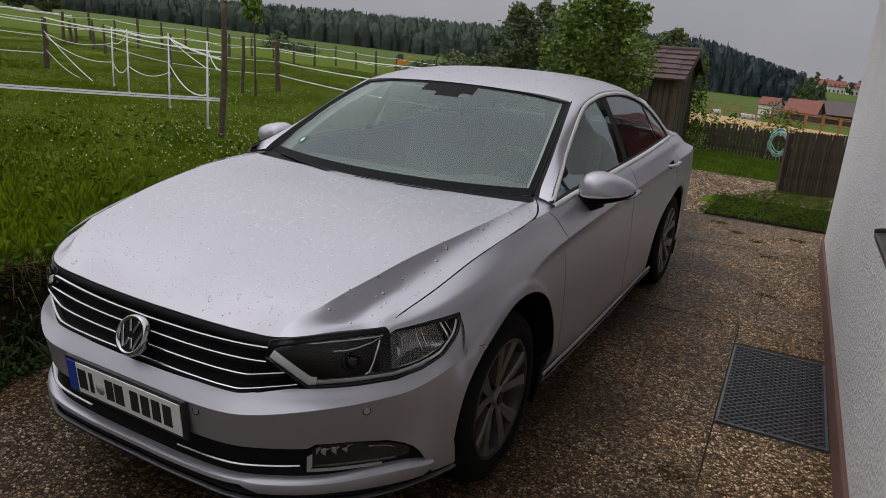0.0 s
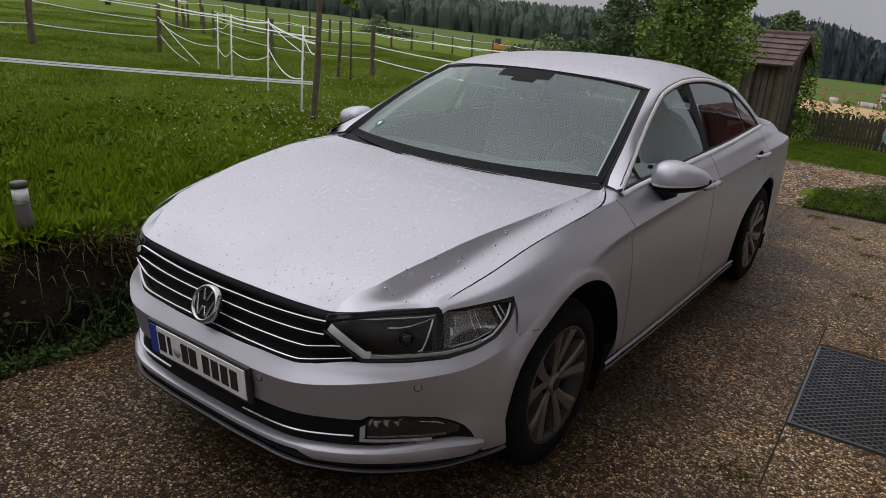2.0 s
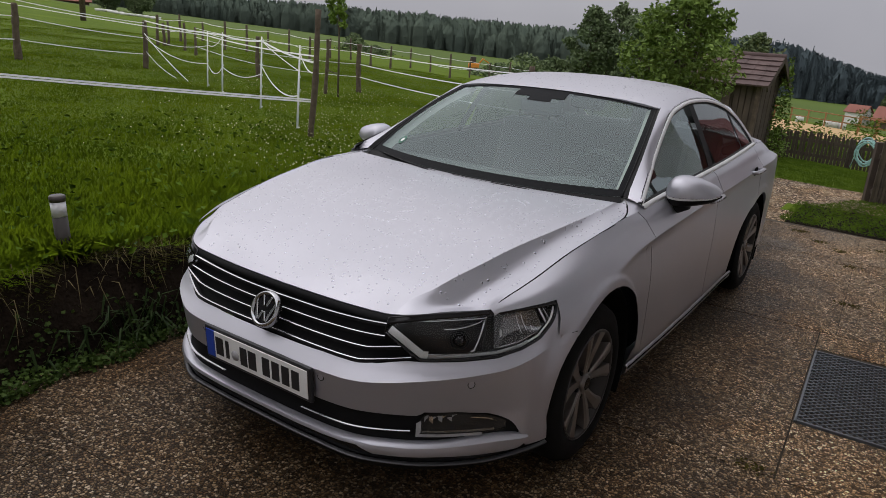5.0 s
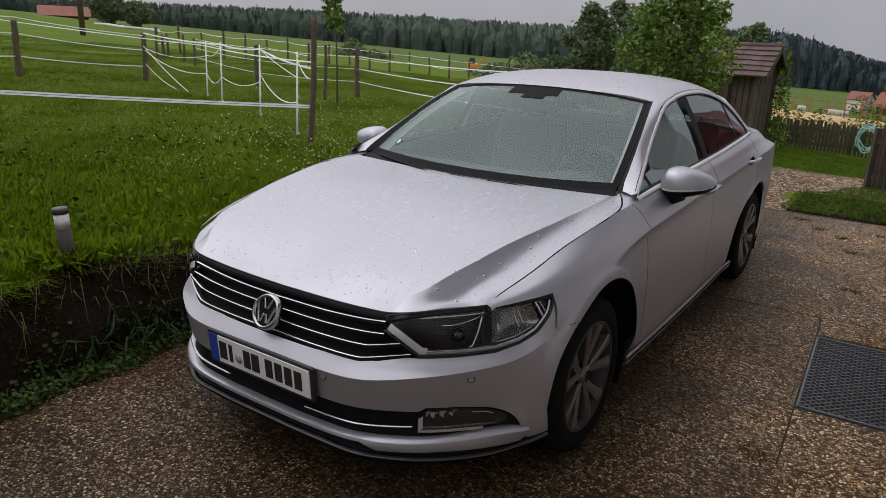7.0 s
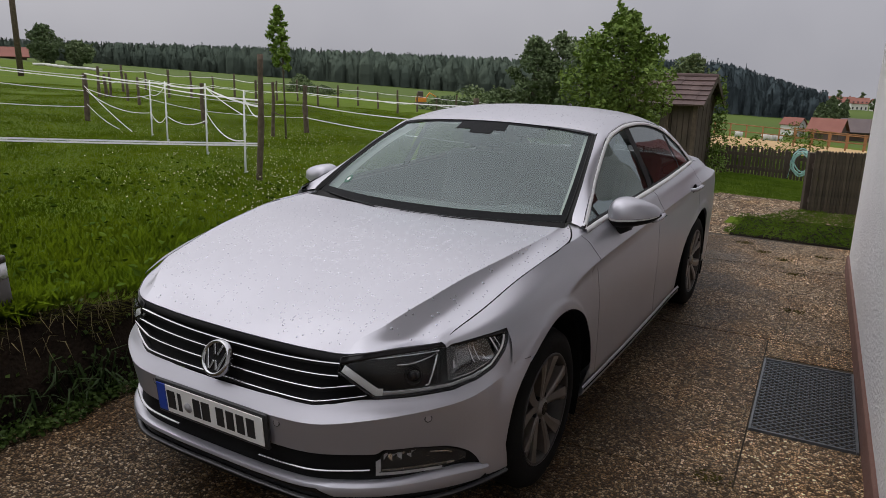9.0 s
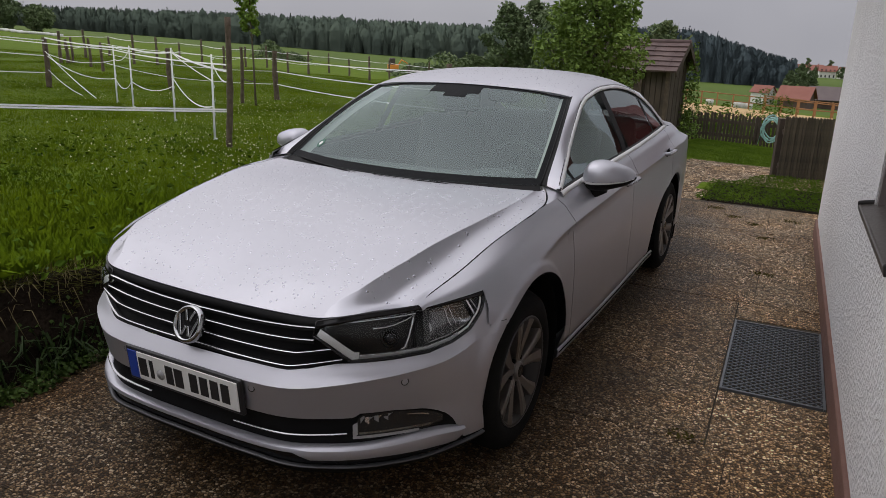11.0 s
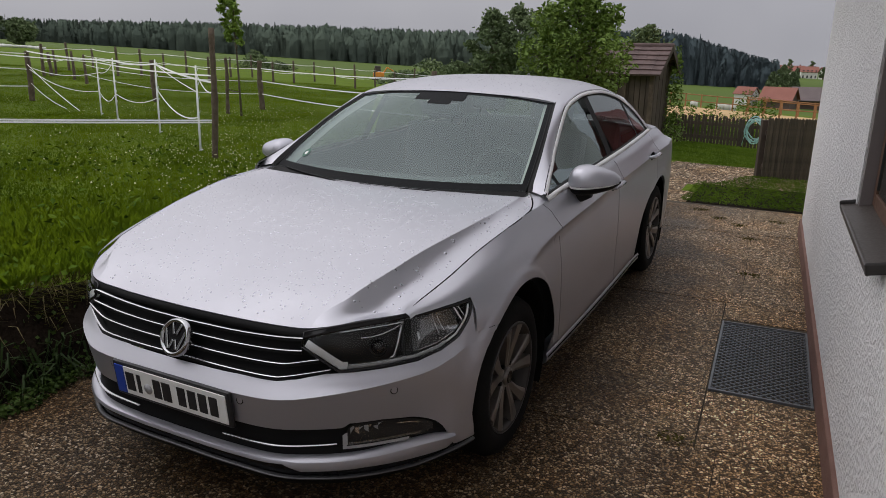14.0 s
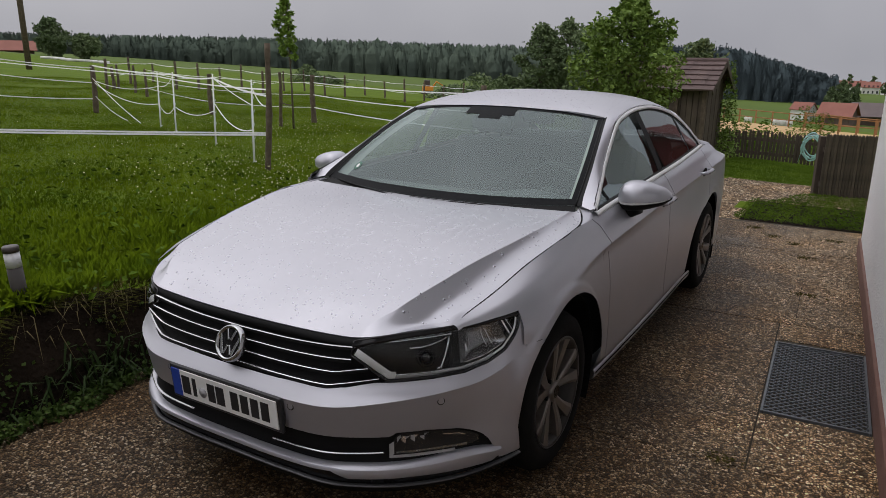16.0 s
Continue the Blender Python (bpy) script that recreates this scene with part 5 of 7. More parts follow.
# front: two plan curves, at the bumper and at the bonnet's edge, joined by a profile
low_plan = curve((0, 0, -0.030), (1, 0.22, -0.027), (2, 0.40, -0.008), (3, 0.53, 0.050), (4, 0.64, 0.130), (5, 0.745, 0.250), (6, 0.83, 0.39), (7, 0.888, 0.53), (8, 0.908, 0.70))
top_plan = curve((0, 0, 0.075), (1, 0.20, 0.088), (2, 0.355, 0.122), (3, 0.475, 0.170), (4, 0.60, 0.228), (5, 0.728, 0.317), (6, 0.803, 0.415), (6.7, 0.840, 0.497), (7.2, 0.860, 0.56), (8, 0.88, 0.70))
top_edge = curve((0, 0.738), (1, 0.743), (2, 0.750), (3, 0.758), (4, 0.775), (5, 0.797), (6, 0.806), (6.7, 0.809), (8, 0.809))
ridge_z = curve((0, 0.548), (1.2, 0.548), (2.4, 0.551), (3.6, 0.570), (4.93, 0.587), (5.75, 0.600), (6.4, 0.628), (8, 0.645))


shoulder = curve((0, 0.0), (1, 0.003), (2, 0.014), (3, 0.034), (4, 0.020), (5, 0.0), (8, 0.0))


def setback(z):
    return np.interp(z, (0.17, 0.20, 0.235, 0.262, 0.300, 0.322, 0.424, 0.547, 0.60), (0.05, 0.03, 0.012, 0.008, 0.002, 0.008, 0.016, -0.007, 0.040))


def front(s, z, out=0.0):
    """A place on the nose: s runs from the middle round the corner, z up."""
    s, z = np.asarray(s, dtype=float), np.asarray(z, dtype=float)
    s, z = np.broadcast_arrays(s, z)
    L, U = low_plan(s), top_plan(s)
    d = low_plan(np.minimum(s + 0.02, 8)) - low_plan(np.maximum(s - 0.02, 0))
    d /= np.linalg.norm(d, axis=-1)[..., None]
    inw = np.stack([-d[..., 1], d[..., 0]], -1)
    fade = 1 - 0.85 * smoothstep(5.0, 6.8, s)
    lift = ridge_z(s) - 0.547
    zp = np.where(z < 0.45, z, np.where(z < 0.547 + lift, 0.45 + (z - 0.45) * 0.097 / (0.097 + lift), 0.547 + (z - 0.547 - lift) * 0.053 / np.maximum(0.053 - 0.25 * lift, 0.02)))
    base = L + inw * (setback(np.minimum(zp, 0.60)) * np.where(z < 0.30, 1.0, fade))[..., None]
    a = np.clip((z - 0.60) / np.maximum(top_edge(s) - 0.60, 0.01), 0, 1.3)
    a = (a ** (1 + 1.2 * smoothstep(5.3, 6.8, s)))[..., None]
    xy = base * (1 - a) + U * a - inw * np.asarray(out)[..., None]
    # round the corner the nose runs into the flank
    k = smoothstep(6.2, 6.95, s) * smoothstep(0.28, 0.36, z)
    x = xy[..., 0] + (flank_x(xy[..., 1], z * FRONT) + np.asarray(out) - xy[..., 0]) * k
    p = np.stack([x, xy[..., 1], z * FRONT], -1)
    # the shoulders of the nose stand forward, wide and high
    return p + (np.array([1.85, -1.57, 1.62]) - p) * (shoulder(s) * smoothstep(0.58, 0.72, z))[..., None]


# flank: rows from the bonnet's shut line or the belt down to the sill
row_top = curve((0.28, 0.728, 0.766), (0.33, 0.737, 0.785), (0.40, 0.750, 0.804), (0.52, 0.768, 0.832), (0.73, 0.789, 0.881), (0.95, 0.808, 0.915), (1.12, 0.819, 0.937), (1.22, 0.825, 0.946), (1.34, 0.826, 0.950), (1.48, 0.832, 0.964), (2.1, 0.838, 0.990), (2.8, 0.838, 1.016), (3.3, 0.822, 1.034), (3.65, 0.795, 1.036), (4.2, 0.725, 0.992), (4.55, 0.675, 0.972), (4.70, 0.63, 0.96))
row_sho = curve((0.28, 0.736, 0.762), (0.45, 0.808, 0.796), (0.58, 0.838, 0.818), (1.07, 0.868, 0.883), (1.45, 0.872, 0.915), (2.1, 0.876, 0.945), (3.3, 0.868, 0.975), (3.9, 0.828, 0.97), (4.4, 0.76, 0.935), (4.70, 0.66, 0.92))
row_cre = curve((0.28, 0.738, 0.752), (0.45, 0.832, 0.756), (0.58, 0.874, 0.758), (0.9, 0.896, 0.792), (1.2, 0.907, 0.832), (1.9, 0.914, 0.871), (2.9, 0.914, 0.903), (3.6, 0.905, 0.915), (4.2, 0.862, 0.905), (4.55, 0.79, 0.895), (4.70, 0.69, 0.885))
row_und = curve((0.28, 0.75, 0.71), (0.45, 0.848, 0.71), (0.58, 0.888, 0.715), (0.9, 0.905, 0.75), (1.25, 0.894, 0.800), (1.9, 0.893, 0.838), (2.9, 0.893, 0.866), (3.6, 0.90, 0.87), (4.2, 0.874, 0.85), (4.55, 0.80, 0.85), (4.70, 0.71, 0.85))
row_mid = curve((0.28, 0.76, 0.62), (0.58, 0.89, 0.62), (0.9, 0.907, 0.62), (1.3, 0.900, 0.62), (2.2, 0.898, 0.62), (3.0, 0.900, 0.62), (3.6, 0.908, 0.62), (4.2, 0.880, 0.62), (4.55, 0.81, 0.62), (4.70, 0.72, 0.62))
row_low = curve((0.28, 0.76, 0.42), (0.58, 0.89, 0.42), (1.3, 0.897, 0.42), (2.2, 0.893, 0.42), (3.0, 0.896, 0.42), (3.6, 0.905, 0.42), (4.2, 0.875, 0.42), (4.55, 0.80, 0.42), (4.70, 0.71, 0.42))
row_sil = curve((0.28, 0.75, 0.27), (0.58, 0.87, 0.27), (1.3, 0.890, 0.27), (3.0, 0.888, 0.27), (4.2, 0.85, 0.27), (4.70, 0.68, 0.27))
row_bot = curve((0.28, 0.70, 0.19), (0.58, 0.80, 0.19), (1.3, 0.815, 0.19), (3.0, 0.815, 0.19), (4.2, 0.79, 0.20), (4.70, 0.62, 0.22))
ROWS = (row_bot, row_sil, row_low, row_mid, row_und, row_cre, row_sho, row_top)
ARCHES = ((0.893, 0.337, 0.392), (3.665, 0.335, 0.388))


def flank_x(y, z):
    """Half width of the body at a length and height."""
    y, z = np.broadcast_arrays(np.asarray(y, dtype=float), np.asarray(z, dtype=float))
    R = np.stack([r(y) for r in ROWS], -2)
    X, Z = R[..., 0], R[..., 1]
    out = np.full(y.shape, 0.0)
    done = np.zeros(y.shape, dtype=bool)
    for k in range(len(ROWS) - 1):
        z0, z1 = Z[..., k], Z[..., k + 1]
        t = np.clip((z - z0) / np.maximum(z1 - z0, 1e-4), 0, 1)
        if k in (1, 2, 3):
            a, b = X[..., k], X[..., k + 1]
            v = a + (b - a) * t
        elif k == 6:
            v = X[..., k] + (X[..., k + 1] - X[..., k]) * t ** 1.6
        else:
            v = X[..., k] + (X[..., k + 1] - X[..., k]) * t
        dz = np.maximum(z1 - z0, 1e-4)
        slope = lambda j: (X[..., min(j + 1, 7)] - X[..., max(j - 1, 0)]) / np.maximum(Z[..., min(j + 1, 7)] - Z[..., max(j - 1, 0)], 1e-4)
        h = (2 * t ** 3 - 3 * t ** 2 + 1) * X[..., k] + (t ** 3 - 2 * t ** 2 + t) * slope(k) * dz + (3 * t ** 2 - 2 * t ** 3) * X[..., k + 1] + (t ** 3 - t ** 2) * slope(k + 1) * dz
        soft = 1 - smoothstep(1.02, 1.32, y)
        v = v + (h - v) * soft
        hit = ~done & ((z <= z1) | (k == len(ROWS) - 2))
        out = np.where(hit, v, out)
        done |= hit
    for cy, cz, R0 in ARCHES:
        d = np.hypot(y - cy, z - cz) - R0
        out = out + 0.005 * (1 - smoothstep(0.034, 0.060, np.abs(d))) * (z < 0.86) + 0.005 * np.exp(-(d / 0.10) ** 2) * (z < 0.86)
    return out


def arch_z(y):
    z = np.full(np.shape(y), 0.0)
    for cy, cz, R0 in ARCHES:
        q = R0 ** 2 - (y - cy) ** 2
        z = np.maximum(z, np.where(q > 0, cz + np.sqrt(np.maximum(q, 0)), 0))
    return z


def flank(y0, y1, zlow, nu, nv, cut0=None, cut1=None, lift=0.0, dense=()):
    """A panel of the flank between two lengths (shifted by cut0(z), cut1(z)), from zlow(y) up to the top row."""
    u = np.linspace(0, 1, nu)
    ys = np.unique(np.concatenate([y0 + (y1 - y0) * u, np.array([d for d in dense if y0 < d < y1])]))
    P = np.zeros((len(ys), nv, 3))
    for i, y in enumerate(ys):
        zt = row_top(y)[1]
        zb = max(float(zlow(y)), float(arch_z(np.array(y))))
        z = zb + (zt - zb) * np.linspace(0, 1, nv)
        zc = row_cre(y)[1]
        if zb < zc - 0.05:
            m = int(nv * 0.68)
            z = np.concatenate([np.linspace(zb, zc - 0.005, m - 1), [zc], zc + 0.004 + (zt - zc - 0.004) * np.linspace(0, 1, nv - m)])
        t = (y - y0) / (y1 - y0)
        yy = y + ((cut0(z) if cut0 else 0) * (1 - t) + (cut1(z) if cut1 else 0) * t) * np.ones(nv)
        P[i] = np.stack([flank_x(yy, z) + lift, yy, z], -1)
    return P


def ring(c, R0, n=40):
    cy, cz = c
    a = np.linspace(0.02, math.pi - 0.02, n)
    return list(cy - R0 * np.cos(a))


cut_front = curve((0.2, 0.10), (0.45, 0.09), (0.70, 0.06), (0.85, 0.01), (1.0, -0.05))
cut_mid = curve((0.2, 0.02), (0.5, 0.02), (0.8, 0.0), (1.0, -0.03))
cut_rear = curve((0.2, -0.246), (0.34, -0.252), (0.45, -0.232), (0.55, -0.182), (0.62, -0.128), (0.68, -0.062), (0.73, -0.02), (0.9, 0.0), (1.05, 0.02))


def lamp_line(y):
    return np.interp(y, [0.30, 0.317, 0.428, 0.535], [0.757, 0.765, 0.774, 0.777])


for q in (1, -1):
    nose = flank(0.30, 0.535, lamp_line, 14, 8)
    wing = flank(0.535, 1.353, lambda y: np.interp(y, [0.49, 0.62], [0.660, 0.644]) if y < 0.9 else (0.24 if y > 1.27 else 0.3), 50, 26, None, cut_front, dense=ring((0.893, 0.337), 0.392))
    sheets("fender", [nose * np.array([q, 1, 1]), wing * np.array([q, 1, 1])], PAINT, thick=0.0015)
pair("front_door", flank(1.358, 2.470, lambda y: 0.235, 40, 30, cut_front, cut_mid), PAINT, "", 0.0015)
pair("rear_door", flank(2.476, 3.520, lambda y: 0.235, 44, 30, cut_mid, cut_rear), PAINT, "", 0.0015)
pair("quarter_panel", flank(3.526, 4.705, lambda y: 0.235 if y < 4.25 else 0.24 + 0.0 * y, 60, 28, cut_rear, None, dense=ring((3.665, 0.335), 0.388)), PAINT, "", 0.0015)
ysl = np.linspace(1.335, 3.24, 30)
pair("sill", np.stack([np.stack([row_sil(ysl)[:, 0] + dx, ysl, z + 0 * ysl], -1) for dx, z in ((-0.014, 0.246), (-0.006, 0.236), (-0.010, 0.206), (-0.035, 0.186), (-0.2, 0.180))], 1), PAINT, "", 0)
pair("sill_strip", np.stack([np.stack([row_sil(ysl)[:, 0] + dx, ysl, z + 0 * ysl], -1) for dx, z in ((-0.004, 0.238), (-0.001, 0.237), (-0.001, 0.232), (-0.006, 0.231))], 1), LINER, "dark shut line above the sill")

# bonnet
hood_front = curve((0, 0.760), (0.9, 0.758), (2, 0.751), (2.75, 0.748), (3.4, 0.760), (4, 0.779), (5, 0.801))
hood_mid = curve((0.07, 0.722), (0.10, 0.740), (0.15, 0.765), (0.20, 0.788), (0.27, 0.819), (0.34, 0.846), (0.40, 0.866), (0.54, 0.900), (0.90, 0.946), (1.10, 0.957), (1.30, 0.963))
crease_x = curve((0.07, 0.468), (0.111, 0.495), (0.156, 0.523), (0.201, 0.547), (0.263, 0.573), (0.337, 0.597), (0.391, 0.612), (0.527, 0.638), (0.892, 0.697), (1.222, 0.721), (1.45, 0.724))
hood_rim = curve((0.28, 0.727, 0.766), (0.33, 0.736, 0.785), (0.40, 0.749, 0.804), (0.52, 0.767, 0.832), (0.73, 0.788, 0.881), (0.95, 0.807, 0.915), (1.12, 0.818, 0.937), (1.22, 0.812, 0.945), (1.30, 0.790, 0.953), (1.37, 0.758, 0.966), (1.45, 0.708, 0.979))
crease_z = curve((0.07, 0.720), (0.111, 0.748), (0.156, 0.780), (0.201, 0.807), (0.263, 0.834), (0.337, 0.857), (0.391, 0.870), (0.527, 0.897), (0.892, 0.941), (1.222, 0.964), (1.45, 0.983))


def hood(sx, t):
    """sx: 0 at the middle, 1 at the crease, 2 at the shut line; t: from the front edge back."""
    xf = np.where(sx <= 1, 0.451 * sx, 0.451 + (0.728 - 0.451) * (sx - 1))
    sfront = np.interp(xf, [0, 0.20, 0.355, 0.475, 0.60, 0.728], [0, 1, 2, 3, 4, 5])
    nose = front(sfront, hood_front(sfront))
    y0 = nose[..., 1]
    y1 = 1.285 + 0.10 * np.clip(sx, 0, 2) ** 2 / 2.6 + 0.0 * t
    y1 = np.where(sx > 1, 1.3235 + 0.100 * (sx - 1), y1)
    y = y0 + (y1 - y0) * t
    ed = hood_rim(y)
    xc, zc = crease_x(y), crease_z(y)
    xe, ze = ed[..., 0] - 0.003, ed[..., 1]
    a = np.clip(sx, 0, 1)
    b = np.clip(sx - 1, 0, 1)
    x = np.where(sx <= 1, xc * a, xc + (xe - xc) * b)
    zm = hood_mid(y)
    z = np.where(sx <= 1, zm + (zc - zm) * a ** 1.6 + 0.004 * np.sin(math.pi * a) * (1 - t), ze + (zc - ze) * (1 - b) ** 2.8)
    w = smoothstep(0.10, 0.0, t)
    z = z + smoothstep(0.10 + 1.0 * b * (1 - b), 0.0, t) * (nose[..., 2] - HOODBASE(sx))
    x = x + w * (nose[..., 0] - x)
    return np.stack([x, y, z], -1)


def HOODBASE(sx):
    """Height that the bonnet's own curves give at its front edge."""
    xf = np.where(sx <= 1, 0.451 * sx, 0.451 + (0.728 - 0.451) * (sx - 1))
    sf = np.interp(xf, [0, 0.20, 0.355, 0.475, 0.60, 0.728], [0, 1, 2, 3, 4, 5])
    y = front(sf, hood_front(sf))[..., 1]
    a, b = np.clip(sx, 0, 1), np.clip(sx - 1, 0, 1)
    zm, zc = hood_mid(y), crease_z(y)
    return np.where(sx <= 1, zm + (zc - zm) * a ** 1.6 + 0.004 * np.sin(math.pi * a), hood_rim(y)[..., 1] + (zc - hood_rim(y)[..., 1]) * (1 - b) ** 2.8)


ts = np.linspace(0, 1, 40) ** 1.15
IN, OUT = grid(np.concatenate([np.linspace(0, 0.93, 14), [0.975, 1.0]]), ts, hood), grid(np.concatenate([[1.000001], 1 + np.linspace(0.05, 1, 16)]), ts, hood)
bonnet = sheets("bonnet", [np.concatenate([twin(IN)[:0:-1], IN], 0), OUT, twin(OUT)], PAINT, thick=0.006)
edge = grid(np.array([2.0]), np.linspace(0.03, 0.93, 50), hood)[0] + np.array([0.0022, 0, -0.0010])
for q in (1, -1):
    rod("shut_gap", [tuple(p * np.array([q, 1, 1]) - np.array([0, 0, 0.0018 * (q < 0)])) for p in edge], 0.0030, LINER, CAR, "", 6)


# lamp outline, (s, z) along the lower and rear edge and along the top
LOW = np.array([(2.62, 0.692), (3.15, 0.656), (3.66, 0.620), (4.10, 0.621), (4.65, 0.623), (5.43, 0.628), (6.0, 0.650), (6.45, 0.686), (6.73, 0.735), (6.94, 0.782), (6.96, 0.797)])
HIGH = np.array([(2.66, 0.736), (3.20, 0.751), (3.93, 0.771), (4.93, 0.796), (6.12, 0.806), (6.93, 0.808)])


def along(K, u):
    """A point on an outline K, by its share of the way."""
    d = np.hypot(np.diff(K[:, 0]) * 0.13, np.diff(K[:, 1]))
    c = np.concatenate([[0], np.cumsum(d)]) / d.sum()
    return np.interp(u, c, K[:, 0]), np.interp(u, c, K[:, 1])


def inset(u, w):
    """The same on the lower edge of the lamp, set in by w metres."""
    s0, z0 = along(LOW, np.clip(u - 0.012, 0, 1))
    s1, z1 = along(LOW, np.clip(u + 0.012, 0, 1))
    s, z = along(LOW, u)
    dx, dz = (s1 - s0) * 0.13, z1 - z0
    n = np.hypot(dx, dz)
    return s - dz / n * w / 0.13, z + dx / n * w


def bump_top(s):
    return np.interp(s, (0, 1, 2.1, 2.6, 3.3, 3.66, 4.65, 5.43, 6.0, 6.45, 6.73, 6.94, 6.965, 7.03, 7.04, 8.0), (0.593, 0.595, 0.602, 0.602, 0.617, 0.617, 0.620, 0.625, 0.646, 0.683, 0.733, 0.782, 0.808, 0.808, 0.682, 0.668))


def bump_low(s):
    return np.interp(s, (0, 3.74, 3.86, 4.6, 5.3, 5.6, 5.85, 6.02, 6.14, 6.34, 8), (0.424, 0.430, 0.446, 0.442, 0.424, 0.406, 0.382, 0.352, 0.318, 0.262, 0.256))


def arch_s(z):
    cy, cz, R0 = ARCHES[0]
    y = cy - math.sqrt(max(R0 ** 2 - (z - cz) ** 2, 0.0)) + 0.022 * (1 - smoothstep(0.38, 0.60, z))
    s = np.linspace(6, 8, 400)
    return float(np.interp(y, low_plan(s)[:, 1], s))


def nose_rows(lo, hi, n, m, s0=0.0, s1=8.0):
    P = []
    s = np.concatenate([np.linspace(s0, 6.0, n - 24), np.linspace(6.0, s1, 25)[1:]])
    for k in range(m):
        z = lo(s) + (hi(s) - lo(s)) * k / (m - 1)
        lim = np.array([arch_s(float(q) * FRONT) for q in z])
        over = s > lim
        sl = np.minimum(s, lim)
        P.append(front(sl, lo(sl) + (hi(sl) - lo(sl)) * k / (m - 1)))
    P = np.array(P)
    return np.concatenate([twin(P)[:, :0:-1], P], 1)


sheets("front_bumper", [nose_rows(bump_low, ridge_z, 90, 9), nose_rows(ridge_z, bump_top, 90, 7)], PAINT, thick=0.003)
seam = np.linspace(6.99, 7.58, 14)
for q in (1, -1):
    rod("panel_gap", [tuple(p * np.array([q, 1, 1])) for p in front(seam, bump_top(seam) + 0.002, -0.0005)], 0.0022, LINER, CAR, "", 6)


def band(name, s0, s1, zlo, zhi, out, mat, n=40, m=5, label="", both=False, edge=0.0, parent=None, thick=0.0):
    """A strip laid on the front between two heights, each a number or a function of s; edge: how far its rim falls back."""
    s = np.linspace(s0, s1, n)
    lo = zlo(s) if callable(zlo) else np.full(n, zlo)
    hi = zhi(s) if callable(zhi) else np.full(n, zhi)
    P = []
    for k in range(m):
        t = k / (m - 1)
        o = (out - (edge if k in (0, m - 1) else 0)) * (1 - 0.9 * smoothstep(5.4, 6.9, s))
        P.append(front(s, lo + (hi - lo) * t, o))
    P = np.array(P)
    if both:
        return pair(name, P, mat, label, thick, parent=parent)
    P = np.concatenate([(P * np.array([-1, 1, 1]))[:, :0:-1], P], 1)
    return sheet(name, P, mat, parent or CAR, label, thick)


# grille
GRILLE = empty("grille")
GRILLE.parent = CAR
s = np.linspace(0, 1, 40)
P = []
for k in range(9):
    z = 0.588 + (0.752 - 0.588) * k / 8
    P.append(front(s * np.interp(z, (0.61, 0.69, 0.74), (3.65, 2.75, 2.75)), z, -0.024))
P = np.array(P)
sheet("backing", np.concatenate([twin(P)[:, :0:-1], P], 1), BLACK, GRILLE)
band("upper_bar", 0, 2.95, lambda s: hood_front(s) - 0.028, lambda s: hood_front(s) - 0.004, -0.001, BLACK, parent=GRILLE, label="black bar under the bonnet", edge=0.004)
for z0, s1, kink, rise in ((0.719, 2.63, 9, 0), (0.683, 2.64, 9, 0), (0.645, 3.10, 2.25, 0.017), (0.607, 3.42, 2.12, 0.018)):
    bow = lambda s, z0=z0, kink=kink, rise=rise: z0 - 0.001 * np.clip(s - 0.5, 0, 2) + rise * np.clip(s - kink, 0, 2)
    band("slat", 0.0, s1, lambda s: bow(s) - 0.012, lambda s: bow(s) - 0.001, 0.001, BLACK, parent=GRILLE, edge=0.018)
    band("chrome_strip", 0.0, s1, lambda s: bow(s), lambda s: bow(s) + 0.0034, 0.006, CHROME, parent=GRILLE, m=4, edge=0.007, n=60)


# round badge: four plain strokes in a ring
def badge():
    b = empty("badge")
    b.parent = CAR
    b.matrix_local = pose(0, 0.004, 0.650, 90 - 24, 0, 0)
    tagged(b, "round chrome badge")
    vs, fs = [], []
    n, prof = 40, ((0.050, 0.004), (0.054, 0.012), (0.060, 0.012), (0.065, 0.004), (0.066, -0.010))
    for r, h in prof:
        for k in range(n):
            a = 2 * math.pi * k / n
            vs.append((r * math.cos(a), r * math.sin(a), h))
    for i in range(len(prof) - 1):
        for k in range(n):
            k2 = (k + 1) % n
            fs.append((i * n + k, (i + 1) * n + k, (i + 1) * n + k2, i * n + k2))
    link("ring", vs, fs, CHROME, b, "", True)
    rod("disc", [(0, 0, -0.015), (0, 0, 0.002)], 0.056, GLOSSBLACK, b, "black disc", 32, False)
    for x0, y0, x1, y1 in ((-0.046, 0.026, -0.021, -0.042), (0.046, 0.026, 0.021, -0.042), (-0.021, 0.047, -0.006, 0.010), (0.021, 0.047, 0.006, 0.010), (-0.016, -0.040, -0.004, -0.008), (0.016, -0.040, 0.004, -0.008)):
        L = math.hypot(x1 - x0, y1 - y0)
        box("stroke", (0.0095, L, 0.008), pose((x0 + x1) / 2, (y0 + y1) / 2, 0.004, 0, 0, math.degrees(math.atan2(-(x1 - x0), y1 - y0))), CHROME, b, "", 0.002)


badge()

# lower intake, fog lamps and splitter
band("lower_slot", 0, 6.14, 0.305, lambda s: bump_low(s) + 0.012, -0.022, BLACK, m=7, label="black lower intake", n=70)
band("intake_strip", 0.9, 3.55, lambda s: 0.361 + 0.004 * np.clip(s - 2, 0, 3), lambda s: 0.367 + 0.004 * np.clip(s - 2, 0, 3), 0.0, CHROME, both=True, m=4, edge=0.008, label="thin chrome strip")
lip_top = curve((0, 0.322), (4, 0.324), (6.0, 0.322), (6.32, 0.312))


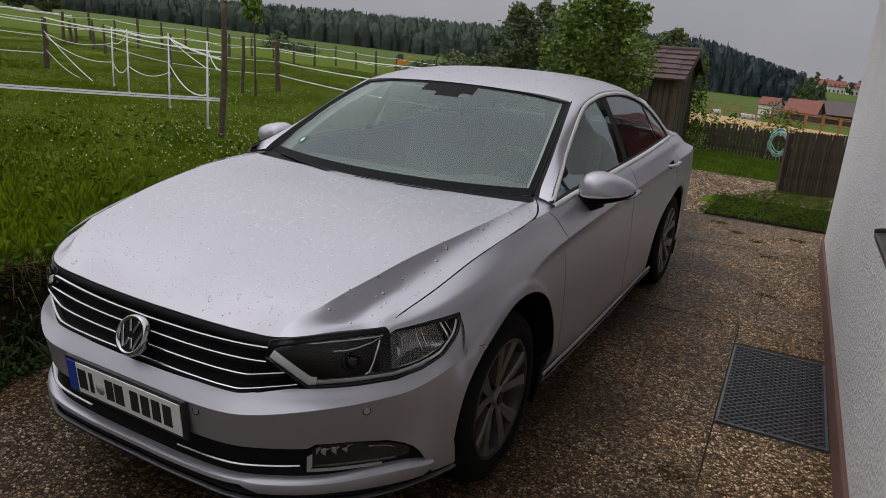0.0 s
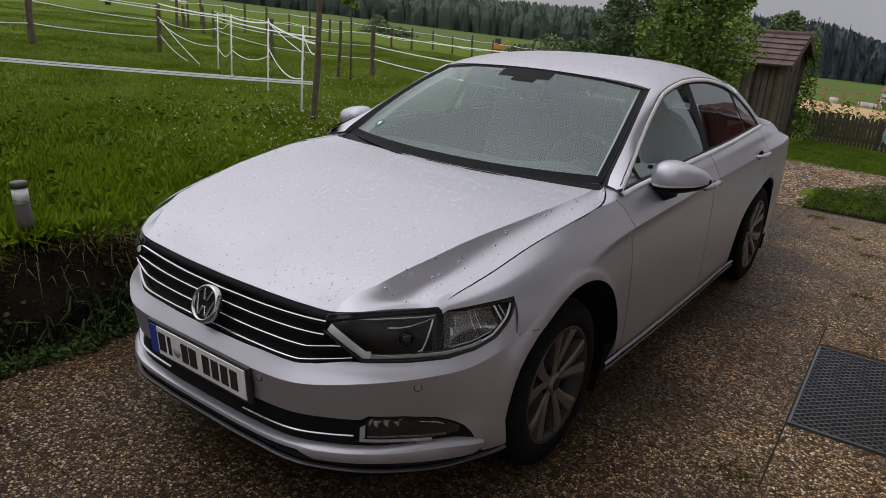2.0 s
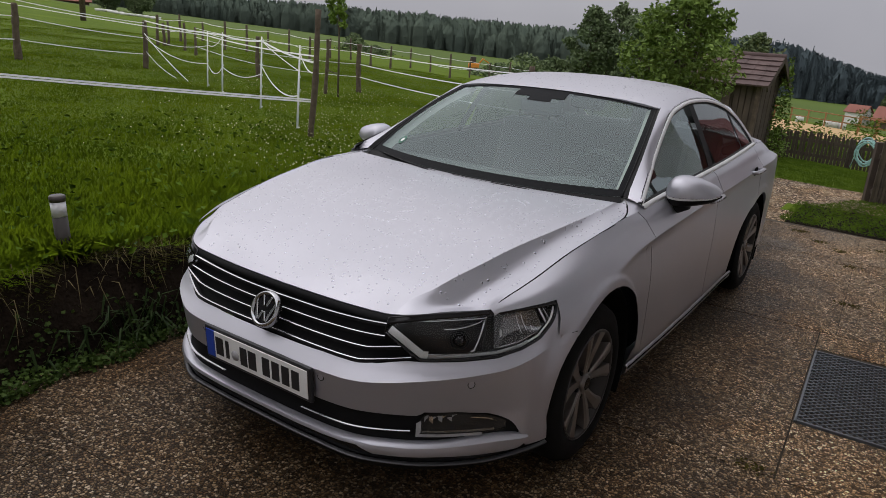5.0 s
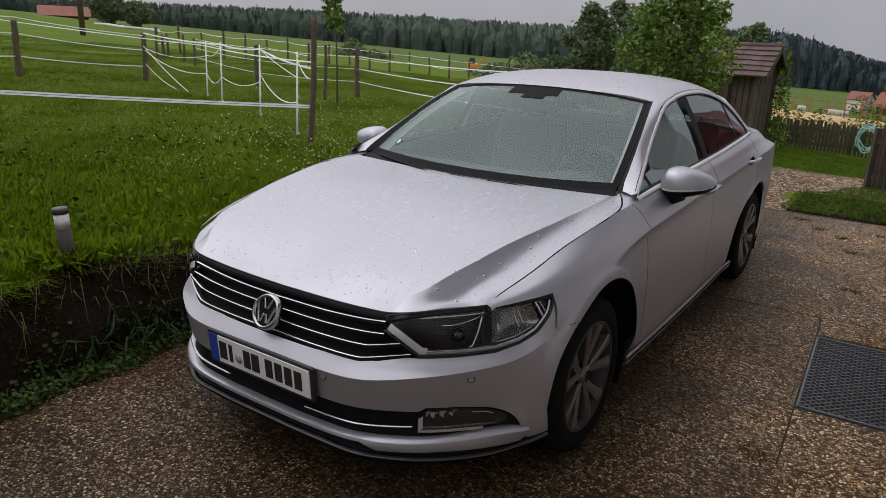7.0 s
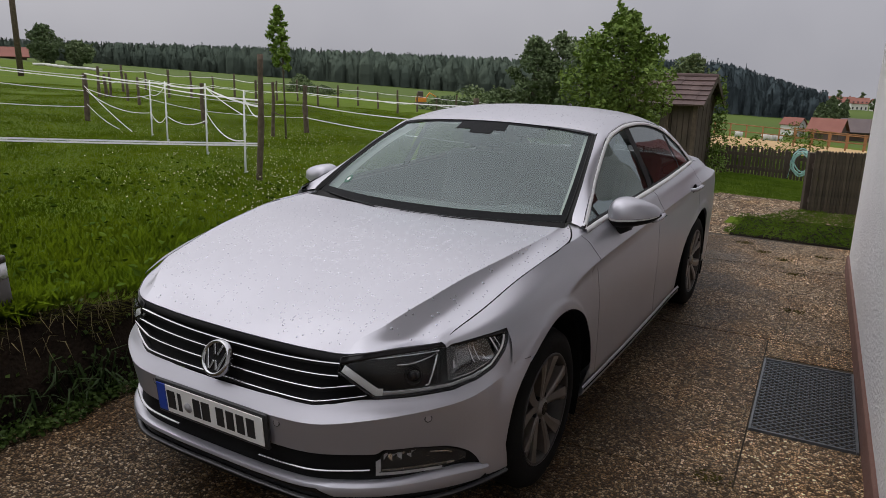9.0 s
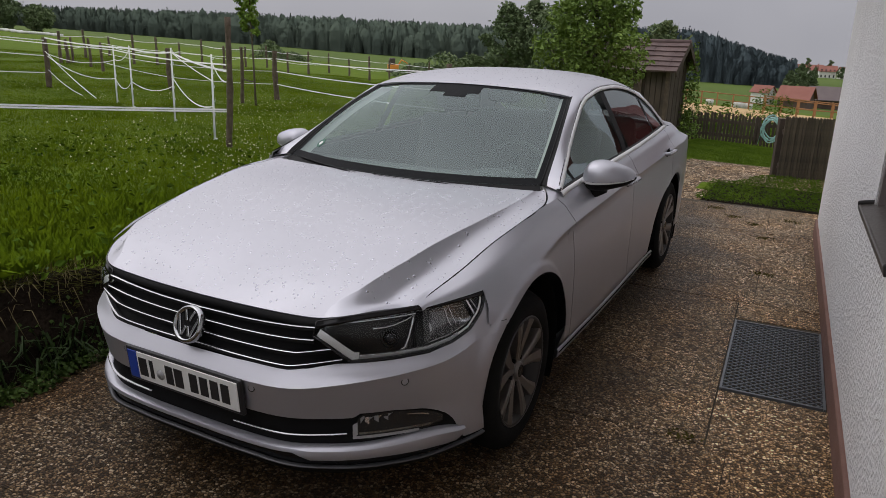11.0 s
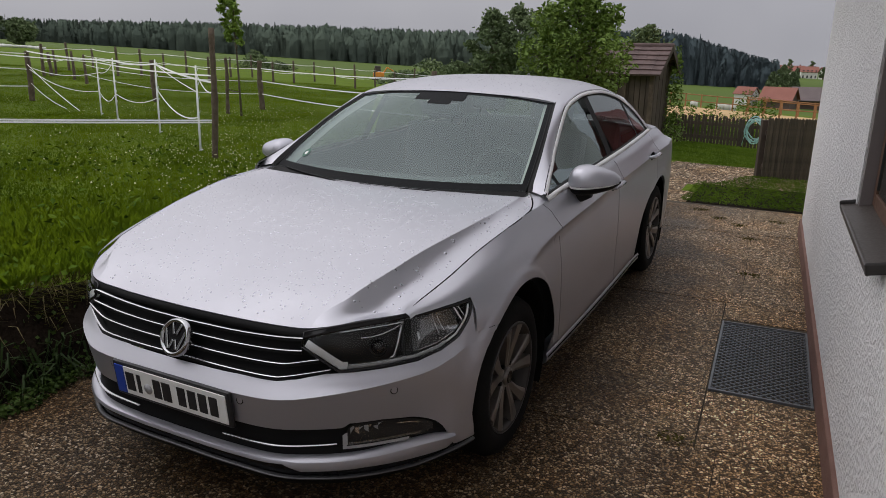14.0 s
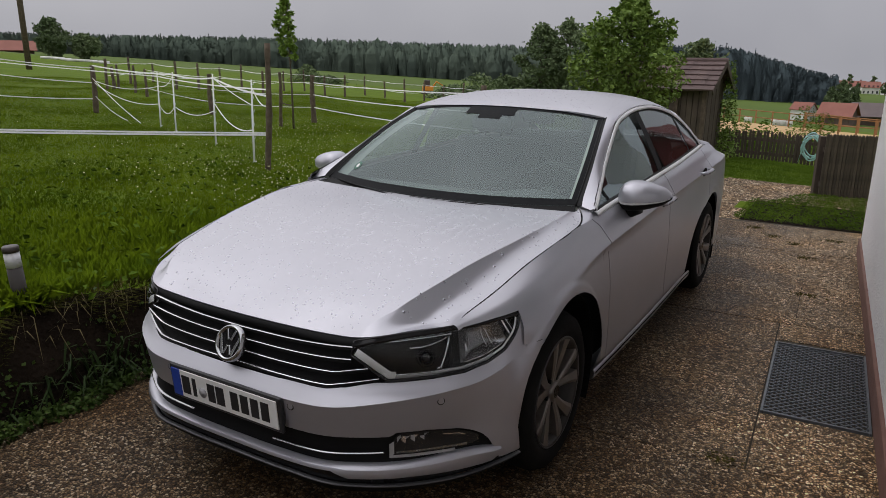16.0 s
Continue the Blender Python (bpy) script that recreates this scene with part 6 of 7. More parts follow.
def lip_low(s):
    return np.interp(s, (0, 2.25, 2.65, 4.2, 5.8, 6.1, 6.32), (0.307, 0.307, 0.280, 0.279, 0.266, 0.266, 0.290))


s = np.concatenate([np.linspace(0, 2.2, 24), np.linspace(2.25, 6.32, 50)])
wide = lip_top(s) - lip_low(s)
up = np.array([front(s, lip_top(s) + 0.002, -0.020), front(s, lip_top(s), 0.002), front(s, lip_top(s) - 0.25 * wide, 0.009)])
face = np.array([front(s, lip_top(s) - 0.25 * wide, 0.009), front(s, lip_top(s) - 0.65 * wide, 0.010), front(s, lip_low(s), 0.009)])
under = np.array([front(s, lip_low(s), 0.009), front(s, lip_low(s) + 0.001, -0.020)])
sheets("lower_lip", [np.concatenate([twin(P)[:, :0:-1], P], 1) for P in (up, face, under)], PAINT, label="silver lower lip")
band("splitter_gap", 0, 6.95, 0.240, lambda s: np.minimum(lip_low(np.minimum(s, 6.32)), 0.300) + 0.004 - 0.03 * smoothstep(6.1, 6.4, s), -0.008, GLOSSBLACK, m=4, label="black gap above the splitter", n=60)
s = np.concatenate([np.linspace(0, 6, 50), np.linspace(6.1, 6.98, 12)])
zs = np.interp(s, (0, 1.4, 2.4, 3.5, 5.4, 6.98), (0.268, 0.266, 0.254, 0.249, 0.238, 0.254))
for name, mat, label, rows in (("splitter", BLACK, "black front splitter", ((-0.005, 0.010), (-0.014, 0.008), (-0.05, -0.012), (-0.072, -0.05))), ("splitter_strip", SATIN, "thin grey strip", ((0.001, -0.004), (0.000, 0.010), (-0.004, 0.013), (-0.006, 0.008)))):
    P = np.array([front(s, zs + dz, o) for dz, o in rows])
    sheet(name, np.concatenate([twin(P)[:, :0:-1], P], 1), mat, CAR, label)


def fog():
    for side in (-1, 1):
        f = empty("fog_lamp")
        f.parent = CAR
        S = np.array([side, 1, 1])

        def strip(name, s0, s1, lo, hi, out, mat, label="", m=4, n=20):
            s = np.linspace(s0, s1, n)
            P = np.array([front(s, lo(s) + (hi(s) - lo(s)) * k / (m - 1), out) for k in range(m)]) * S
            return sheet(name, P, mat, f, label, flip=side < 0)

        lo = lambda s: np.interp(s, (3.7, 4.6, 5.5, 5.85), (0.356, 0.352, 0.345, 0.352))
        hi = lambda s: np.maximum(bump_low(s) - 0.014 - 0.03 * smoothstep(4.0, 3.7, s), lo(s) + 0.001)
        strip("housing", 3.76, 5.8, lo, hi, -0.016, LAMPBLACK, "dark fog lamp housing")
        strip("chrome_base", 3.70, 5.2, lambda s: lo(s) - 0.007, lambda s: lo(s) + 0.004, -0.004, GUIDE, "satin metal strip")
        strip("chrome_end", 3.70, 3.82, lambda s: lo(s) - 0.004 + 0.10 * (s - 3.70), lambda s: lo(s) + 0.044 + 0.08 * (s - 3.70), -0.004, GUIDE, "", 3, 4)
        for k in range(7):
            s0 = 3.90 + 0.105 * k
            strip("reflector", s0, s0 + 0.098, lambda s: hi(s) - 0.026 + 0.0018 * k + 0.12 * (s - s0) * (1 - 2 * (k % 2)), lambda s: hi(s) - 0.006 - 0.003 * (k % 3), -0.013 + 0.004 * (k % 2), REFLECT if k % 3 == 1 else GUIDE, "bright reflector", 3, 3)
        strip("ledge", 3.86, 5.50, lambda s: lo(s) + 0.004, lambda s: lo(s) + 0.013, -0.010, BOWL, "dull grey ledge", 3, 16)
        strip("reflector", 4.95, 5.45, lambda s: hi(s) - 0.012, lambda s: hi(s) - 0.008, -0.010, REFLECT, "", 3, 8)
        strip("lens", 3.78, 5.78, lo, hi, -0.006, LENS, "clear lens")


fog()

# headlamps
def headlamp(side):
    h = empty("headlamp")
    h.parent = CAR
    S = np.array([side, 1, 1])
    u = np.linspace(0, 1, 60)

    def fill(name, u0, u1, v0, v1, out, mat, label="", n=40, m=9):
        """A sheet between the lower and upper outline; u along, v up; out a number or f(a, b) over the piece."""
        a, b = np.meshgrid(np.linspace(0, 1, n), np.linspace(0, 1, m), indexing="ij")
        uu, vv = u0 + (u1 - u0) * a, v0 + (v1 - v0) * b
        s0, z0 = along(LOW, uu)
        s1, z1 = along(HIGH, uu)
        P = front(s0 + (s1 - s0) * vv, z0 + (z1 - z0) * vv, out(a, b) if callable(out) else out)
        return sheet(name, P * S, mat, h, label)

    def strip(name, u0, u1, w0, w1, out, mat, label="", n=40):
        uu = np.linspace(u0, u1, n)
        P = np.array([front(*inset(uu, w), out - (0.003 if k in (0, 2) else 0)) for k, w in enumerate((w0, (w0 + w1) / 2, w1))]) * S
        return sheet(name, P, mat, h, label)

    fill("housing", 0, 1, 0, 1, -0.055, LAMPBLACK, "dark lamp housing")
    for K in (LOW, HIGH):
        k0, k1 = front(*along(K, u), -0.055) * S, front(*along(K, u), 0.0) * S
        sheet("inner_wall", np.array([k0, k1]), LAMPBLACK, h)
    loop = np.concatenate([front(*inset(u, 0.002), 0.001), front(*along(HIGH, u[::-1]), 0.001)]) * S
    rod("rim", [tuple(p) for p in loop] + [tuple(loop[0])], 0.0042, GLOSSBLACK, h, "black rim", 6)
    s, z = along(HIGH, u)
    deep = np.interp(u, (0, 0.3, 0.7, 1), (0.020, 0.017, 0.015, 0.012))
    sheet("brow", np.array([front(s, z - deep * k, 0.0036 - 0.004 * (k == 1)) for k in (0, 0.5, 0.95, 1)]) * S, GLOSSBLACK, h, "black upper border")
    sheet("chrome_brow", np.array([front(s[:38], (z - deep)[:38] - q, -0.006) for q in (0.001, 0.004)]) * S, CHROME, h, "fine chrome edge")
    strip("light_guide", 0.012, 0.268, 0.006, 0.028, -0.002, DRL, "pale angled light guide")
    strip("light_guide", 0.268, 0.74, 0.006, 0.016, -0.002, GUIDE, "grey lower light guide")
    strip("light_guide", 0.72, 0.985, 0.007, 0.015, -0.002, DRL, "pale rear light guide")
    strip("guide_edge", 0.268, 0.74, 0.0175, 0.0195, -0.001, REFLECT, "fine bright edge")
    # rear cell: one broad bowl; front cell: a smaller bowl, half hidden
    dish = lambda a, b: -0.050 + 0.038 * np.maximum((2 * a - 1) ** 2, (2 * b - 1) ** 4)
    fill("bowl", 0.575, 0.84, 0.16, 0.88, dish, BOWL, "grey reflector bowl", 24, 14)
    for k in range(3):
        fill("rib", 0.735 + 0.030 * k, 0.738 + 0.030 * k, 0.24, 0.86, lambda a, b: -0.030 - 0.008 * np.sin(math.pi * b), REFLECT, "", 2, 10)
    fill("bright_edge", 0.866, 0.876, 0.10, 0.93, -0.012, REFLECT, "bright upright bar", 3, 10)
    fill("bright_edge", 0.895, 0.900, 0.14, 0.93, -0.010, REFLECT, "", 3, 10)
    fill("bright_edge", 0.60, 0.87, 0.12, 0.14, -0.016, REFLECT, "", 20, 3)
    fill("bright_edge", 0.56, 0.84, 0.89, 0.915, -0.010, REFLECT, "", 20, 3)
    fill("eyelid", 0.09, 0.535, 0.84, 0.90, lambda a, b: -0.012 - 0.006 * b, BOWL, "dull grey upper strip", 30, 4)
    fill("eyelid_edge", 0.09, 0.535, 0.815, 0.835, -0.011, REFLECT, "fine bright edge", 30, 3)
    slant = [(0.462, 0.13), (0.482, 0.15), (0.496, 0.36), (0.512, 0.58), (0.524, 0.78)]
    arch = [(0.330, 0.64), (0.38, 0.63), (0.43, 0.66), (0.49, 0.73), (0.522, 0.80)]
    for line, rr in ((slant, 0.0042), (arch, 0.0026)):
        ps = []
        for uc, vc in line:
            s0, z0 = along(LOW, uc)
            s1, z1 = along(HIGH, uc)
            ps.append(tuple(front(s0 + (s1 - s0) * vc, z0 + (z1 - z0) * vc, -0.012) * S))
        rod("divider", ps, rr, REFLECT, h, "bright divider", 6)
    fill("shade", 0.528, 0.552, 0.05, 0.80, lambda a, b: -0.022 - 0.015 * a, LAMPBLACK)
    for uc, vc, r, mat in ((0.42, 0.34, 0.024, GLOSSBLACK),):
        s0, z0 = along(LOW, uc)
        s1, z1 = along(HIGH, uc)
        c = Vector(front(s0 + (s1 - s0) * vc, z0 + (z1 - z0) * vc, -0.036) * S)
        bm = bmesh.new()
        bmesh.ops.create_uvsphere(bm, u_segments=18, v_segments=10, radius=r, matrix=Matrix.Translation(c))
        part("projector", bm, mat, h, "round projector lens", True)
        q = Vector((side * 0.45, -0.85, 0.25)).normalized()
        e1 = q.cross(UPRIGHT).normalized()
        e2 = e1.cross(q)
        rod("lens_ring", [c + q * 0.012 + (e1 * math.cos(w) + e2 * math.sin(w)) * (r + 0.006) for w in np.linspace(0, 2 * math.pi, 25)], 0.0016, GLOSSBLACK, h, "bright ring", 6)
    # crystal-like facets that catch the light in the rear bowl
    for uc, lo, hi, wide in ((0.604, 0.38, 0.56, 0.016), (0.628, 0.50, 0.76, 0.014), (0.652, 0.44, 0.60, 0.010), (0.670, 0.56, 0.80, 0.010), (0.692, 0.50, 0.64, 0.008)):
        fill("facet", uc, uc + wide, lo, hi, lambda a, b: -0.007 - 0.005 * a - 0.002 * b, REFLECT, "", 2, 2)
    fill("lens", 0.004, 0.996, 0.01, 0.94, 0.003, LENS, "clear plastic lens", 50)


headlamp(1)
headlamp(-1)


# number plate in its holder; the characters are plain bars
def plate():
    p = empty("number_plate")
    p.parent = CAR
    p.matrix_local = pose(0, -0.047, 0.462, 5, 0, 0)
    tagged(p, "white number plate in a black holder with a blue end band")
    box("holder", (0.545, 0.016, 0.135), pose(0, 0.012, 0), PLATEBLACK, p, "black plate holder", 0.006)
    box("sheet", (0.472, 0.004, 0.108), pose(0.023, 0.001, 0.002), PLATEWHITE, p, "white plate", 0.001)
    box("blue_band", (0.044, 0.004, 0.108), pose(-0.237, 0.001, 0.002), PLATEBLUE, p, "blue band", 0.001)
    for x, w in ((-0.185, 0.040), (-0.142, 0.018), (-0.055, 0.036), (-0.010, 0.040), (0.060, 0.036), (0.108, 0.036), (0.156, 0.036), (0.204, 0.036)):
        box("bar", (w, 0.003, 0.072), pose(x, -0.0015, 0.002), PLATEBLACK, p, "", 0.001)
    rod("seal", [(-0.100, 0.0, -0.008), (-0.100, -0.0035, -0.008)], 0.019, material("seal_grey", (0.30, 0.30, 0.31), (0.40, 0.40, 0.41), rough=0.4, bump=0), p, "round grey seal", 20)


plate()
for sc, zc in ((1.40, 0.522), (4.82, 0.552)):
    for side in (-1, 1):
        c = Vector(front(np.array(sc), np.array(zc), 0.0005) * np.array([side, 1, 1]))
        q = Vector(front(np.array(sc), np.array(zc), 0.02) * np.array([side, 1, 1])) - c
        vs, fs = tube_data([c - q * 0.1, c + q * 0.06], [0.0115, 0.0105], 18)
        s_ob = link("parking_sensor", vs, fs, PAINT, CAR, "", False)
        vs, fs = tube_data([c - q * 0.1, c + q * 0.03], [0.0135, 0.0135], 18)
        link("sensor_ring", vs, fs, BLACK, s_ob)

# ---- greenhouse ----
dlo = curve((1.385, 0.980), (1.572, 1.047), (1.735, 1.112), (1.83, 1.160), (1.97, 1.230), (2.12, 1.294), (2.32, 1.333), (2.62, 1.350), (2.92, 1.334), (3.22, 1.270), (3.46, 1.160), (3.64, 1.048))


def cabin_x(y, z):
    """Half width of the side windows: they lean in above the belt."""
    b = row_top(np.clip(y, 1.45, 3.9))
    t = np.clip((z - b[..., 1]) / 0.35, -0.2, 1.3)
    lean = np.interp(y, (1.40, 1.572, 1.735, 1.83, 1.97, 2.12, 2.32), (0.0, 0.022, 0.036, 0.030, 0.017, 0.006, 0.0)) * smoothstep(0.0, 0.2, t)
    return b[..., 0] - 0.012 - 0.195 * np.sign(t) * np.abs(t) ** 1.12 - lean


def rail(y, grow=0.0):
    """The upper edge of the side windows, set out by some metres."""
    z = dlo(y) + grow
    return np.stack([cabin_x(y, z) + 0.010, y, z], -1)


roof_mid = curve((1.98, 1.352), (2.15, 1.388), (2.5, 1.424), (2.85, 1.430), (3.15, 1.408), (3.45, 1.362))
ws_side = curve((0, 0.715, 1.42, 0.980), (0.33, 0.685, 1.635, 1.110), (0.66, 0.640, 1.87, 1.228), (1.0, 0.585, 2.11, 1.322))
yr = np.linspace(1.40, 2.14, 18)
outer = rail(yr, np.interp(yr, (1.40, 2.02, 2.12), (0.012, 0.017, 0.020)))
u = np.linspace(0, 1, 18)
inner = ws_side(u)
outer[0] = (0.826, 1.400, 0.958)
rim_y = np.linspace(1.21, 1.45, 12)
root_y = np.linspace(1.21, 1.415, 12)
root_in, root_out = hood_rim(rim_y), row_top(root_y)
root_in = np.stack([root_in[:, 0] + 0.003, rim_y + 0.003, root_in[:, 1]], -1)
root_out = np.stack([root_out[:, 0], root_y, root_out[:, 1]], -1)
pair("pillar_root", np.stack([root_in, (root_in + root_out) / 2 + np.array([0.003, 0, 0.002]), root_out], 1), PAINT)
ridge = inner * 0.74 + outer * 0.26 + np.array([0.003, -0.004, 0.008])
mid = ridge * 0.5 + outer * 0.5 + np.array([0.002, 0.0, 0.002])
pair("screen_seal", np.stack([inner, (inner + ridge) / 2 + np.array([0, 0, 0.002]), ridge], 1), BLACK, "black rubber seal beside the screen", 0, flip=True)
pair("a_pillar", np.stack([ridge, (ridge + mid) / 2 + np.array([0.002, 0, 0.001]), mid, (mid + outer) / 2 + np.array([0.003, 0, 0.0]), outer], 1), PAINT, "", 0, flip=True)


def roof(s, t):
    y0 = 2.025 + 0.09 * np.abs(s) ** 2
    y1 = 3.42 - 0.05 * np.abs(s) ** 2
    y = y0 + (y1 - y0) * t
    e = rail(y, 0.016)
    a = np.abs(s)
    zc = roof_mid(y)
    z = zc + (e[..., 2] - zc) * (0.55 * a ** 2.2 + 0.45 * a ** 6)
    return np.stack([np.sign(s) * e[..., 0] * a ** 0.97, y, z], -1)


roof_ob = sheet("roof", grid(np.linspace(-1, 1, 41), np.linspace(0, 1, 30), roof), PAINT, thick=0.012)


# windscreen
def screen(s, t):
    """s across from -1 to 1, t from the base up."""
    a = np.abs(s)
    e = ws_side(t)
    low, top = np.array([1.285, 0.966]), np.array([2.025, 1.361])
    yc = low[0] + (top[0] - low[0]) * t
    zc = low[1] + (top[1] - low[1]) * t + 0.018 * np.sin(math.pi * t)
    y = yc + (e[..., 1] - yc) * a ** 2.2
    z = zc + (e[..., 2] - zc) * a ** 2.2
    return np.stack([s * e[..., 0], y, z], -1)


ss, tt = np.linspace(-1, 1, 33), np.linspace(0, 1, 20)
ws = sheet("windscreen", grid(ss, tt, screen), WINDSCREEN, label="wet windscreen with a dark lower band")
ws.visible_shadow = False


def on_screen(s0, s1, t0, t1, lift, n=24, m=4):
    P = grid(np.linspace(s0, s1, n), np.linspace(t0, t1, m), screen)
    return P + np.array([0, -0.5, 0.86]) * lift


sheet("lower_frit", on_screen(-0.985, 0.985, 0.0, 0.06, 0.0015), FRIT, ws, "black band along the base")
sheet("upper_frit", on_screen(-0.97, 0.97, 0.975, 1.0, 0.0015), FRIT, ws)
for sd in (-1, 1):
    sheet("side_frit", on_screen(sd * 0.962, sd * 0.998, 0.0, 1.0, 0.0015, 3, 20), FRIT, ws)
sheet("sensor_panel", on_screen(-0.27, 0.23, 0.885, 0.975, 0.0015), FRIT, ws, "dark sensor panel behind the mirror")
sheet("sensor_foot", on_screen(-0.10, 0.12, 0.835, 0.885, 0.0015, 8, 3), FRIT, ws, "dark camera foot below the panel")
sheet("sticker", grid(np.linspace(0, 1, 5), np.linspace(0, 2 * math.pi, 21), lambda r, a: screen(-0.81 + 0.030 * r * np.cos(a), 0.17 + 0.042 * r * np.sin(a))) + np.array([0, -0.5, 0.86]) * 0.0015, material("sticker_green", (0.012, 0.085, 0.05), (0.03, 0.16, 0.10), scale=60, fine=90, rough=0.5, bump=0), ws, "round green and white sticker")
sheet("sticker_field", grid(np.linspace(0, 1, 3), np.linspace(0, 2 * math.pi, 13), lambda r, a: screen(-0.81 + 0.014 * r * np.cos(a), 0.17 + 0.020 * r * np.sin(a))) + np.array([0, -0.5, 0.86]) * 0.0025, PLATEWHITE, ws, "white middle of the sticker")
seal = [tuple(p) for p in screen(np.full(20, -1.0), tt)] + [tuple(p) for p in screen(ss, np.full(33, 1.0))] + [tuple(p) for p in screen(np.full(20, 1.0), tt[::-1])]
rod("screen_seal", seal, 0.0055, BLACK, CAR, "black rubber seal", 6)
cow = grid(ss, np.linspace(0, 1, 5), lambda s, t: screen(s, 0 * t) * (1 - t)[..., None] + t[..., None] * np.stack([s * 0.735, 1.235 + 0.115 * np.abs(s) ** 2.1, 0.936 + 0.002 * np.abs(s)], -1))
sheet("cowl", cow, BLACK, label="black cowl at the base of the screen")


def wiper(x0, x1, y0, y1, t0):
    w = empty("wiper")
    w.parent = CAR
    a = np.array([x0, y0, 0.965])
    pts = [screen(np.array(s), np.array(t)) + np.array([0, -0.016, -0.004]) for s, t in zip(np.linspace(x0, x1, 8), np.linspace(t0[0], t0[1], 8))]
    rod("blade", [tuple(p) for p in pts], 0.0045, BLACK, w, "", 6)
    rod("arm", [tuple(pts[0] + np.array([0.02, -0.03, -0.012])), tuple(pts[2] + np.array([0, -0.008, 0.003])), tuple(pts[4] + np.array([0, -0.004, 0.003]))], [0.006, 0.005, 0.004], BLACK, w, "", 6)
    bm = bmesh.new()
    bmesh.ops.create_cone(bm, cap_ends=True, segments=12, radius1=0.010, radius2=0.008, depth=0.02, matrix=Matrix.Translation(pts[0] + np.array([0.02, -0.035, -0.012])))
    part("pivot", bm, BLACK, w)


wiper(0.60, -0.12, 1.3, 1.3, (-0.012, -0.004))
wiper(-0.20, -0.86, 1.3, 1.3, (-0.012, 0.02))


# side windows
def side_glass(y0, y1, n, inset=0.0, cut0=0.0, cut1=0.0, off=0.0):
    ys = np.linspace(y0, y1, n)
    P = []
    for i, y in enumerate(ys):
        zt = float(dlo(y)) - 0.012
        zb2 = float(row_top(max(y, 1.45))[1]) + 0.012
        z = np.linspace(min(zb2, zt - 0.004), zt, 10)
        t = i / (n - 1)
        lean = (cut0 * (1 - t) + cut1 * t) * (z - 0.98) / 0.35
        yy = y + lean
        P.append(np.stack([cabin_x(yy, z) + off, yy, z], -1))
    return np.array(P)


for ob in pair("quarter_light", side_glass(1.44, 1.575, 10, 0, 0, 0.0), SIDEGLASS, "small front quarter glass") + pair("front_side_window", side_glass(1.60, 2.46, 26, 0, 0, -0.12), SIDEGLASS, "side window mirroring the sky") \
        + pair("rear_side_window", side_glass(2.575, 3.20, 26, 0, -0.12, -0.06), REARGLASS, "tinted rear side window") + pair("rear_quarter_light", side_glass(3.235, 3.60, 16, 0, -0.06, 0), REARGLASS, "small rear quarter glass"):
    ob.visible_shadow = False


def slat_up(yb, yt, w, off):
    z = np.linspace(0.99, 1.35, 8)
    rows = []
    for dy in (-w / 2, w / 2):
        y = yb + (yt - yb) * (z - 0.99) / 0.36 + dy
        zz = np.minimum(z, dlo(y) - 0.004)
        rows.append(np.stack([cabin_x(y, zz) + off, y, zz], -1))
    return np.array(rows)


pair("b_pillar", slat_up(2.45, 2.49, 0.080, 0.003), BLACK, "gloss black pillar")
pair("mirror_divider", slat_up(1.590, 1.585, 0.022, 0.003), BLACK, "")
pair("quarter_divider", slat_up(3.222, 3.16, 0.030, 0.003), BLACK, "")
yd = np.linspace(1.385, 3.64, 70)
pair("window_seal", np.stack([np.stack([cabin_x(yd, dlo(yd) + g) + o, yd, dlo(yd) + g], -1) for g, o in ((-0.015, 0.001), (-0.013, 0.006), (0.002, 0.007))], 1), BLACK, "black window seal")
pair("window_chrome", np.stack([np.stack([cabin_x(yd, dlo(yd) + g) + o, yd, dlo(yd) + g], -1) for g, o in ((-0.007, 0.007), (-0.005, 0.013), (0.007, 0.016), (0.012, 0.009))], 1), SKYCHROME, "chrome window frame")
pair("gutter", np.stack([np.stack([cabin_x(yd, dlo(yd) + g) + o, yd, dlo(yd) + g], -1) for g, o in ((0.012, 0.005), (0.014, 0.008), (0.018, 0.007))], 1), BLACK, "black seam above the chrome")
yb = np.linspace(1.375, 3.66, 60)
bt = row_top(np.maximum(yb, 1.40))
pair("belt_chrome", np.stack([np.stack([bt[:, 0] + o, yb, bt[:, 1] + g], -1) for g, o in ((-0.004, 0.001), (0.000, 0.009), (0.015, 0.004), (0.018, -0.011))], 1), SKYCHROME, "chrome strip along the belt")
pair("belt_seal", np.stack([np.stack([bt[:, 0] + o, yb, bt[:, 1] + g], -1) for g, o in ((0.0165, -0.006), (0.0195, -0.010), (0.020, -0.03))], 1), BLACK, "")

# rear: pillars, screen, boot and bumper
rs_side = curve((0, 0.575, 3.38, 1.305), (0.5, 0.605, 3.76, 1.180), (1.0, 0.625, 4.13, 1.030))
yc = np.linspace(3.30, 3.72, 16)
co = rail(yc, 0.016)
ext = np.array([[0.782 - 0.017 * k, 3.76 + 0.11 * k, 1.032 - 0.011 * k] for k in range(5)])
co[-1] = (0.792, 3.70, 1.036)
outer_c = np.concatenate([co, ext])
inner_c = rs_side(np.linspace(-0.0, 1, len(outer_c)))
pair("c_pillar", np.stack([inner_c, inner_c * 0.67 + outer_c * 0.33 + np.array([0.008, 0, 0.012]), inner_c * 0.33 + outer_c * 0.67 + np.array([0.012, 0, 0.012]), outer_c], 1), PAINT, "", 0.01, flip=True)
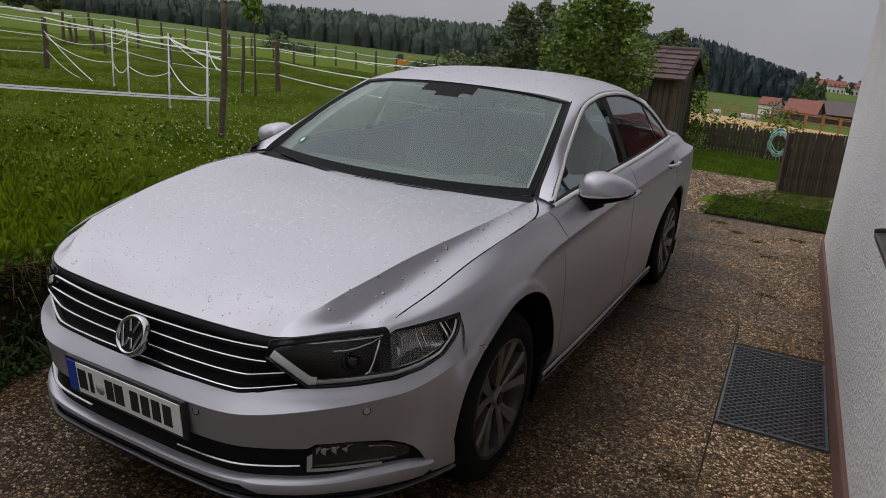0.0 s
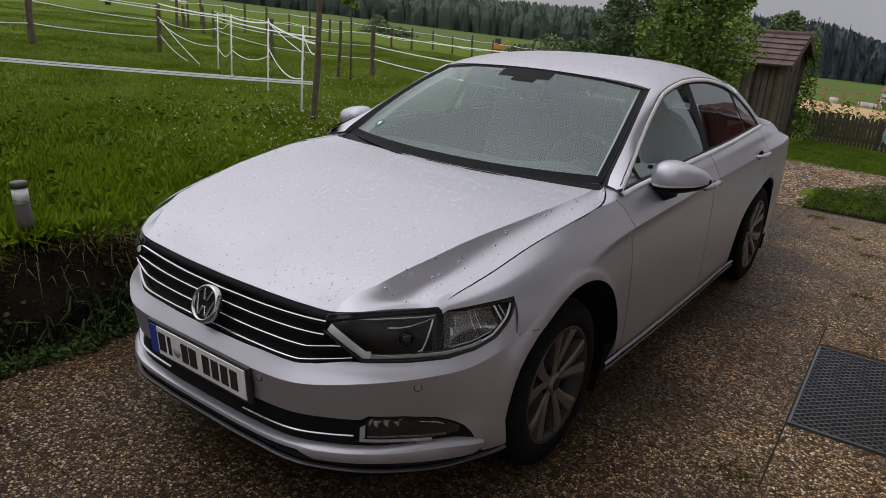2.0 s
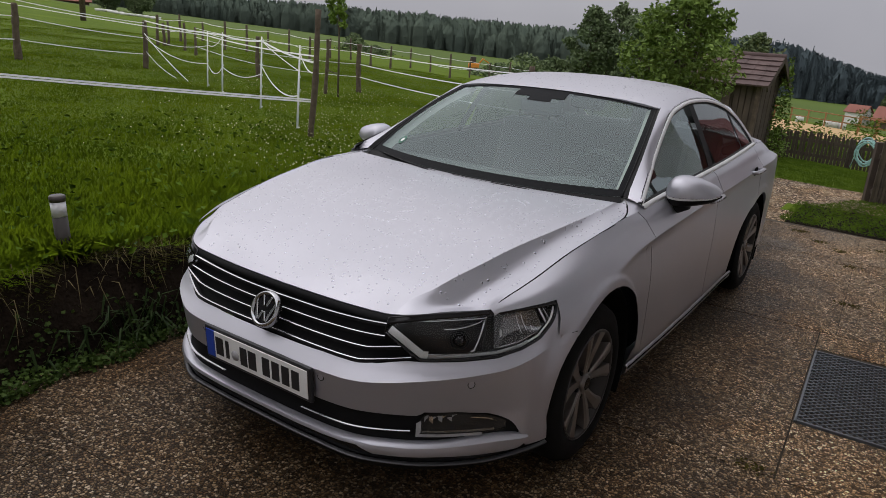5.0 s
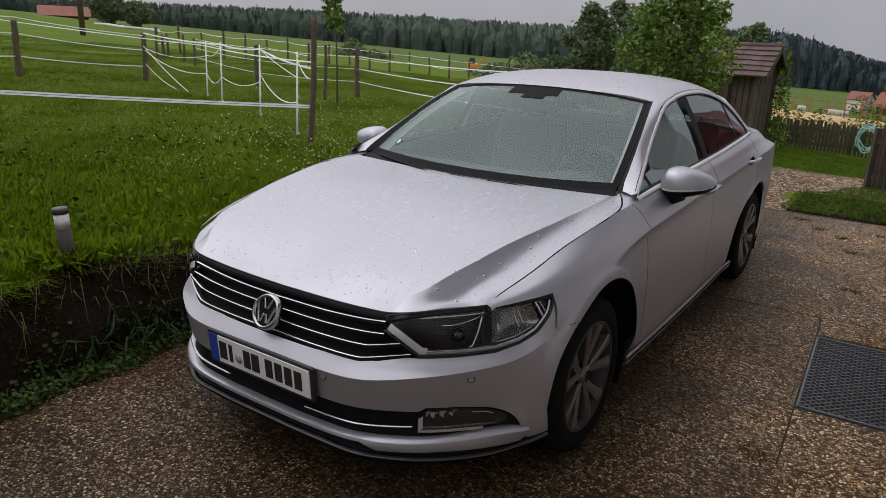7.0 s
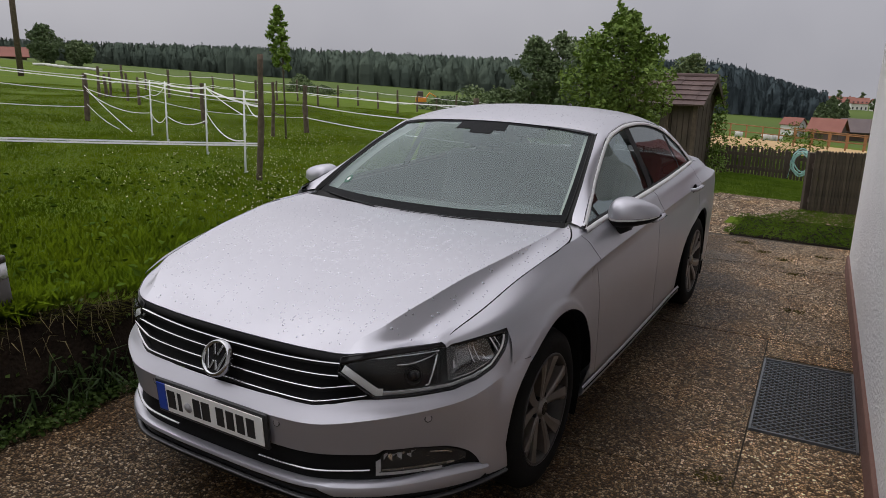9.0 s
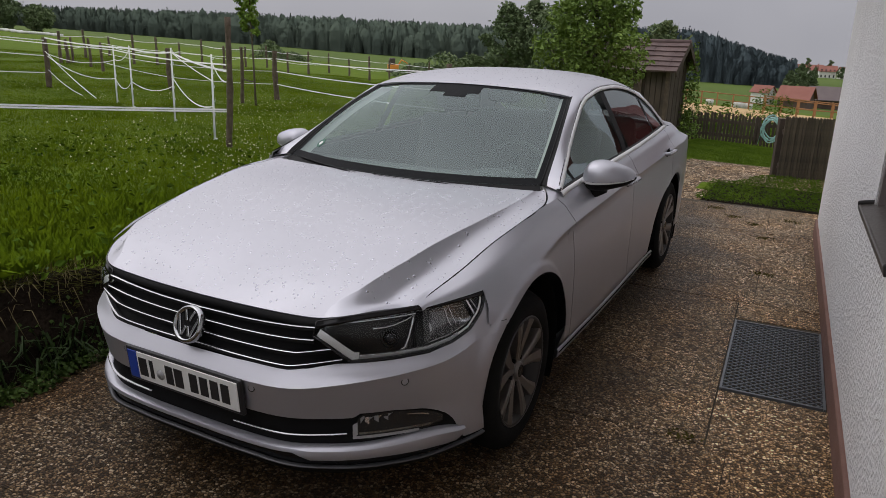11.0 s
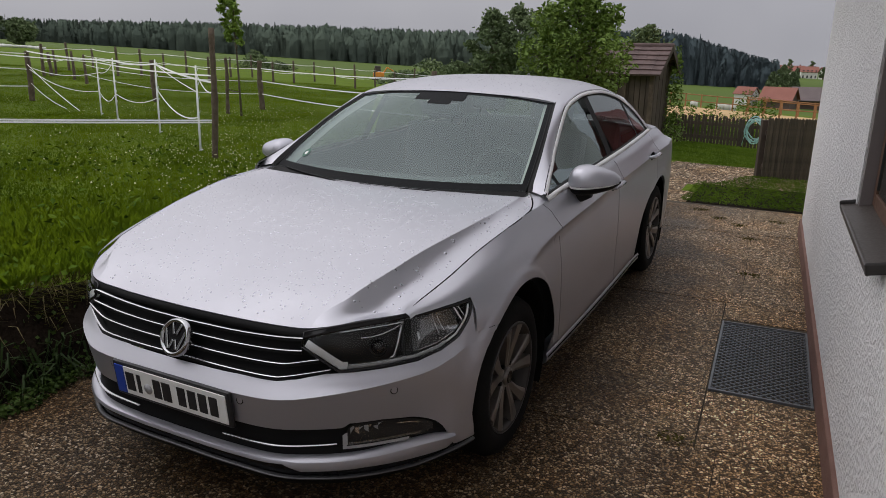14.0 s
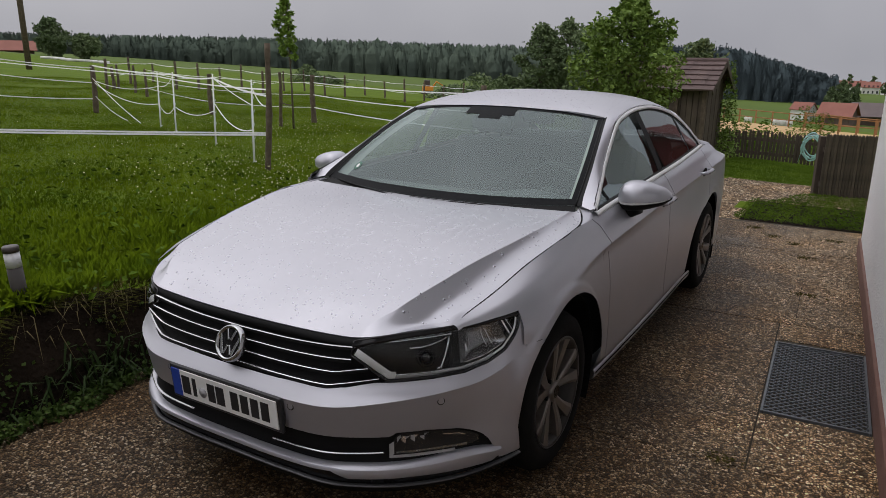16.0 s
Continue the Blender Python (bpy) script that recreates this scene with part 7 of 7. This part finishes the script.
rw = grid(np.linspace(-1, 1, 21), np.linspace(0, 1, 12), lambda s, t: np.stack([s * rs_side(t)[..., 0], 3.42 + 0.68 * t + (rs_side(t)[..., 1] - 3.42 - 0.68 * t) * np.abs(s) ** 2, 1.362 - 0.315 * t + 0.02 * np.sin(math.pi * t) + (rs_side(t)[..., 2] - 1.362 + 0.315 * t) * np.abs(s) ** 2], -1))
rwo = sheet("rear_window", rw, REARGLASS, label="heated rear window")
rwo.visible_shadow = False


def boot(s, t):
    y = 4.10 + 0.60 * t
    e = row_top(y)
    z = 1.046 - 0.02 * t + (e[..., 1] + 0.004 - 1.046 + 0.02 * t) * np.abs(s) ** 2.4
    return np.stack([s * e[..., 0], y + 0.045 * (1 - s * s) * t, z], -1)


sheet("boot_lid", grid(np.linspace(-1, 1, 25), np.linspace(0, 1, 12), boot), PAINT, thick=0.01)


def tail(s, t):
    z = 1.026 - 0.83 * t
    e = flank_x(np.full(np.shape(s), 4.70), np.clip(z, 0.24, 0.97))
    y = 4.70 + 0.05 * (1 - np.abs(s) ** 3) + 0.035 * np.sin(math.pi * np.clip(t * 1.1, 0, 1))
    return np.stack([s * e, y, np.where(t < 0.1, z - 0.075 * np.abs(s) ** 2.4 * (1 - t * 10), z)], -1)


sheet("rear_bumper", grid(np.linspace(-1, 1, 25), np.linspace(0, 1, 20), tail), PAINT, thick=0.01, flip=False)
for sd in (-1, 1):
    box("tail_lamp", (0.34, 0.03, 0.13), pose(sd * 0.52, 4.745, 0.86), REDLAMP, CAR, "red tail lamp", 0.02)
box("rear_plate", (0.52, 0.012, 0.11), pose(0, 4.79, 0.72), PLATEWHITE, CAR, "white rear plate", 0.003)
box("boot_badge", (0.10, 0.01, 0.10), pose(0, 4.765, 0.93), CHROME, CAR, "round chrome badge", 0.03)


# door mirrors
def door_mirror(side):
    m = empty("door_mirror")
    m.parent = CAR
    m.matrix_local = pose(side * 0.912, 1.645, 0.998) @ Matrix.Diagonal((side, 1, 1, 1))
    prof = curve((0.0, 0.040, 0.050, -0.004), (0.08, 0.066, 0.076, -0.002), (0.24, 0.084, 0.090, 0.0), (0.44, 0.088, 0.084, 0.002), (0.70, 0.076, 0.064, 0.004), (0.90, 0.052, 0.040, 0.006), (1.0, 0.018, 0.016, 0.008))

    def shell(lo, hi, grow, name, mat, label=""):
        n, k = 22, 20
        P = np.zeros((n, k, 3))
        for i, t in enumerate(np.linspace(0, 1, n)):
            a, b, dz = prof(np.array(t))
            w = np.linspace(radians(lo), radians(hi), k)
            cw, sw = np.sign(np.cos(w)) * np.abs(np.cos(w)) ** 0.72, np.sign(np.sin(w)) * np.abs(np.sin(w)) ** 0.86
            P[i] = np.stack([np.full(k, -0.075 + 0.225 * t), 0.045 * t ** 1.5 + 0.050 - (a + grow) * 1.10 * cw, dz + (b + grow) * sw * np.where(sw < 0, 0.72, 0.86)], -1)
        return sheet(name, P, mat, m, label, flip=True)

    shell(-10, 150, 0.0, "cap", PAINT, "silver mirror cap")
    shell(-165, -19, 0.0, "lower_shell", BLACK, "black lower shell")
    shell(-19, -10, 0.003, "indicator", DRL, "slim clear indicator strip")
    vs, fs = [], []
    n = 26
    for i in range(n):
        a = 2 * math.pi * i / n
        vs.append((0.035 + 0.098 * math.cos(a), 0.094 + 0.02 * (0.035 + 0.098 * math.cos(a)) / 0.2, 0.006 + 0.050 * math.sin(a)))
    link("mirror_face", vs, [tuple(range(n))[::-1]], MIRROR, m, "mirror glass")
    rod("rear_rim", [(*(Vector(v) + Vector((0, 0.0, 0))),) for v in vs] + [tuple(vs[0])], 0.008, BLACK, m, "", 6)
    rod("stalk", [(-0.085, 0.085, -0.105), (-0.05, 0.065, -0.075), (0.01, 0.05, -0.04)], [0.038, 0.040, 0.040], BLACK, m, "black mirror foot", 10)


door_mirror(1)
door_mirror(-1)


# door handles, filler cap, antenna
def handle(y, side):
    z = float(row_cre(y)[1]) + 0.004
    x = float(flank_x(np.array(y), np.array(z)))
    h = empty("door_handle")
    h.parent = CAR
    pts = [(side * (x - 0.004), y - 0.105, z), (side * (x + 0.030), y - 0.085, z + 0.003), (side * (x + 0.036), y, z + 0.005), (side * (x + 0.032), y + 0.085, z + 0.003), (side * (x - 0.004), y + 0.105, z)]
    rod("grip", pts, [0.010, 0.013, 0.014, 0.013, 0.010], PAINT, h, "", 10)
    rod("chrome_line", [(p[0] + side * 0.011, p[1], p[2]) for p in pts[1:4]], 0.0045, CHROME, h, "", 6)
    # flat near-black ellipse paints the shade in the hollow behind the grip
    bm = bmesh.new()
    bmesh.ops.create_uvsphere(bm, u_segments=18, v_segments=10, radius=1.0, matrix=pose(side * (x + 0.0005), y, z - 0.002) @ Matrix.Diagonal((0.004, 0.065, 0.028, 1)))
    part("recess_shade", bm, LINER, h, "", True)


for side in (-1, 1):
    handle(2.25, side)
    handle(3.28, side)
bm = bmesh.new()
bmesh.ops.create_cone(bm, cap_ends=True, segments=14, radius1=0.045, radius2=0.006, depth=0.05, matrix=pose(0, 3.30, 1.40) @ Matrix.Diagonal((0.5, 1.6, 1, 1)))
part("roof_aerial", bm, GLOSSBLACK, CAR, "", True)


# wheels
def lathe(profile, n=48):
    vs, fs = [], []
    for x, r in profile:
        for k in range(n):
            a = 2 * math.pi * k / n
            vs.append((x, r * math.cos(a), r * math.sin(a)))
    for i in range(len(profile) - 1):
        for k in range(n):
            k2 = (k + 1) % n
            fs.append((i * n + k, i * n + k2, (i + 1) * n + k2, (i + 1) * n + k))
    return vs, fs


def wheel(x, y, side, turn):
    w = empty("wheel")
    w.parent = CAR
    w.matrix_local = pose(side * x, y, 0.327) @ Matrix.Diagonal((side, 1, 1, 1)) @ pose(0, 0, 0, turn, 0, 0)
    R = 0.327
    v, f = lathe(((-0.20, 0.22), (-0.205, 0.26), (-0.195, 0.305), (-0.165, R), (-0.045, R), (-0.012, 0.312), (0.004, 0.280), (0.002, 0.245), (-0.008, 0.226)))
    link("tyre", v, f, RUBBER, w, "black tyre", True)
    v, f = lathe(((-0.19, 0.222), (-0.15, 0.19), (-0.06, 0.195), (-0.020, 0.212), (-0.004, 0.226), (-0.002, 0.222), (-0.008, 0.214), (-0.03, 0.205)))
    link("rim", v, f, RIMDARK, w, "dark rim barrel", True)
    v, f = lathe(((-0.010, 0.2215), (-0.003, 0.2235), (-0.0015, 0.2265), (-0.004, 0.229), (-0.010, 0.229)))
    link("rim_lip", v, f, SATIN, w, "thin grey rim lip", True)
    rod("brake_disc", [(-0.10, 0, 0), (-0.085, 0, 0)], 0.15, METALGREY, w, "dark brake disc", 30, False)
    rod("well", [(-0.16, 0, 0), (-0.15, 0, 0)], 0.2, LINER, w, "", 30, False)
    for k in range(5):
        for s in (-1, 1):
            a0, a1 = radians(72 * k + 9.0 * s), radians(72 * k + 16.0 * s)
            bm = bmesh.new()
            sect = []
            for r, a, hw, xo in ((0.035, a0, 0.020, -0.030), (0.075, a0 + (a1 - a0) * 0.12, 0.017, -0.026), (0.12, a0 + (a1 - a0) * 0.35, 0.021, -0.019), (0.17, a0 + (a1 - a0) * 0.68, 0.026, -0.012), (0.216, a1, 0.033, -0.007)):
                c = Vector((0, r * math.cos(a), r * math.sin(a)))
                t = Vector((0, -math.sin(a), math.cos(a)))
                sect.append([bm.verts.new(c + t * hw * q + Vector((xo + d, 0, 0))) for q, d in ((-1, -0.035), (-0.9, 0.0), (0.35 * s, 0.005), (0.9, 0.0), (1, -0.035))])
            for p, q in zip(sect[:-1], sect[1:]):
                for i in range(4):
                    bm.faces.new((p[i], q[i], q[i + 1], p[i + 1]))
            bm.faces.new(sect[-1])
            part("spoke", bm, ALLOY, w)
    rod("hub_cap", [(-0.04, 0, 0), (-0.016, 0, 0), (-0.012, 0, 0)], [0.042, 0.036, 0.028], ALLOY, w, "", 24)
    rod("cap_badge", [(-0.012, 0, 0), (-0.0105, 0, 0)], 0.026, GLOSSBLACK, w, "", 20, False)
    for k in range(5):
        a = radians(72 * k + 36)
        rod("bolt", [(-0.04, 0.056 * math.cos(a), 0.056 * math.sin(a)), (-0.024, 0.056 * math.cos(a), 0.056 * math.sin(a))], 0.009, BLACK, w, "", 6)


wheel(0.888, 0.885, 1, 12)
wheel(0.888, 3.665, 1, 40)
wheel(0.888, 0.885, -1, 70)
wheel(0.888, 3.665, -1, 20)

# dark inner body: wheel houses, floor, engine bay, door inners
for cy, cz, R0 in ARCHES:
    a = np.linspace(-0.5, math.pi + 0.5, 30)
    for side in (-1, 1):
        P = np.array([np.stack([side * (x - 0.07 * np.clip((1.0 - a) / 1.0, 0, 1.4) * (cy < 2)), cy - (R0 - 0.003) * np.cos(a), cz + (R0 - 0.003) * np.sin(a)], -1) for x in (0.885, 0.75, 0.50)])
        sheet("wheel_house", P, LINER, CAR, "")
        cap = np.array([np.stack([np.full(30, side * 0.50), cy - q * np.cos(a), cz + q * np.sin(a)], -1) for q in (R0, 0.01)])
        sheet("wheel_house_wall", cap, LINER, CAR, "")
box("underbody", (1.30, 4.35, 0.10), pose(0, 2.35, 0.235), LINER, CAR, "", 0.02)
box("engine_bay", (0.96, 0.95, 0.42), pose(0, 0.72, 0.46), LINER, CAR, "", 0.02)
box("bulkhead", (1.40, 0.06, 0.60), pose(0, 1.33, 0.60), LINER, CAR, "", 0)
ydi = np.linspace(1.30, 3.40, 24)
pair("door_inner", np.array([np.stack([np.minimum(row_top(ydi)[:, 0], 0.86) - 0.045 - 0.01 * (z < 0.9), ydi, np.where(z > 0.9, row_top(ydi)[:, 1] - 0.004, z)], -1) for z in (0.20, 0.5, 0.8, 0.95)]), TRIM, "dark door lining")

# ---- cabin ----
box("cabin_floor", (1.45, 2.4, 0.04), pose(0, 2.45, 0.30), TRIM, CAR, "", 0)


def dashboard():
    def f(s, t):
        y = 1.36 + 0.52 * t
        z = 0.925 + 0.012 * np.sin(math.pi * t) - 0.28 * np.clip(t - 0.78, 0, 1) ** 1.4 * 3.2 + 0.045 * np.exp(-((s - 0.52) / 0.24) ** 2) * np.exp(-((t - 0.66) / 0.16) ** 2)
        return np.stack([s * (0.72 + 0.02 * t), y - 0.04 * (1 - s * s) * (1 - t), z], -1)

    d = sheet("dashboard", grid(np.linspace(-1, 1, 41), np.linspace(0, 1, 26), f), DASH, CAR, "dark dashboard with a raised instrument hood")
    sheet("defroster_vent", grid(np.linspace(-0.7, 0.7, 20), np.linspace(0.12, 0.15, 2), f) + np.array([0, 0, 0.003]), GLOSSBLACK, d)


dashboard()


def steering_wheel():
    s = empty("steering_wheel")
    s.parent = CAR
    s.matrix_local = pose(0.37, 1.93, 0.90, 68, 0, 0)
    rod("rim", [(0.185 * math.cos(a), 0.185 * math.sin(a), 0) for a in np.linspace(0, 2 * math.pi, 41)], 0.0155, TRIM, s, "", 10)
    rod("boss", [(0, 0, -0.03), (0, 0, 0.02), (0, 0, 0.03)], [0.065, 0.062, 0.045], TRIM, s, "", 20)
    for a in (0, math.pi, -math.pi / 2):
        rod("spoke", [(0.05 * math.cos(a), 0.05 * math.sin(a), 0.0), (0.178 * math.cos(a), 0.178 * math.sin(a), 0)], [0.02, 0.012], TRIM, s, "", 8)


steering_wheel()


def seat(x, y, wide=0.50, high=0.62):
    s = empty("seat")
    s.parent = CAR
    s.matrix_local = pose(x, y, 0.32)
    box("cushion", (wide, 0.50, 0.16), pose(0, 0, 0.16, -4, 0, 0), SEAT, s, "grey fabric cushion", 0.05)
    box("backrest", (wide, 0.13, high), pose(0, 0.33, 0.50, -16, 0, 0), SEAT, s, "grey fabric backrest", 0.05)
    for k in ((0,) if wide < 0.8 else (-0.42, 0.42)):
        box("headrest", (0.27, 0.09, 0.17), pose(k, 0.47, 0.90, -14, 0, 0), SEAT, s, "", 0.035)
        for q in (-0.06, 0.06):
            rod("headrest_stem", [(k + q, 0.425, 0.76), (k + q, 0.445, 0.85)], 0.006, CHROME, s, "", 6)


seat(0.37, 2.28)
seat(-0.37, 2.28)
seat(0, 3.12, 1.24, 0.58)
box("parcel_shelf", (1.20, 0.45, 0.03), pose(0, 3.78, 1.00), TRIM, CAR, "", 0.01)
sheet("headliner", grid(np.linspace(-1, 1, 21), np.linspace(0.01, 0.99, 12), roof) - np.array([0, 0, 0.022]), HEADLINER, CAR, "pale roof lining", flip=True)
pm = inner - np.array([0.058, -0.036, 0.018])
pm2 = inner - np.array([0.030, -0.020, 0.012])
pm3 = (inner * 0.2 + outer * 0.8) - np.array([0.03, -0.0, 0.016])
pair("pillar_lining", np.stack([pm, pm2, pm3], 1), HEADLINER, "pale pillar lining")
box("rear_view_mirror", (0.25, 0.03, 0.075), pose(0.0, 1.945, 1.275, 10, 0, -8), TRIM, CAR, "dark rear-view mirror", 0.015)


# ---- raindrops ----
def drops(name, place, n, seed, rmin, rmax, parent, mat):
    rng = np.random.default_rng(seed)
    vs, fs = [], []
    P, N = place(rng, n)
    N = N * np.sign(N[:, 2:3])
    for p, nv in zip(P, N):
        r = rng.uniform(rmin, rmax) * rng.uniform(0.5, 1.0)
        nv = Vector(nv).normalized()
        a = nv.orthogonal().normalized()
        b = nv.cross(a)
        st = rng.uniform(0.85, 1.15)
        o = len(vs)
        for q, h in ((1.0, 0.0), (0.66, 0.20)):
            for k in range(7):
                w = 2 * math.pi * k / 7
                vs.append(Vector(p) + (a * math.cos(w) * st + b * math.sin(w)) * r * q + nv * r * h)
        vs.append(Vector(p) + nv * r * 0.29)
        for k in range(7):
            k2 = (k + 1) % 7
            fs.append((o + k, o + k2, o + 7 + k2, o + 7 + k))
            fs.append((o + 7 + k, o + 7 + k2, o + 14))
    ob = link(name, vs, fs, mat, parent, "clear raindrops", True)
    ob["kind"] = "stuff"
    return ob


def hood_spots(rng, n):
    s, t = rng.uniform(-1.0, 1.0, n) * rng.choice([1.0, 1.9], n, p=[0.8, 0.2]), rng.uniform(0.02, 0.98, n)
    p = hood(np.abs(s), t)
    q, r = hood(np.abs(s) + 0.004, t) - p, hood(np.abs(s), t + 0.004) - p
    nv = np.cross(q, r)
    sg = np.sign(s)[:, None]
    p[:, 0] *= np.sign(s)
    nv[:, 0] *= np.sign(s)
    return p, nv


def roof_spots(rng, n):
    s, t = rng.uniform(-0.9, 0.9, n), rng.uniform(0.02, 0.5, n)
    p = roof(s, t)
    return p, np.cross(roof(s + 0.004, t) - p, roof(s, t + 0.004) - p)


def screen_spots(rng, n):
    s, t = rng.uniform(-0.93, 0.93, n), rng.uniform(0.03, 0.98, n)
    far = (np.abs(s) > 0.75) | (t > 0.85)
    s, t = s[far], t[far]
    p = screen(s, t)
    return p, np.cross(screen(s + 0.004, t) - p, screen(s, t + 0.004) - p)


drops("rain_film", hood_spots, 1700, 2, 0.0026, 0.0066, bonnet, WATER)
drops("rain_film", screen_spots, 900, 4, 0.0015, 0.0035, ws, LENS)
drops("rain_film", roof_spots, 700, 6, 0.0020, 0.0045, roof_ob, WATER)
